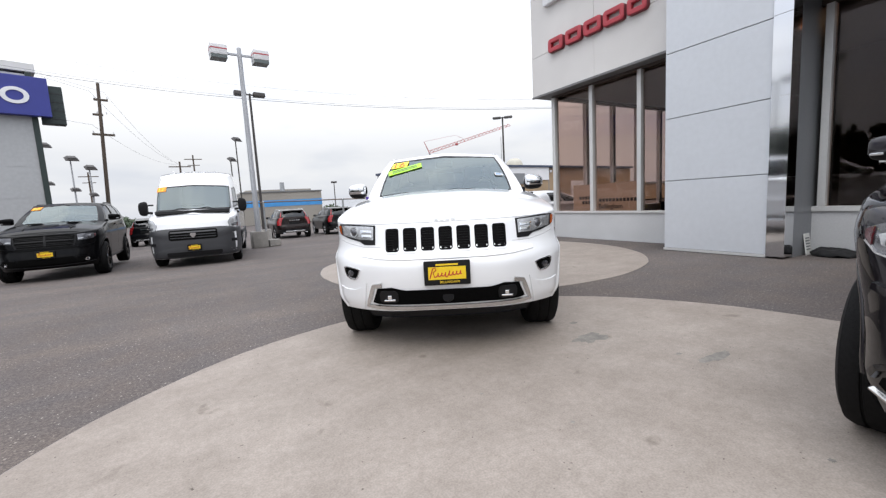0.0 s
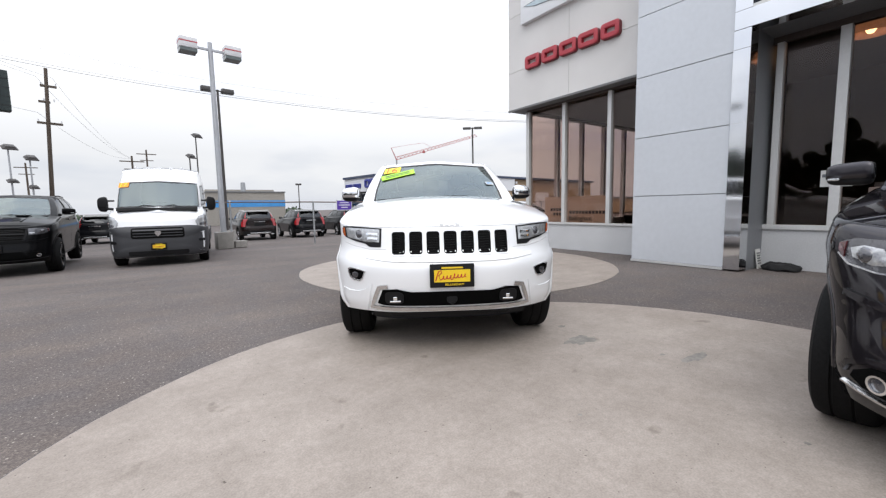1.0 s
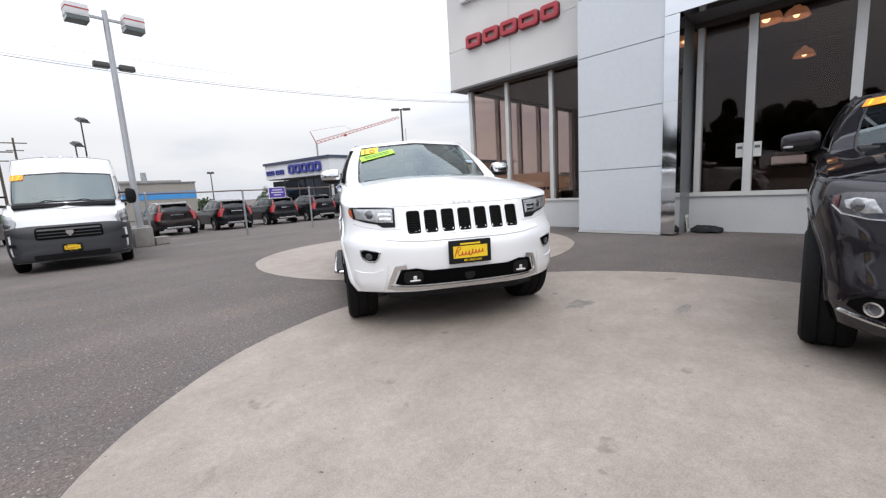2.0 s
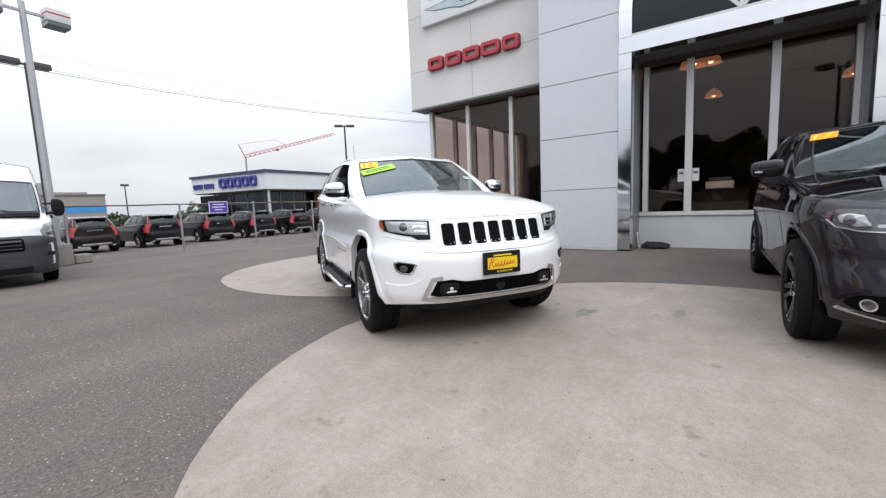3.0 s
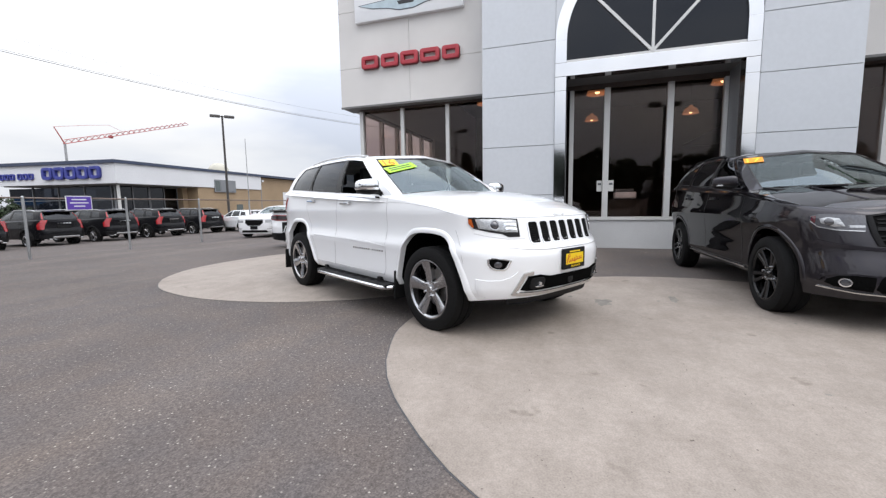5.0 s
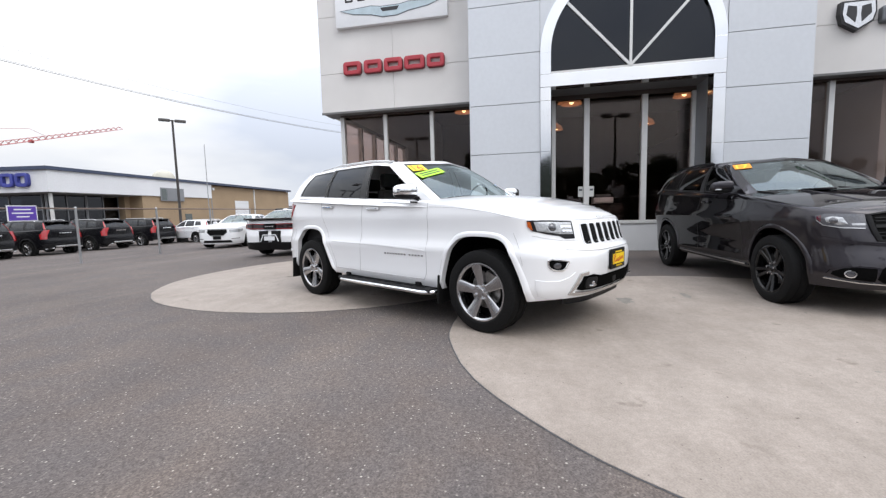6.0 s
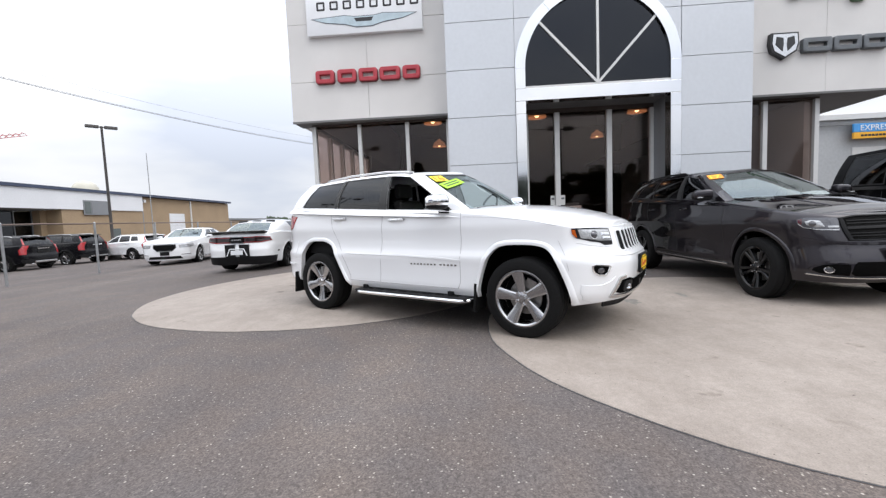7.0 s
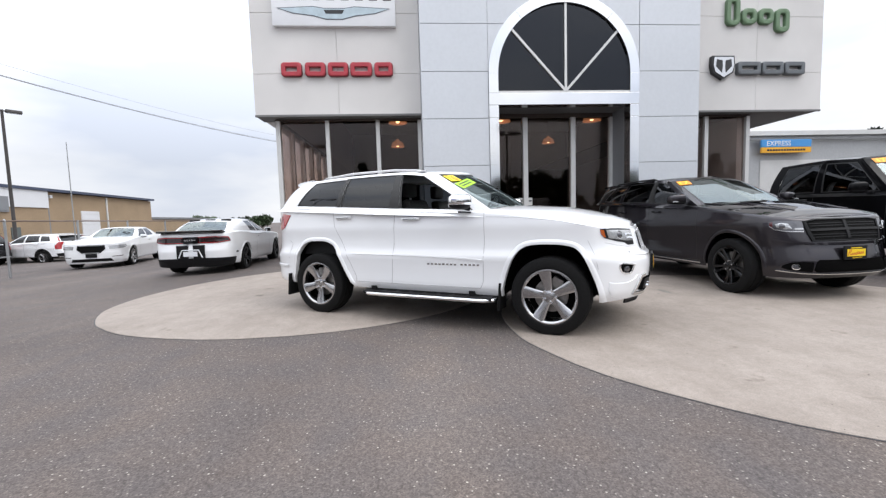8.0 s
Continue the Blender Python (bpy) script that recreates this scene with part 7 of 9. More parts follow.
part("base_channel", box_bm(X_BLOCK - 0.015, X_BLOCK + 0.04, Y_BR - 0.01, -0.82, 0.012, 0.05), WHITEMETAL, block)

# polished arch surround
arch = structure("arch_surround", box_bm(X_BLOCK - 0.03, X_BLOCK + 0.26, AY - AR_OUT, AY + AR_OUT, 3.905, 4.19, bevel=0.004), MIRROR, "polished metal arch surround over the entrance")
legz = (0.03, 1.25, 2.44, 3.6, 3.90)
for sg in (1, -1):
    ya, yb = sorted((AY + sg * AR_IN, AY + sg * AR_OUT))
    for za, zb in zip(legz, legz[1:]):
        part("leg_panel", box_bm(X_BLOCK - 0.03, X_BLOCK + 0.26, ya, yb, za + 0.002, zb - 0.002, bevel=0.003), MIRROR, arch)
    part("leg_panel", box_bm(X_BLOCK - 0.03, X_BLOCK + 0.26, ya, yb, 4.194, A_SPRING, bevel=0.003), MIRROR, arch)
segs = ((0, 50), (50, 90), (90, 130), (130, 180))
for a0, a1 in segs:
    bm = bmesh.new()
    pts = [(AY + AR_OUT * math.cos(radians(a0 + 0.08 + (a1 - a0 - 0.16) * k / 14)), A_SPRING + AR_OUT * math.sin(radians(a0 + 0.08 + (a1 - a0 - 0.16) * k / 14))) for k in range(15)]
    pts += [(AY + AR_IN * math.cos(radians(a0 + 0.08 + (a1 - a0 - 0.16) * k / 14)), A_SPRING + AR_IN * math.sin(radians(a0 + 0.08 + (a1 - a0 - 0.16) * k / 14))) for k in range(14, -1, -1)]
    prism(bm, pts, "x", X_BLOCK - 0.03, X_BLOCK + 0.26)
    part("arch_ring", bm, MIRROR, arch, "", 30)
# fan window
fan = structure("window_arch", box_bm(7.60, 7.66, AY - 1.70, AY + 1.70, 4.19, 4.25), WHITEMETAL, "arched fanlight with dark glass and white bars")
bm = bmesh.new()
pts = [(AY - 1.69, 4.2), (AY + 1.69, 4.2)] + [(AY + 1.69 * math.cos(math.pi * k / 30), A_SPRING + 1.69 * math.sin(math.pi * k / 30)) for k in range(31)]
prism(bm, pts, "x", 7.635, 7.645)
part("pane", bm, GLASS_DARK, fan)
part("bar", box_bm(7.59, 7.66, AY - 0.055, AY + 0.0, 4.25, 6.36), WHITEMETAL, fan)
for sg in (1, -1):
    bm = box_bm(7.592, 7.658, -0.028, 0.028, 0.0, 2.03)
    bmesh.ops.rotate(bm, matrix=Matrix.Rotation(radians(-sg * 42.5), 3, "X"), verts=bm.verts)
    bmesh.ops.translate(bm, vec=(0, AY - 0.028, 4.24), verts=bm.verts)
    part("bar", bm, WHITEMETAL, fan)
# added black sheet in place of the unlit space behind the fanlight
structure("fan_black_backing", box_bm(7.87, 7.92, AY - 1.9, AY + 1.9, 4.1, 6.9), BLACKPLATE, "added black sheet that makes the fanlight glass look dark")
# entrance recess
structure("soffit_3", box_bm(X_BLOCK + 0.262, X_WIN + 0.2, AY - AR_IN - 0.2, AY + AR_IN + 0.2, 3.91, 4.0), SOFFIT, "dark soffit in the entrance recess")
for nm, y0, y1 in (("reveal_1", AY + AR_IN, AY + AR_IN + 0.2), ("reveal_2", AY - AR_IN - 0.2, AY - AR_IN)):
    structure(nm, box_bm(X_BLOCK + 0.262, X_WIN + 0.2, y0, y1, 0.0, 3.91), GREYREVEAL, "grey metal reveal beside the entrance glass")


def glazed_wall(name, y0, y1, posts, z_low, z_sill, z_head, label, head_to):
    """A low wall, sill, posts and panes in the window plane."""
    w = structure(name, box_bm(X_WIN, X_WIN + 0.2, y0, y1, 0.0, z_low), LOWWALL, label)
    part("sill", box_bm(X_WIN - 0.035, X_WIN + 0.16, y0, y1, z_low, z_sill, bevel=0.006), WHITEMETAL, w)
    part("head_rail", box_bm(X_WIN - 0.01, X_WIN + 0.12, y0, y1, z_head, head_to - 0.002, bevel=0.004), HEADRAIL, w)
    for y, wd in posts:
        part("post", box_bm(X_WIN - 0.035, X_WIN + 0.11, y - wd / 2, y + wd / 2, z_sill + 0.002, z_head + 0.002, bevel=0.005), WHITEMETAL, w)
    for (ya, wa), (yb, wb) in zip(posts, posts[1:]):
        a, b = (ya + wa / 2, yb - wb / 2)
        p = part("pane", box_bm(X_WIN + 0.05, X_WIN + 0.058, a, b, z_sill, z_head), GLASS_SHOW, w)
        p.visible_shadow = False
    return w


glazed_wall("window_wall_1", Y_BL, 8.50, ((4.77, 0.09), (5.87, 0.10), (7.18, 0.10), (8.44, 0.11)), 0.66, 0.71, 3.775, "showroom window wall with white posts over a pale low wall", Z_SOFFIT - 0.032)
glazed_wall("window_wall_2", AY - AR_IN, AY + AR_IN, ((-0.52, 0.08), (0.56, 0.13), (1.90, 0.13), (2.70, 0.10)), 0.68, 0.76, 3.80, "entrance window wall with white posts over a pale low wall", 3.908)
glazed_wall("window_wall_3", -4.60, Y_BR, ((-4.54, 0.11), (-3.30, 0.11), (-2.50, 0.1)), 0.66, 0.71, 3.775, "showroom window beside the overhang", Z_SOFFIT - 0.032)
side = structure("wall_side_1", box_bm(X_WIN + 0.2, 14.4, 8.34, 8.50, 0, 0.66), LOWWALL, "glazed side wall of the showroom over a pale low wall")
part("sill", box_bm(X_WIN + 0.12, 14.4, 8.36, 8.53, 0.662, 0.71, bevel=0.006), WHITEMETAL, side)
part("head_rail", box_bm(X_WIN + 0.12, 14.4, 8.38, 8.51, 3.72, 3.81, bevel=0.004), HEADRAIL, side)
for k in range(5):
    part("post", box_bm(9.75 + k * 1.16 - 0.05, 9.75 + k * 1.16 + 0.05, 8.38, 8.52, 0.712, 3.718, bevel=0.005), WHITEMETAL, side)
    p = part("pane", box_bm((X_WIN + 0.12 if k == 0 else 9.80 + (k - 1) * 1.16), 9.70 + k * 1.16, 8.44, 8.448, 0.712, 3.718), GLASS_SHOW, side)
    p.visible_shadow = False
structure("wall_side_3", box_bm(14.4, 24, 8.3, 8.50, 0, Z_SOFFIT - 0.032), LOWWALL, "pale side wall")
structure("wall_side_2", box_bm(X_WIN + 0.2, 24, -4.60, -4.40, 0, Z_SOFFIT - 0.032), LOWWALL, "pale side wall")
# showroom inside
structure("floor", box_bm(X_WIN + 0.21, 23.9, -4.39, 8.29, 0.0, 0.06), INFLOOR_DIM, "polished showroom floor, coloured dark for the dim room")
structure("wall_inner_back", box_bm(21.6, 21.8, -4.39, 8.29, 0.06, 6.0), INTERIOR_DIM, "brown rear wall of the showroom, darkened for the dim room")
structure("ceiling", box_bm(X_WIN + 0.21, 23.9, -4.39, 8.29, 6.0, 6.1), INTERIOR_DIM, "showroom ceiling, coloured dark for the dim room")


def pendant(x, y, z):
    lamp = thing("pendant_lamp", "ribbed amber glass bell pendant lamp, lit", "lamp", pose(x, y, z), "showroom pendant lamps")
    bm = bmesh.new()
    lathe(bm, [(0.05, 0.34), (0.07, 0.31), (0.10, 0.26), (0.19, 0.22), (0.25, 0.15), (0.275, 0.07), (0.31, 0.0), (0.295, 0.0), (0.26, 0.07), (0.235, 0.14), (0.18, 0.205), (0.09, 0.245), (0.05, 0.30)], 24)
    bmesh.ops.rotate(bm, matrix=Matrix.Rotation(radians(90), 3, "X"), verts=bm.verts)
    bmesh.ops.recalc_face_normals(bm, faces=bm.faces)
    part("shade", bm, COPPER, lamp, "", 60)
    part("bulb", lathe_up([(0.0005, 0.18), (0.06, 0.15), (0.08, 0.08), (0.05, 0.02), (0.0005, 0.0)]), BULB, lamp, "", 60)
    part("cord", tube(bmesh.new(), (0, 0, 0.32), (0, 0, 5.98 - z), 0.012), CABLE, lamp)
    return lamp


def lathe_up(prof, n=16):
    bm = bmesh.new()
    lathe(bm, prof, n, closed=False)
    bmesh.ops.rotate(bm, matrix=Matrix.Rotation(radians(90), 3, "X"), verts=bm.verts)
    bmesh.ops.recalc_face_normals(bm, faces=bm.faces)
    return bm


for p in ((17.4, -1.8, 4.65), (18.3, 2.0, 4.8), (14.4, 1.9, 5.1), (11.2, -1.2, 4.3), (11.2, 5.4, 4.3), (16.0, 5.55, 4.35), (10.75, 2.05, 4.2)):
    pendant(*p)
# desks and a printed board inside
for x, y in ((11.5, 1.5), (12.5, -1.5), (12.0, 6.6)):
    d = thing("desk", "reception desk in the showroom, coloured dark for the dim room", "desk", pose(x, y, 0.06), "showroom desks")
    part("top", box_bm(-0.4, 0.4, -0.8, 0.8, 0.72, 0.76, bevel=0.008), INTERIOR_DIM, d)
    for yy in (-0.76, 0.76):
        part("side_panel", box_bm(-0.38, 0.38, yy - 0.02, yy + 0.02, 0.0, 0.72), INTERIOR_DIM, d)
    part("papers", box_bm(-0.2, 0.1, -0.3, 0.1, 0.762, 0.80), PAPER, d)
for y in (1.77, 2.03):
    nt = thing("notice_sheet", "small white notice sheet stuck inside the entrance glass", "notice", pose(8.53, y, 1.38), "entrance notices")
    part("sheet", box_bm(0.0, 0.004, -0.06, 0.06, 0.0, 0.26), PAPER, nt)
    part("print", box_bm(-0.002, 0.0, -0.04, 0.04, 0.15, 0.2), SIGN_GREY, nt)
pr = thing("printer", "white printer standing on a dark cabinet behind the entrance glass", "printer", pose(9.3, 1.38, 0.06))
part("body", box_bm(-0.2, 0.2, -0.25, 0.25, 1.14, 1.30, bevel=0.02), SIGN_WHITE, pr, "", 40)
part("tray", box_bm(-0.28, -0.2, -0.18, 0.18, 1.16, 1.18), PAPER, pr)
part("lid", box_bm(-0.14, 0.18, -0.2, 0.2, 1.302, 1.38, bevel=0.02), SIGN_GREY, pr, "", 40)
cb = thing("cabinet", "low cabinet behind the entrance glass, coloured dark for the dim room", "cabinet", pose(9.3, 1.38, 0.06))
part("carcass", box_bm(-0.28, 0.28, -0.5, 0.5, 0.0, 1.11, bevel=0.01), INTERIOR_DIM, cb)
part("top", box_bm(-0.30, 0.30, -0.52, 0.52, 1.112, 1.138, bevel=0.005), INTERIOR_DIM, cb)
board = thing("banner", "pale cardboard banner leaning inside the showroom window", "banner", pose(8.80, 7.10, 0.06))
part("sheet", box_bm(0.0, 0.03, -0.98, 0.98, 0.0, 1.33), material("cardboard", (0.50, 0.38, 0.29), 0.8, coarse=0.08, cs=3, fine=0.05, fs=40), board)
bm = letters("Bellingham", 0.165, 0.004)
bmesh.ops.rotate(bm, matrix=Matrix.Rotation(radians(-90), 3, "Z"), verts=bm.verts)
bmesh.ops.translate(bm, vec=(-0.006, 0.14, 0.70), verts=bm.verts)
part("lettering", bm, BLACKPLATE, board, "black printed town name")
for z, y0, y1 in ((0.87, -0.95, 0.1), (0.82, 0.4, 0.68), (0.94, 0.2, 0.72)):
    bm = bmesh.new()
    y = y0
    while y < y1:
        box(bm, -0.006, 0.0, y, y + 0.07, z, z + 0.08)
        y += 0.10
    part("print", bm, BLACKPLATE, board)
part("leg", box_bm(0.032, 0.06, -0.9, -0.8, 0.0, 0.9), INTERIOR_DIM, board)
part("leg", box_bm(0.03, 0.06, 0.8, 0.9, 0.0, 0.9), INTERIOR_DIM, board)

# ---- signs on the facade: plain blocks in the brands' colours
red = thing("sign_red_blocks", "row of five raised red blocks mounted on the stucco wall", "sign", pose(X_WING, 6.78, 4.76))
for ya, yb in ((8.15, 7.66), (7.57, 7.08), (7.01, 6.52), (6.46, 5.93), (5.86, 5.41)):
    a, b = yb - 6.78, ya - 6.78
    blk = part("block", ring_block((a + b) / 2, 0.182, b - a, 0.326, 0.07, 0.105, -0.11, -0.022), SIGN_RED, red, "", 40)
    part("block_side", ring_block((a + b) / 2, 0.182, b - a + 0.012, 0.338, 0.075, 0.10, -0.095, 0.0), SIGN_DKRED, blk, "", 40)
grey_sign = thing("sign_grey_blocks", "row of three raised dark grey blocks on the stucco wall", "sign", pose(X_WING, -4.8, 4.78))
for a, b in ((0.30, 0.96), (-0.36, 0.26), (-0.98, -0.40)):
    part("block", ring_block((a + b) / 2, 0.165, b - a, 0.33, 0.05, 0.115, -0.12, 0.0), SIGN_GREY, grey_sign, "", 40)
shield = thing("sign_shield", "silver shield-shaped sign with a dark rim", "sign", pose(X_WING, -3.41, 4.96))
bm = bmesh.new()
prism(bm, [(-0.31, 0.30), (0.31, 0.30), (0.33, 0.05), (0.28, -0.14), (0.0, -0.31), (-0.28, -0.14), (-0.33, 0.05)], "x", -0.12, 0.0)
part("rim", bm, BLACKPLATE, shield)
bm = bmesh.new()
prism(bm, [(-0.27, 0.26), (0.27, 0.26), (0.29, 0.05), (0.24, -0.12), (0.0, -0.265), (-0.24, -0.12), (-0.29, 0.05)], "x", -0.14, -0.12)
part("face", bm, SATIN, shield)
bm = bmesh.new()
for sg in (1, -1):
    prism(bm, [(sg * 0.05, 0.17), (sg * 0.2, 0.2), (sg * 0.22, 0.02), (sg * 0.12, -0.08), (sg * 0.06, -0.14), (sg * 0.04, 0.02)], "x", -0.15, -0.138)
part("emblem", bm, BLACKPLATE, shield)
green = thing("sign_green_blocks", "raised dull green rounded blocks high on the stucco wall", "sign", pose(X_WING, -4.4, 6.0))
for a, b, z0, z1 in ((0.52, 0.9, 0.06, 0.78), (0.04, 0.46, 0.1, 0.5), (-0.44, -0.02, 0.1, 0.5), (-0.9, -0.5, -0.1, 0.5)):
    part("block", ring_block((a + b) / 2, (z0 + z1) / 2, b - a, z1 - z0, 0.13, 0.12, -0.10, 0.0), SIGN_GREEN, green, "", 40)
wing = thing("sign_white_panel", "white sign panel with dark bars and a steel-blue wing emblem", "sign", pose(X_WING, 6.79, 5.97))
part("panel", box_bm(-0.12, 0.0, -1.5, 1.5, 0.0, 1.0, bevel=0.01), SIGN_WHITE, wing, "", 30)
for k in range(8):
    y = 1.21 - k * 0.345
    part("bar", ring_block(y - 0.10, 0.715, 0.22, 0.22, 0.03, 0.048, -0.132, -0.119), BLACKPLATE, wing, "", 40)
bm = bmesh.new()
prism(bm, [(-1.33, 0.40), (-0.5, 0.44), (-0.25, 0.40), (0.25, 0.40), (0.5, 0.44), (1.33, 0.40), (1.0, 0.30), (0.5, 0.24), (0.2, 0.16), (-0.2, 0.16), (-0.5, 0.24), (-1.0, 0.30)], "x", -0.135, -0.12)
part("emblem", bm, SIGN_STEEL, wing)
bm = bmesh.new()
prism(bm, [(-1.38, 0.415), (-0.5, 0.462), (-0.25, 0.42), (0.25, 0.42), (0.5, 0.462), (1.38, 0.415), (1.0, 0.285), (0.5, 0.222), (0.2, 0.14), (-0.2, 0.14), (-0.5, 0.222), (-1.0, 0.285)], "x", -0.128, -0.12)
part("emblem_outline", bm, SIGN_GREY, wing)
bm = bmesh.new()
prism(bm, [(-0.25, 0.37), (0.25, 0.37), (0.2, 0.28), (-0.2, 0.28)], "x", -0.14, -0.134)
part("emblem_centre", bm, BLACKPLATE, wing)
# small things by the entrance
notice = thing("notice_board", "small white notice leaning on the entrance reveal", "notice", pose(8.30, 2.76, 0.0))
bm = box_bm(-0.10, 0.10, -0.006, 0.006, 0.0, 0.34, bevel=0.003)
bmesh.ops.rotate(bm, matrix=Matrix.Rotation(radians(-8), 3, "X"), verts=bm.verts)
part("sheet", bm, PAPER, notice)
bm = bmesh.new()
for k in range(5):
    box(bm, -0.07, 0.06, -0.012, -0.006, 0.08 + k * 0.045, 0.10 + k * 0.045)
bmesh.ops.rotate(bm, matrix=Matrix.Rotation(radians(-8), 3, "X"), verts=bm.verts)
part("print", bm, SIGN_GREY, notice)
rnd = random.Random(5)
bm = bmesh.new()
r = bmesh.ops.create_icosphere(bm, subdivisions=4, radius=1.0)
bmesh.ops.scale(bm, vec=(0.17, 0.27, 0.075), verts=r["verts"])
for v in bm.verts:
    v.co += 0.045 * noise.noise_vector(v.co * 9 + Vector((3, 1, 2))) + 0.015 * noise.noise_vector(v.co * 24)
    v.co.z += 0.045
    v.co.z = max(v.co.z, 0.002)
tagged(part("cloth_heap", bm, CLOTH, None, "", 60), "crumpled black cloth lying at the entrance corner", "cloth").location = (8.27, 2.45, 0.0)


# ---------------------------------------------------------------- service building past the overhang
serv = structure("service_building", box_bm(20.0, 45, -40, -12.0, gz(0), 5.3), CORRUG, "pale metal-clad service building")
part("roof_edge", box_bm(19.8, 45, -40, -11.8, 5.3, 5.55), WHITEMETAL, serv)
bm = bmesh.new()
prism(bm, [(19.9, 5.55), (32, 7.3), (45, 5.55)], "y", -40, -11.9)
part("roof", bm, ROOFGREY, serv)
part("gutter", box_bm(19.72, 19.82, -40, -11.8, 5.0, 5.12), ROOFGREY, serv)
for y in (-17.5, -24.0, -30.5):
    part("roller_door", box_bm(19.95, 20.0, y - 2.2, y + 2.2, 0.0, 3.9), WHITEMETAL, serv)
ex = thing("service_sign", "blue and amber service lane sign above the doors", "sign", pose(19.7, -16.55, 4.28))
part("blue_panel", box_bm(-0.12, 0.0, -1.52, 1.52, 0.32, 0.74, bevel=0.01), SIGN_SKY, ex)
part("amber_panel", box_bm(-0.12, 0.0, -1.52, 1.52, 0.0, 0.31, bevel=0.01), SIGN_AMBER, ex)
bm = letters("EXPRESS", 0.40, 0.008)
bmesh.ops.rotate(bm, matrix=Matrix.Rotation(radians(-90), 3, "Z"), verts=bm.verts)
bmesh.ops.translate(bm, vec=(-0.13, 1.25, 0.39), verts=bm.verts)
part("lettering", bm, SIGN_WHITE, ex, "white word EXPRESS")
bm = bmesh.new()
for k in range(14):
    box(bm, -0.13, -0.12, 1.2 - k * 0.17 - 0.13, 1.2 - k * 0.17, 0.1, 0.2)
part("small_print", bm, BLACKPLATE, ex)
part("bracket", box_bm(0.0, 0.3, -1.2, -1.1, 0.3, 0.4), GALV, ex)
part("bracket", box_bm(0.0, 0.3, 1.1, 1.2, 0.3, 0.4), GALV, ex)


# ---------------------------------------------------------------- neighbour behind the fence
def neighbour():
    m = pose(18.0, 33.0, -0.56, 0, 0, 7.8)
    b = thing("showroom_building", "low tan brick showroom with white fascia and navy roof edge", "building", m)
    H = 5.05
    part("brick_wall", box_bm(7.0, 34.9, 1.2, 1.5, 0, 3.4), TANBRICK, b)
    part("brick_wall", box_bm(16.45, 34.9, 0.3, 1.2, 0, H - 0.25), TANBRICK, b)
    part("end_wall", box_bm(34.6, 34.9, 1.5, 10.3, 0, H - 0.25), TANBRICK, b)
    part("fascia", box_bm(0.0, 16.45, 0.0, 1.2, 3.45, H - 0.2, bevel=0.01), FASCIA, b, "white metal fascia")
    part("fascia", box_bm(-0.0, 0.4, 1.2, 10.4, 3.45, H - 0.2, bevel=0.01), FASCIA, b)
    part("soffit", box_bm(0.2, 7.0, 0.2, 10.2, 3.38, 3.45), SOFFIT, b)
    part("roof_trim", box_bm(-0.15, 35.0, -0.12, 1.0, H - 0.2, H + 0.02), NAVYTRIM, b, "navy roof edge")
    part("roof_trim", box_bm(-0.15, 0.4, 1.0, 10.5, H - 0.2, H + 0.02), NAVYTRIM, b)
    part("roof", box_bm(0.3, 34.9, 0.9, 10.3, H - 0.3, H - 0.15), ROOFGREY, b)
    # glazed front under the canopy
    for x0, x1 in ((1.4, 4.2), (4.3, 7.0)):
        w = part("window", box_bm(x0, x1, 1.8, 1.86, 0.3, 3.3), GLASS_DARK, b)
        for x in (x0, (x0 + x1) / 2, x1):
            part("window_bar", box_bm(x - 0.03, x + 0.03, 1.74, 1.86, 0.0, 3.38), GREYREVEAL, w)
        part("window_bar", box_bm(x0, x1, 1.75, 1.86, 2.32, 2.38), GREYREVEAL, w)
    for k in range(4):
        y0 = 2.0 + k * 2.4
        w = part("window", box_bm(1.36, 1.42, y0, y0 + 2.3, 0.3, 3.3), GLASS_DARK, b)
        part("window_bar", box_bm(1.3, 1.42, y0 - 0.03, y0 + 0.03, 0.0, 3.38), GREYREVEAL, w)
        part("window_bar", box_bm(1.31, 1.42, y0, y0 + 2.3, 2.32, 2.38), GREYREVEAL, w)
    part("inner_wall", box_bm(2.4, 7.0, 4.5, 4.7, 0, 3.38), INTERIOR_DIM, b)
    part("return_wall", box_bm(7.05, 7.3, 1.5, 10.2, 0, 3.38), TANBRICK, b)
    part("canopy_post", box_bm(0.38, 0.52, 0.33, 0.47, 0.0, 3.4), WHITEMETAL, b)
    w = part("roof_window", box_bm(9.4, 12.3, -0.03, 0.02, 3.05, 4.2, bevel=0.01), GREYREVEAL, b, "grey louvred opening in the fascia")
    part("window_pane", box_bm(9.52, 10.1, -0.045, -0.028, 3.15, 4.1), LAMPGLASS, w)
    part("window_pane", box_bm(10.2, 12.15, -0.045, -0.028, 3.15, 4.1), GREYREVEAL, w)
    part("brick_infill", box_bm(7.5, 16.45, 0.1, 1.2, 0, 3.44), TANBRICK, b)
    part("side_door", box_bm(21.0, 23.8, 0.24, 0.3, 0.0, 3.3), FASCIA, b, "white roller door")
    for k in range(6):
        part("door_rib", box_bm(21.05, 23.75, 0.225, 0.24, 0.5 + k * 0.5, 0.53 + k * 0.5), WHITEMETAL, b)
    part("small_window", box_bm(12.4, 13.3, 0.06, 0.1, 1.0, 1.9), LAMPGLASS, b)
    part("downpipe", box_bm(25.1, 25.3, 0.2, 0.3, 0.0, H - 0.3), WHITEMETAL, b)
    part("downpipe", box_bm(16.46, 16.6, 0.1, 0.3, 0.0, H - 0.3), GREYREVEAL, b)
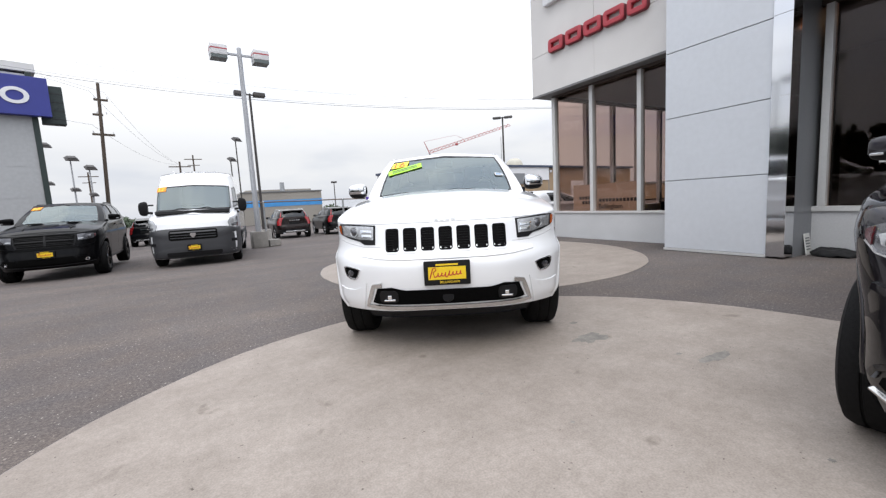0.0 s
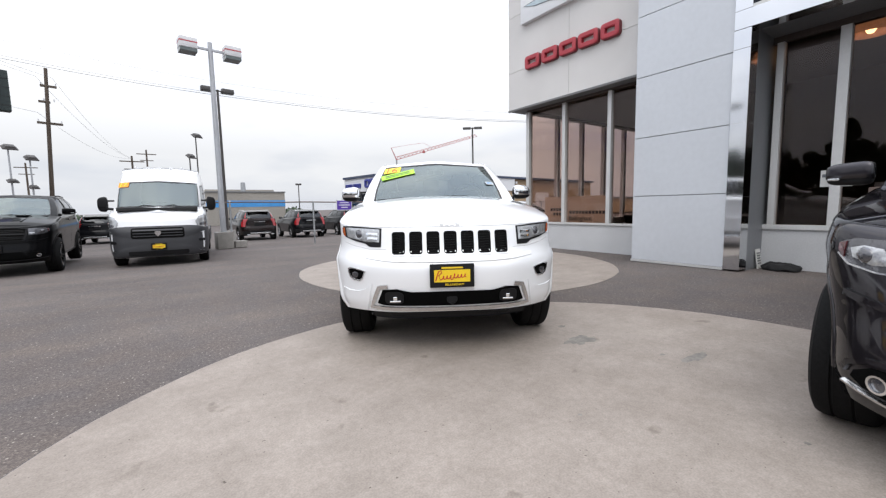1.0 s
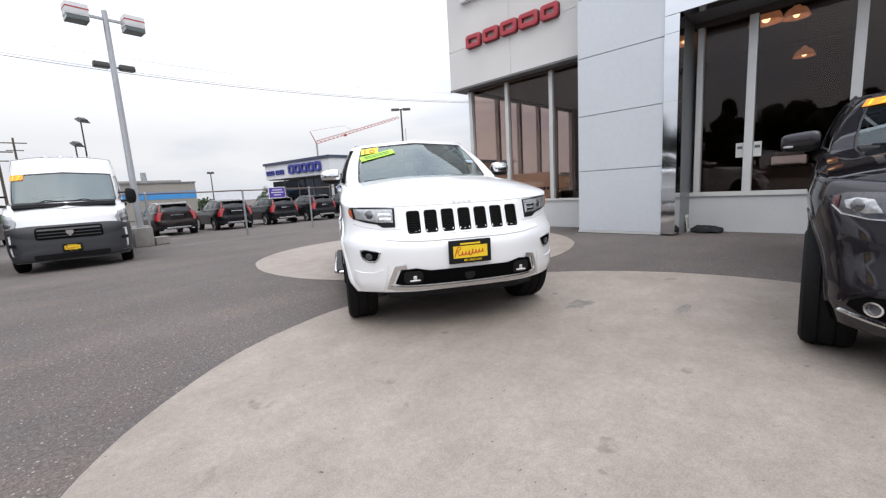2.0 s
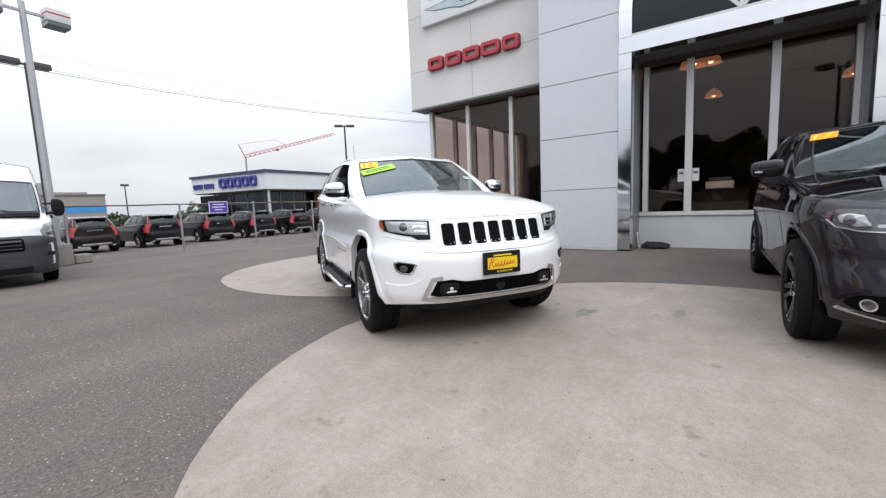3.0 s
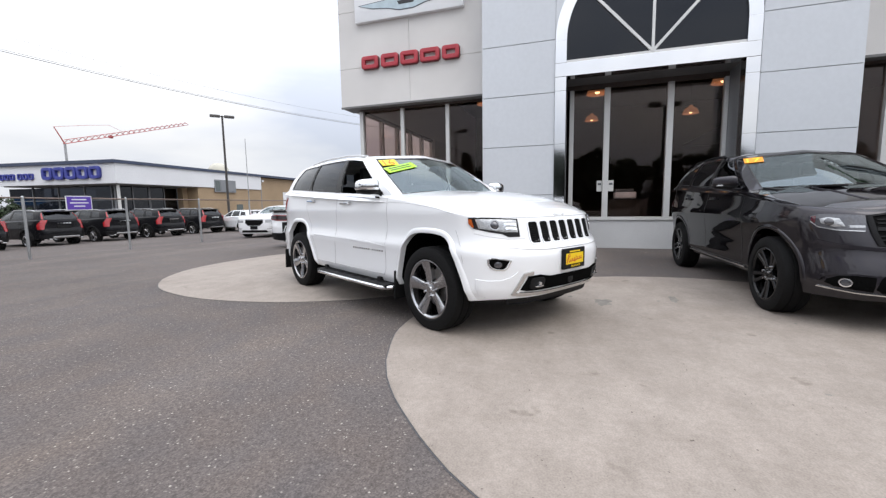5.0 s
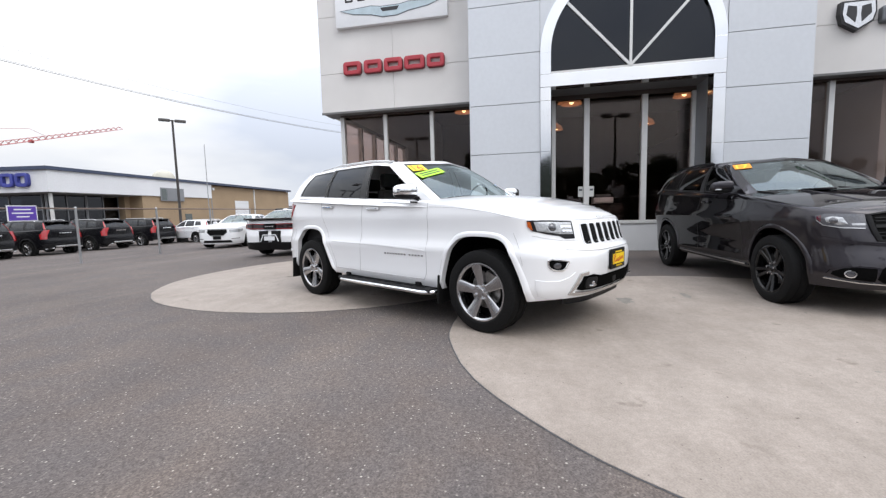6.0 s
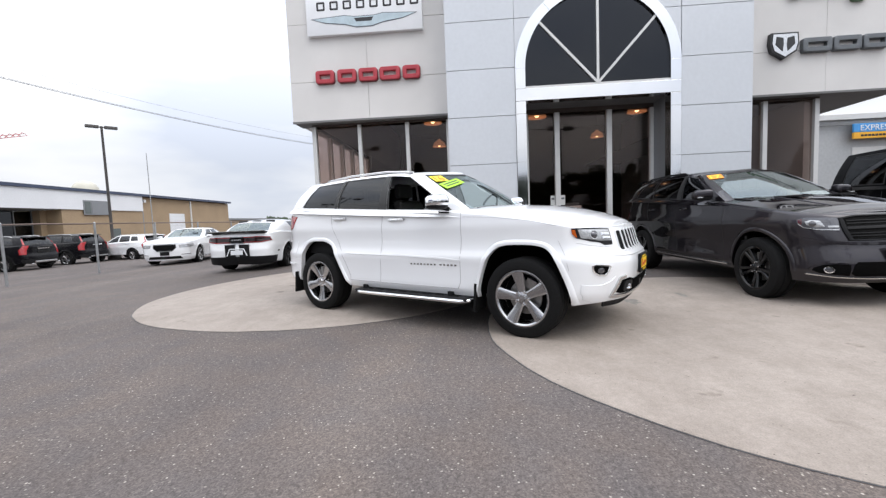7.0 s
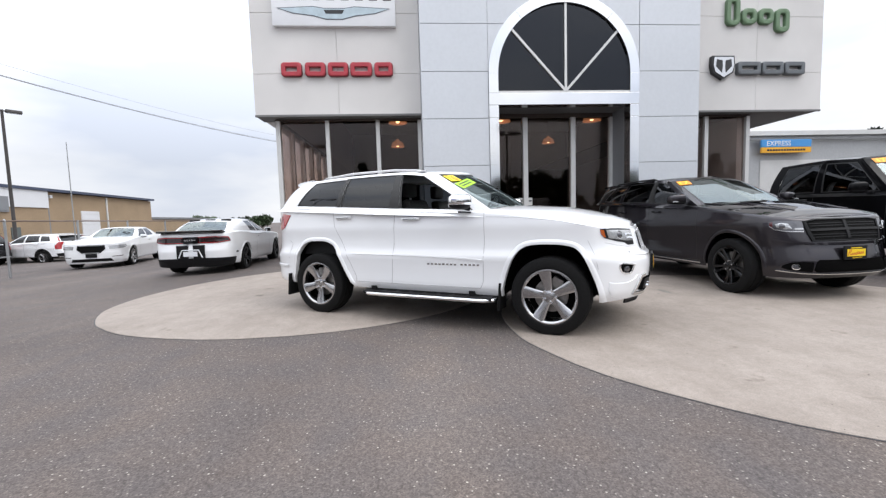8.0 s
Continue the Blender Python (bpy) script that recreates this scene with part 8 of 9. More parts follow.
    part("wall_lamp", box_bm(16.75, 17.05, 0.05, 0.3, H - 0.75, H - 0.5), LAMPHEAD, b)
    bm = lathe_up([(0.0005, 1.42), (0.45, 1.34), (0.80, 1.10), (0.98, 0.75), (1.02, 0.3), (1.02, 0.0), (0.0005, 0.0)], 24)
    bmesh.ops.translate(bm, vec=(15.1, 4.0, H - 0.15), verts=bm.verts)
    part("roof_vent", bm, DOME, b, "pale beige roof dome", 60)
    part("roof_stub", box_bm(5.2, 5.4, 2.0, 2.2, H - 0.15, H + 0.25), PLASTIC, b)
    return b


neighbour()
NBM = pose(18.0, 33.0, -0.56, 0, 0, 7.8)
vs = thing("sign_blue_blocks", "row of raised blue blocks on the white fascia", "sign", NBM @ pose(0, 0, 0))
for k in range(5):
    y = 1.15 + k * 1.02
    part("block", ring_block(y + 0.42, 4.22, 0.90, 0.86, 0.22, 0.21, -0.2, -0.003), SIGN_BLUE, vs, "", 40)
for k, (y, w) in enumerate(((7.0, 0.4), (7.5, 0.4), (8.0, 0.4), (8.7, 0.4), (9.2, 0.4), (9.65, 0.4))):
    part("small_block", ring_block(y + w / 2, 4.07, w, 0.45, 0.09, 0.10, -0.12, -0.003), SIGN_BLUE, vs, "", 40)
bs = thing("fence_sign", "small purple and white printed board tied to the fence", "sign", pose(6.33, 17.155, 1.33))
part("board", box_bm(-0.35, 0.35, -0.012, 0.012, -0.22, 0.22, bevel=0.004), SIGN_WHITE, bs)
part("print", box_bm(-0.325, 0.325, -0.016, -0.012, -0.195, 0.195), PURPLE, bs)
bm = bmesh.new()
for k, w in enumerate((0.40, 0.50, 0.30)):
    box(bm, -w / 2, w / 2, -0.019, -0.016, 0.09 - k * 0.10, 0.125 - k * 0.10)
part("print_bars", bm, SIGN_WHITE, bs)
for x in (-0.33, 0.33):
    for z in (-0.2, 0.2):
        part("tie", box_bm(x - 0.006, x + 0.006, -0.02, 0.05, z - 0.006, z + 0.006), WIRE, bs)


# ---------------------------------------------------------------- fence
FY = 17.2


def fence():
    f = thing("fence", "chain-link fence with galvanised posts and a weathered top rail", "fence")
    xs_f = [-1.0, 1.9, 5.0, 7.75, 10.6]
    H = 1.72
    for x in xs_f:
        z0 = gz(FY, x)
        bm = bmesh.new()
        tube(bm, (x, FY, z0 - 0.05), (x, FY, z0 + H + 0.02), 0.035, 0.035, 10)
        tube(bm, (x, FY, z0 + H + 0.02), (x, FY, z0 + H + 0.06), 0.042, 0.015, 10)
        part("post", bm, GALV, f, "", 50)
    part("top_rail", sweep(bmesh.new(), [(x, FY, gz(FY, x) + H + 0.006 * math.sin(x * 3)) for x in np.linspace(-1.0, 10.6, 30)], 0.024, 8), RUSTRAIL, f, "", 60)
    # run behind the white cars
    back = [(10.6, FY), (13.3, FY), (16.1, FY + 0.1), (19.0, FY + 0.2), (22.0, FY + 0.3)]
    for x, y in back[1:]:
        part("post", tube(bmesh.new(), (x, y, gz(y, x) - 0.05), (x, y, gz(y, x) + H + 0.03), 0.035, 0.035, 10), GALV, f, "", 50)
    part("top_rail", sweep(bmesh.new(), [(x, y, gz(y, x) + H) for x, y in back], 0.024, 8), RUSTRAIL, f, "", 60)
    verts, edges, faces = [], [], []

    def wire(p, q, r):
        d = (q - p).normalized()
        a = d.cross(Vector((0.3, 1, 0.1))).normalized() * r
        b = d.cross(a).normalized() * r
        i = len(verts)
        for e in (p, q):
            verts.extend(((e + a)[:], (e - 0.5 * a + 0.87 * b)[:], (e - 0.5 * a - 0.87 * b)[:]))
        faces.extend(((i, i + 1, i + 4, i + 3), (i + 1, i + 2, i + 5, i + 4), (i + 2, i, i + 3, i + 5)))

    runs = [((-1.0, FY), (10.6, FY))] + list(zip(back, back[1:]))
    hh = H - 0.06
    for (xa, ya), (xb, yb) in runs:
        L = math.hypot(xb - xa, yb - ya)
        for k in range(int((L + hh) / 0.11)):
            for sgn in (1, -1):
                u0, u1 = k * 0.11 - hh, k * 0.11
                a0, a1 = max(u0, 0), min(u1, L)
                if a1 <= a0:
                    continue
                za, zb = a0 - u0, a1 - u0
                if sgn < 0:
                    za, zb = hh - za, hh - zb
                def pt(a, z):
                    y = ya + (yb - ya) * a / L
                    return Vector((xa + (xb - xa) * a / L, y, gz(y, xa + (xb - xa) * a / L) + 0.04 + z))
                wire(pt(a0, za), pt(a1, zb), 0.0005)
    me = bpy.data.meshes.new("chain_link")
    me.from_pydata(verts, [], faces)
    me.materials.append(WIRE)
    ob = new("chain_link", me)
    ob.parent = f
    ob["kind"] = "stuff"
    return f


fence()


# ---------------------------------------------------------------- lamp posts, poles, cables
def cobra_lamp(name, label, x, y, h, arm, ang, mat, group, base=True, r=0.075, head=(0.62, 0.3, 0.16)):
    """Straight post with two shoebox heads on a cross arm."""
    t = thing(name, label, "street lamp", pose(x, y, gz(y, x), 0, 0, ang), group)
    bm = tube(bmesh.new(), (0, 0, 0.0), (0, 0, h), r * 1.15, r * 0.8, 12)
    part("pole", bm, mat, t, "", 50)
    bm = tube(bmesh.new(), (-arm * 0.5, 0, h - 0.05), (arm * 0.5, 0, h - 0.05), 0.035, 0.035, 8)
    part("cross_arm", bm, mat, t)
    for sg in (1, -1):
        bm = bmesh.new()
        w, d, hh = head
        box(bm, sg * arm * 0.5 - (0 if sg > 0 else w), sg * arm * 0.5 + (w if sg > 0 else 0), -d / 2, d / 2, h - 0.12, h - 0.12 + hh, bevel=0.04)
        for v in bm.verts:
            if v.co.z > h - 0.05:
                v.co.y *= 0.75
        hd = part("lamp_head", bm, mat, t, "", 50)
        c = sg * (arm * 0.5 + w / 2)
        part("lamp_lens", box_bm(c - w * 0.4, c + w * 0.4, -d * 0.4, d * 0.4, h - 0.126, h - 0.119), LAMPGLASS, hd)
    if base:
        b = lathe_up([(0.0005, 0.62), (0.30, 0.62), (0.32, 0.59), (0.33, 0.0), (0.0005, 0.0)], 24)
        part("footing", b, OLDCONC, t, "weathered concrete footing", 50)
    return t


cobra_lamp("street_lamp", "dark bronze lamp post with two shoebox heads on a concrete footing", 20.2, 25.5, 7.77, 0.24, -42, POLE_DARK, "yard lamps")
cobra_lamp("street_lamp", "dark bronze lamp post with two shoebox heads behind the van", 2.2, 20.8, 6.75, 0.30, 8, POLE_DARK, "yard lamps", True, 0.06, (0.5, 0.3, 0.2))
# far lamps over the rows of cars
cobra_lamp("street_lamp", "distant dark lamp post with a short double head", 15.7, 58, 5.4, 0.1, 0, POLE_DARK, "far lamps", False, 0.07, (0.32, 0.4, 0.24))


def flood_lamp(x, y, h, w, low=None):
    """A thin post with one tilted shoebox floodlight at its top and a smaller one lower down."""
    t = thing("flood_lamp", "distant thin post with a dark tilted floodlight", "street lamp", pose(x, y, gz(y, x)), "far lamps")
    part("pole", tube(bmesh.new(), (0, 0, 0), (0, 0, h), 0.075, 0.05, 8), POLE_PALE if x < 0 else POLE_DARK, t, "", 50)
    for z, k in ((h, 1.0),) + (((low, 0.75),) if low else ()):
        bm = box_bm(-w / 2 * k, w / 2 * k, -0.35 * k, 0.35 * k, -0.12 * k, 0.14 * k, bevel=0.05)
        for v in bm.verts:
            if v.co.z > 0:
                v.co.x *= 0.62
                v.co.y *= 0.7
        bmesh.ops.transform(bm, matrix=pose(0.12 * k, -0.1, z + 0.08, 28, 0, 24), verts=bm.verts)
        hd = part("lamp_head", bm, POLE_DARK, t, "", 40)
        bm = box_bm(-w * 0.42 * k, w * 0.42 * k, -0.28 * k, 0.28 * k, -0.128 * k, -0.118 * k)
        bmesh.ops.transform(bm, matrix=pose(0.12 * k, -0.1, z + 0.08, 28, 0, 24), verts=bm.verts)
        part("lamp_lens", bm, LAMPGLASS, hd)
    return t


for x, h, w, low in ((-11.05, 8.0, 1.0, 4.95), (-9.42, 6.95, 0.9, 4.4), (-8.28, 6.2, 0.8, 3.95), (3.0, 8.8, 0.8, None), (2.4, 6.9, 0.7, None)):
    flood_lamp(x, 45, h, w, low)
# tall pale post with two striped box heads
t = thing("sign_lamp", "tall pale lamp post with two white box heads striped in red", "street lamp", pose(1.62, 17.1, gz(17.1), 0, 0, 6))
part("pole", tube(bmesh.new(), (0, 0, 0), (0, 0, 7.3), 0.10, 0.075, 14), POLE_PALE, t, "", 50)
part("cross_arm", box_bm(-0.5, 0.5, -0.035, 0.035, 7.01, 7.09, bevel=0.01), POLE_PALE, t)
for sg in (1, -1):
    hd = part("lamp_head", box_bm(sg * 0.70 - 0.27, sg * 0.70 + 0.27, -0.24, 0.24, 6.93, 7.27, bevel=0.02), LAMPHEAD, t, "", 40)
    part("stripe", box_bm(sg * 0.70 - 0.273, sg * 0.70 + 0.273, -0.243, 0.243, 7.11, 7.15), SIGN_RED, hd)
    part("lamp_lens", box_bm(sg * 0.70 - 0.26, sg * 0.70 + 0.26, -0.23, 0.23, 6.81, 6.93, bevel=0.01), LAMPGLASS, hd)
part("footing", box_bm(-0.27, 0.27, -0.27, 0.27, 0.0, 0.62, bevel=0.04), OLDCONC, t, "weathered concrete footing", 50)
t = thing("concrete_block", "low weathered concrete block beside the lamp footing", "block", pose(2.16, 17.3, gz(17.3), 0, 0, 12))
part("block", box_bm(-0.22, 0.22, -0.18, 0.18, 0.0, 0.26, bevel=0.03), OLDCONC, t)
# timber power pole
t = thing("power_pole", "tall dark timber power pole with crossarms", "pole", pose(-5.5, 33.0, gz(33), 0, 2.6, 0))
part("pole", tube(bmesh.new(), (0, 0, 0), (0.0, 0, 10.1), 0.12, 0.085, 10), TIMBER, t, "", 50)
for z, w in ((9.1, 0.7), (7.0, 1.1), (8.2, 0.5)):
    c = part("crossarm", box_bm(0.08 - w / 2 - (0.2 if w == 0.5 else 0), 0.08 + w / 2 - (0.2 if w == 0.5 else 0), -0.06, 0.06, z - 0.06, z + 0.06), TIMBER, t)
    for k in (-0.45, 0.45):
        part("insulator", tube(bmesh.new(), (0.08 + k * w, 0, z + 0.06), (0.08 + k * w, 0, z + 0.2), 0.04, 0.03), LAMPHEAD, c)
for x, y, h in ((-2.5, 62, 8.6), (-1.2, 75, 11.0), (-15.0, 80, 9.0)):
    t2 = thing("power_pole", "distant thin power pole with a crossarm", "pole", pose(x, y, gz(y)), "far poles")
    part("pole", tube(bmesh.new(), (0, 0, 0), (0, 0, h), 0.15, 0.10, 8), TIMBER, t2)
    part("crossarm", box_bm(-1.2, 1.2, -0.06, 0.06, h - 0.7, h - 0.58), TIMBER, t2)
    part("crossarm", box_bm(-0.8, 0.8, -0.06, 0.06, h - 1.6, h - 1.5), TIMBER, t2)


def cable(pts, r, label):
    ob = part("cable", sweep(bmesh.new(), pts, r * 0.65, 5), OLD_CABLE, None, "", 80)
    tagged(ob, label, "cable", "overhead cables", "structure")


for dz, dy, r in ((0.0, 0.0, 0.013), (0.20, 0.5, 0.008), (0.95, 1.6, 0.005)):
    pts = []
    for x in np.linspace(-34, 26, 46):
        z = 5.586 - 0.1531 * x + 0.00593 * x * x if x > -4 else 5.586 - 0.1531 * -4 + 0.0949 - (0.1531 + 0.0474) * (x + 4) + 0.004 * (x + 4) ** 2
        pts.append((x, 18.0 - 0.45 * x + dy, z + dz * (1 - 0.02 * (x - 0))))
    cable(pts, r, "weathered grey overhead cable sagging across the yard")
for k, (x0, z0) in enumerate(((-5.5, 9.0), (-4.8, 9.0), (-5.6, 7.0))):
    cable([(x0 + (-22 - x0) * u - 2 * k * u, 33 - 40 * u, z0 + 0.8 * u - 3.2 * u * (1 - u)) for u in np.linspace(0, 1, 20)], 0.012, "thin power line from the timber pole")
    cable([(x0 + (-2.5 - x0) * u, 33 + 29 * u, z0 - (z0 - 7.6) * u - 3.0 * u * (1 - u)) for u in np.linspace(0, 1, 16)], 0.012, "thin power line to the next pole")
# whip mast behind the brick building
t = thing("flagpole", "thin pale whip mast standing at the fence", "pole", pose(14.0, 17.85, gz(17.85, 14.0)))
part("mast", tube(bmesh.new(), (0, 0, 0), (0.0, 0, 4.7), 0.022, 0.014), GALV, t)


# ---------------------------------------------------------------- buildings further off
def left_building():
    b = thing("auto_shop", "grey clad shop with a blue sign band and dark green trim", "building", pose(-5.5, 22.0, gz(22), 0, 0, 18))
    part("wall", box_bm(-14, 0.0, 0.0, 12, 0, 7.2), CORRUG, b)
    for k in range(5):
        part("wall_joint", box_bm(-14, 0.004, -0.006, 0.0, 1.3 + k * 1.2, 1.308 + k * 1.2), POLE_PALE, b)
    part("corner_trim", box_bm(-0.02, 0.16, -0.05, 12, 0, 7.3), DARKGREEN, b)
    part("roof_trim", box_bm(-14, 0.28, -0.05, 12, 7.3, 7.6), WHITEMETAL, b)
    band = part("sign_band", box_bm(-9.0, 0.55, -0.35, -0.02, 5.6, 7.05, bevel=0.02), SIGN_BLUE, b, "blue sign band")
    bm = bmesh.new()
    lathe(bm, [(0.34, -0.03), (0.21, -0.03), (0.21, 0.0), (0.34, 0.0)], 28)
    bmesh.ops.transform(bm, matrix=pose(-0.40, -0.35, 6.30) @ Matrix.Diagonal((1.15, 1, 0.9, 1)), verts=bm.verts)
    part("sign_ring", bm, SIGN_WHITE, band, "white rounded ring on the band")
    part("sign_bar", box_bm(-1.42, -0.86, -0.38, -0.35, 6.48, 6.62), SIGN_WHITE, band)
    part("sign_bar", box_bm(-1.21, -1.07, -0.38, -0.35, 6.0, 6.48), SIGN_WHITE, band)
    part("gable_sign", box_bm(0.285, 1.0, 0.1, 0.5, 5.4, 6.9, bevel=0.03), DARKGREEN, b, "dark louvred box on the corner")
    for k in range(4):
        part("louvre", box_bm(0.5, 1.003, 0.09, 0.10, 5.6 + k * 0.33, 5.62 + k * 0.33), BLACKPLATE, b)
    return b


left_building()
w = thing("warehouse", "long low beige warehouse with a blue stripe", "building", pose(2.0, 60.0, gz(60)))
part("wall", box_bm(-1.5, 12.3, 0, 20, 0, 4.25), WAREHOUSE, w)
part("stripe", box_bm(-1.5, 12.31, -0.03, 0.0, 2.35, 3.2), SIGN_SKY, w, "bright blue stripe")
part("roof_trim", box_bm(-1.6, 12.4, -0.1, 20, 4.25, 4.4), ROOFGREY, w)
part("chimney", tube(bmesh.new(), (7.7, 4, 4.2), (7.7, 4, 5.8), 0.35, 0.3, 10), GALV, w)
part("upper_block", box_bm(3.0, 12.2, 6, 18, 4.2, 4.9), WAREHOUSE, w)
w = thing("far_shed", "flat dark shed beyond the brick building", "building", pose(60, 48, gz(48), 0, 0, 8))
part("wall", box_bm(0, 40, 0, 12, 0, 2.9), TANBRICK, w)
part("roof_trim", box_bm(-0.2, 40.2, -0.2, 12, 2.9, 3.3), ROOFGREY, w)
# tower crane
c = thing("tower_crane", "red and white tower crane far beyond the yard", "crane", pose(55.9, 104.0, 0))
part("mast", box_bm(-0.16, 0.16, -0.16, 0.16, 0, 14.6), GALV, c)


def lattice(bm, p, q, w, n):
    p, q = Vector(p), Vector(q)
    up = Vector((0, 0, 1))
    for s in (Vector((0, w, 0)), Vector((0, -w, 0)), up * w * 1.6):
        tube(bm, p + s, q + s * 0.6, 0.07, 0.05, 5)
    for k in range(n):
        a, b = p.lerp(q, k / n), p.lerp(q, (k + 0.5) / n)
        d = p.lerp(q, (k + 1) / n)
        tube(bm, a + Vector((0, w, 0)), b + up * w * 1.6, 0.06, 0.06, 4)
        tube(bm, b + up * w * 1.6, d + Vector((0, -w, 0)), 0.06, 0.06, 4)
    return bm


part("jib", lattice(bmesh.new(), (0, 0, 14.6), (29, 0, 23.3), 0.5, 22), CRANE_RED, c, "red lattice jib")
part("tie_frame", tube(bmesh.new(), (0, 0, 14.6), (-1.6, 0, 17.8), 0.15, 0.1, 6), CRANE_RED, c)
part("tie_bar", sweep(bmesh.new(), [(-1.6, 0, 17.8), (4, 0, 19.0), (9, 0, 19.9)], 0.035, 5), CRANE_RED, c)
part("tie_bar", sweep(bmesh.new(), [(9, 0, 19.9), (12, 0, 18.8)], 0.035, 5), CRANE_RED, c)
part("trolley", box_bm(8.7, 9.5, -0.3, 0.3, 17.0, 17.6, bevel=0.1), CRANE_RED, c)


# ---------------------------------------------------------------- trees
def tree_meshes(seed, h, spread, leaf, n_leaf, conifer=False):
    rnd = random.Random(seed)
    bm = bmesh.new()
    tube(bm, (0, 0, 0), (0.1, 0.05, h * 0.55), 0.03 * h, 0.014 * h, 9)
    tips = []
    for k in range(9):
        a, z = rnd.uniform(0, math.tau), h * rnd.uniform(0.28, 0.55)
        l = spread * rnd.uniform(0.5, 0.9)
        q = Vector((l * math.cos(a), l * math.sin(a), z + h * rnd.uniform(0.1, 0.32)))
        tube(bm, (0.05, 0.02, z), q, 0.011 * h, 0.004 * h, 6)
        tips.append(q)
    tips.append(Vector((0, 0, h * 0.8)))
    verts, faces = [], []
    clumps = []
    for q in tips:
        for _ in range(4):
            clumps.append((q + Vector((rnd.gauss(0, spread * 0.22), rnd.gauss(0, spread * 0.22), rnd.gauss(0, h * 0.09))), spread * rnd.uniform(0.18, 0.36)))
    if conifer:
        clumps = []
        for k in range(46):
            z = h * (0.12 + 0.86 * (k / 46))
            r = spread * (1 - k / 46) ** 0.8
            a = rnd.uniform(0, math.tau)
            clumps.append((Vector((r * 0.7 * math.cos(a), r * 0.7 * math.sin(a), z)), 0.12 * spread + r * 0.35))
    for _ in range(n_leaf):
        c, r = rnd.choice(clumps)
        d = Vector((rnd.gauss(0, 1), rnd.gauss(0, 1), rnd.gauss(0, 0.8)))
        p = c + d.normalized() * r * rnd.uniform(0.35, 1.05)
        e = leaf * rnd.uniform(0.6, 1.4)
        u = Vector((rnd.gauss(0, 1), rnd.gauss(0, 1), rnd.gauss(0, 1))).normalized() * e
        v = u.orthogonal().normalized() * e * 0.6
        i = len(verts)
        verts.extend(((p - u)[:], (p + v)[:], (p + u)[:], (p - v)[:]))
        faces.append((i, i + 1, i + 2, i + 3))
    me = bpy.data.meshes.new("crown")
    me.from_pydata(verts, [], faces)
    return bm, me


def tree(name, label, m, seed, h, spread, leaf, n, mat, conifer=False, group=""):
    t = thing(name, label, "tree", m, group)
    bm, me = tree_meshes(seed, h, spread, leaf, n, conifer)
    part("trunk", bm, BARK, t, "", 60)
    me.materials.append(mat)
    cr = new("crown", me)
    cr.parent = t
    return t


tree("tree", "small round green tree behind the fence", pose(16.6, 42.3, gz(42.3)), 1, 2.75, 0.95, 0.10, 3200, LEAF)
far_a = tree("tree", "distant broad green tree over the low roofs", pose(118, 62, -1.0), 2, 4.4, 2.8, 0.3, 2600, LEAF, group="far trees")
for k in range(11):
    copy_thing(far_a, pose(108 + k * 7.5 + 3 * math.sin(k * 5), 58 + 7 * math.sin(k * 2.3) - k * 1.0, -1.0 - 0.5 * math.sin(k * 3.1), 0, 0, 50 * k))
for k in range(9):
    copy_thing(far_a, pose(-30 + k * 14, 95 + 6 * math.sin(k * 1.7), -2.6, 0, 0, 77 * k))
# the row across the road that the glass reflects
back_a = tree("tree", "tall dark broadleaf tree by the road, unseen except in reflections", pose(-41, 4, 0), 5, 8.0, 3.2, 0.42, 4200, LEAF_DARK, group="roadside trees")
back_b = tree("tree", "dark conifer by the road, unseen except in reflections", pose(-43, 12, 0), 6, 9.5, 2.4, 0.4, 4200, LEAF_DARK, True, group="roadside trees")
for k in range(26):
    a = back_b if k % 4 == 1 else back_a
    copy_thing(a, pose(-43 - 4 * math.sin(k * 2.1), -66 + k * 5.0 + 1.5 * math.sin(k * 4.4), -1.6 * abs(math.sin(k * 1.9)), 0, 0, 63 * k))
# second row, unseen: added to darken the horizon mirrored in the paintwork
for k in range(16):
    a = back_b if k % 4 == 2 else back_a
    copy_thing(a, pose(-38 + k * 5.2, -44 - 4 * math.sin(k * 2.1), -1.6 * abs(math.sin(k * 1.3)), 0, 0, 41 * k))
# bushes under the roadside trees; the second run is added to darken reflections
rnd = random.Random(21)
verts, faces = [], []
for run in range(2):
    for _ in range(7000):
        u = rnd.uniform(-70, 66)
        hgt = 1.9 + 0.9 * math.sin(u * 0.7) + 0.6 * math.sin(u * 1.9 + 1)
        a, d = rnd.uniform(0, math.pi), rnd.uniform(0.75, 1.0)
        p = Vector((-41 + 1.8 * d * math.cos(a), u, hgt * d * math.sin(a))) if run == 0 else Vector((u * 0.75 - 2, -43 + 1.8 * d * math.cos(a), hgt * d * math.sin(a)))
        e = rnd.uniform(0.25, 0.5)
        q = Vector((rnd.gauss(0, 1), rnd.gauss(0, 1), rnd.gauss(0, 1))).normalized() * e
        v = q.orthogonal().normalized() * e * 0.6
        i = len(verts)
        verts.extend(((p - q)[:], (p + v)[:], (p + q)[:], (p - v)[:]))
        faces.append((i, i + 1, i + 2, i + 3))
me = bpy.data.meshes.new("bushes")
me.from_pydata(verts, [], faces)
me.materials.append(LEAF_DARK)
tagged(new("bushes", me), "dense dark green bushes under the unseen tree rows, filling reflections", "bushes", "", "stuff")
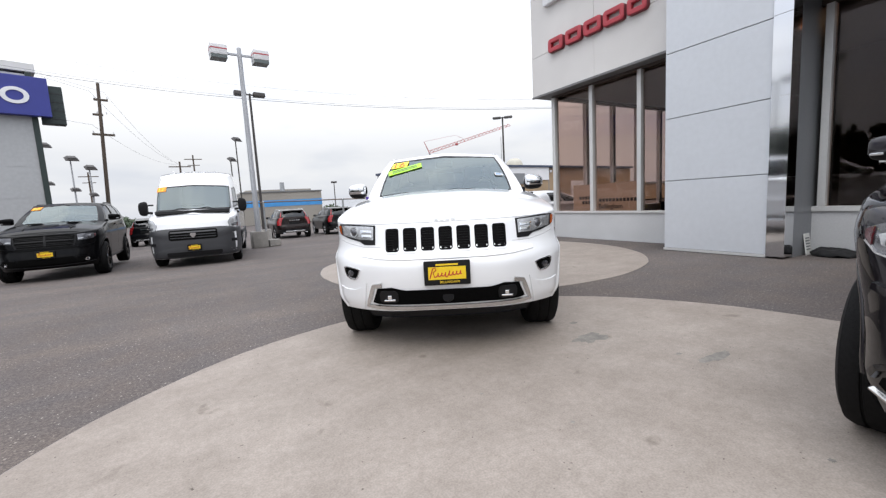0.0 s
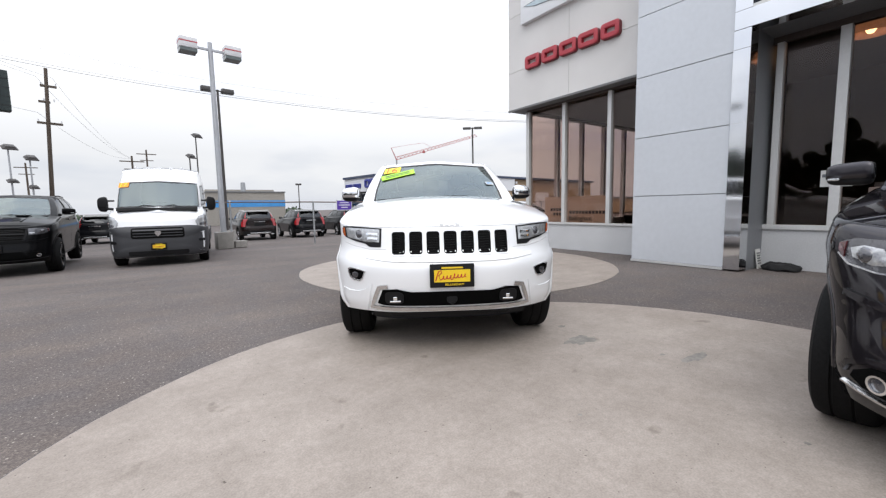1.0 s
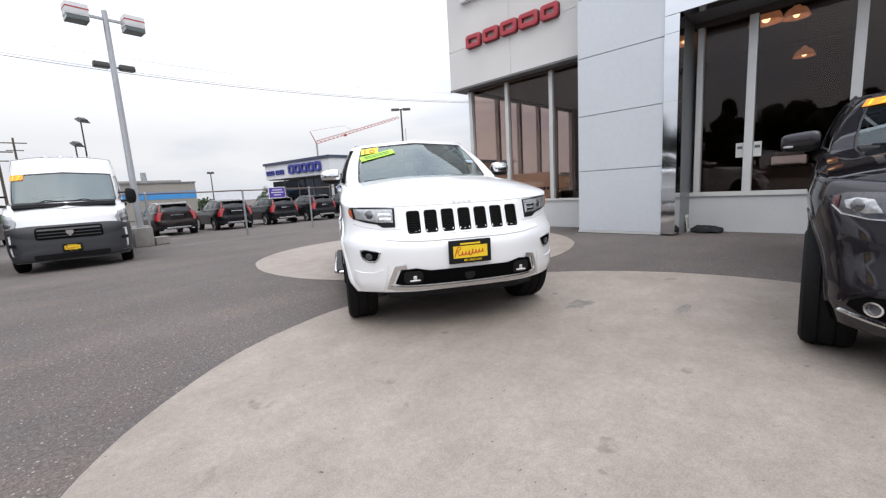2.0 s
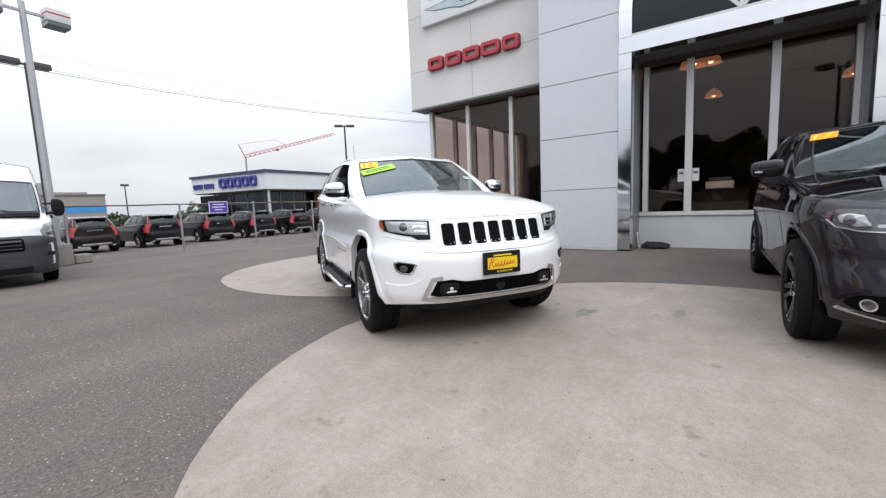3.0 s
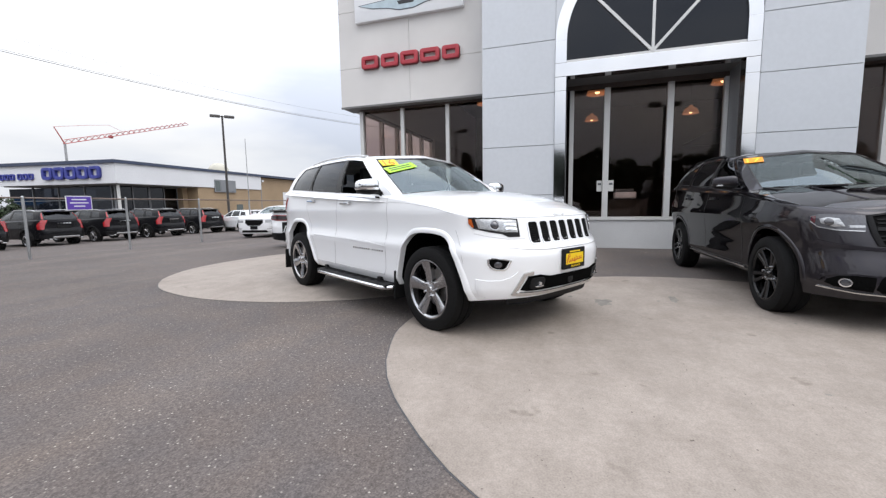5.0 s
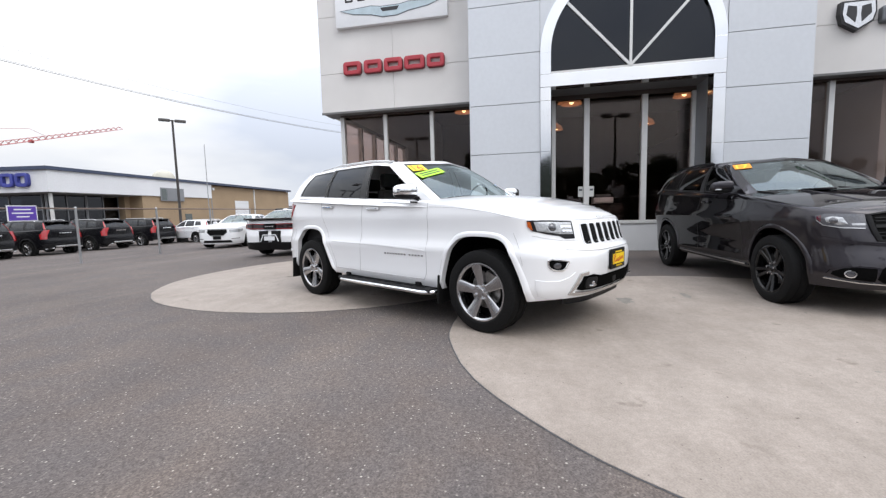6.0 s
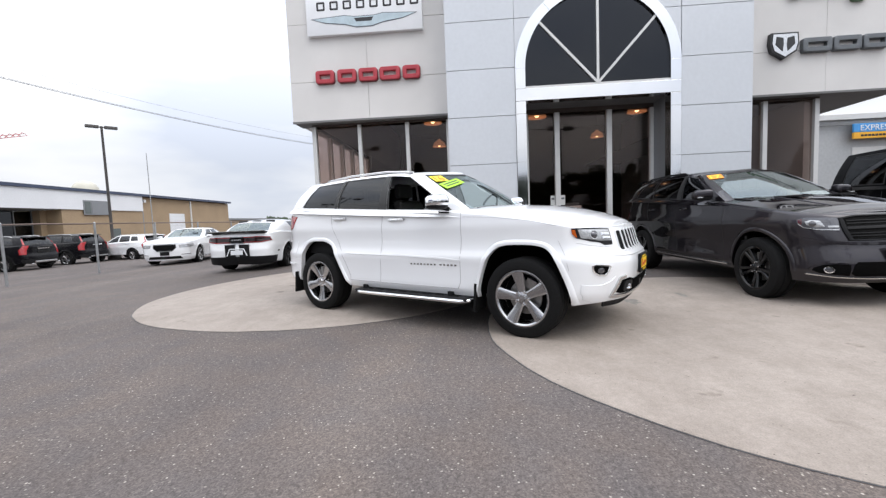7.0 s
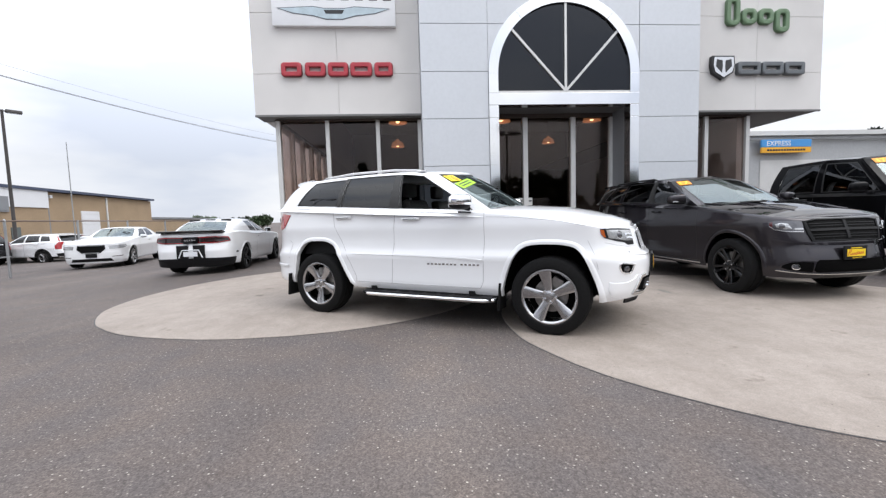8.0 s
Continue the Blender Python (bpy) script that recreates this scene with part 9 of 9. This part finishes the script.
cobra_lamp("street_lamp", "dark lamp post with two shoebox heads at the roadside", -16.0, -3.5, 8.2, 0.6, 80, POLE_DARK, "roadside lamps", True, 0.1, (0.8, 0.5, 0.34))
cobra_lamp("street_lamp", "dark lamp post with two shoebox heads at the roadside", -20.0, 14.0, 8.2, 0.6, 80, POLE_DARK, "roadside lamps", True, 0.1, (0.8, 0.5, 0.34))


# ---------------------------------------------------------------- vehicles in place
build_offroad_estate(heading(1.960, 3.307, -0.511, -0.860))
build_sport_estate("sport_estate", "graphite grey seven-seat estate car with black wheels on the concrete pad", heading(2.78, -0.26, -1, -0.055), GREY, BLACKALLOY, True, 0.0)
build_pickup(heading(2.75, -3.52, -1, 0))
build_sport_estate("sport_estate", "glossy black seven-seat estate car facing out of the parking row", heading(-3.12, 12.7, 0.02, -1), BLACK, BLACKALLOY, False)
build_van(heading(-0.25, 12.75, -0.10, -0.995))
suv = build_suv("parked_suv", "glossy black sport utility car parked nose-in behind the fence", heading(6.75, 23.35 + 3.75, 0.0, 1.0), NAVY, "cars behind the fence")
for x, y in ((9.7, 24.0), (12.3, 24.05), (14.9, 24.0), (17.95, 24.3)):
    copy_thing(suv, heading(x, y + 3.75, 0.0, 1.0))
build_suv("parked_suv", "dark brown sport utility car with red tail lamps behind the fence", heading(3.98, 23.0 + 3.75, 0.0, 1.0), BROWN, "cars behind the fence")
build_suv("parked_suv", "dark red-lit sport utility car between the van and the black car", heading(-3.2 + 0.1 * 3.75, 28.8 + 0.995 * 3.75, 0.1, 0.995), NAVY)
build_saloon("coupe", "white coupe with black stripes and spoiler, seen from behind", heading(11.84, 10.70, 0.998, 0.055), WHITE, "coupe")
build_saloon("saloon_car", "white saloon car with a black grille beside the coupe", heading(13.3, 16.4, -0.97, -0.25), WHITE, "saloon")
wag = build_suv("white_estate", "white estate car with red tail lamps near the fence end", heading(20.1, 25.4, 0.24, 0.97) @ Matrix.Diagonal((1, 1, 0.87, 1)), WHITE, "white cars")
copy_thing(wag, heading(22.9, 25.6, 0.24, 0.97) @ Matrix.Diagonal((1, 1, 0.87, 1)))
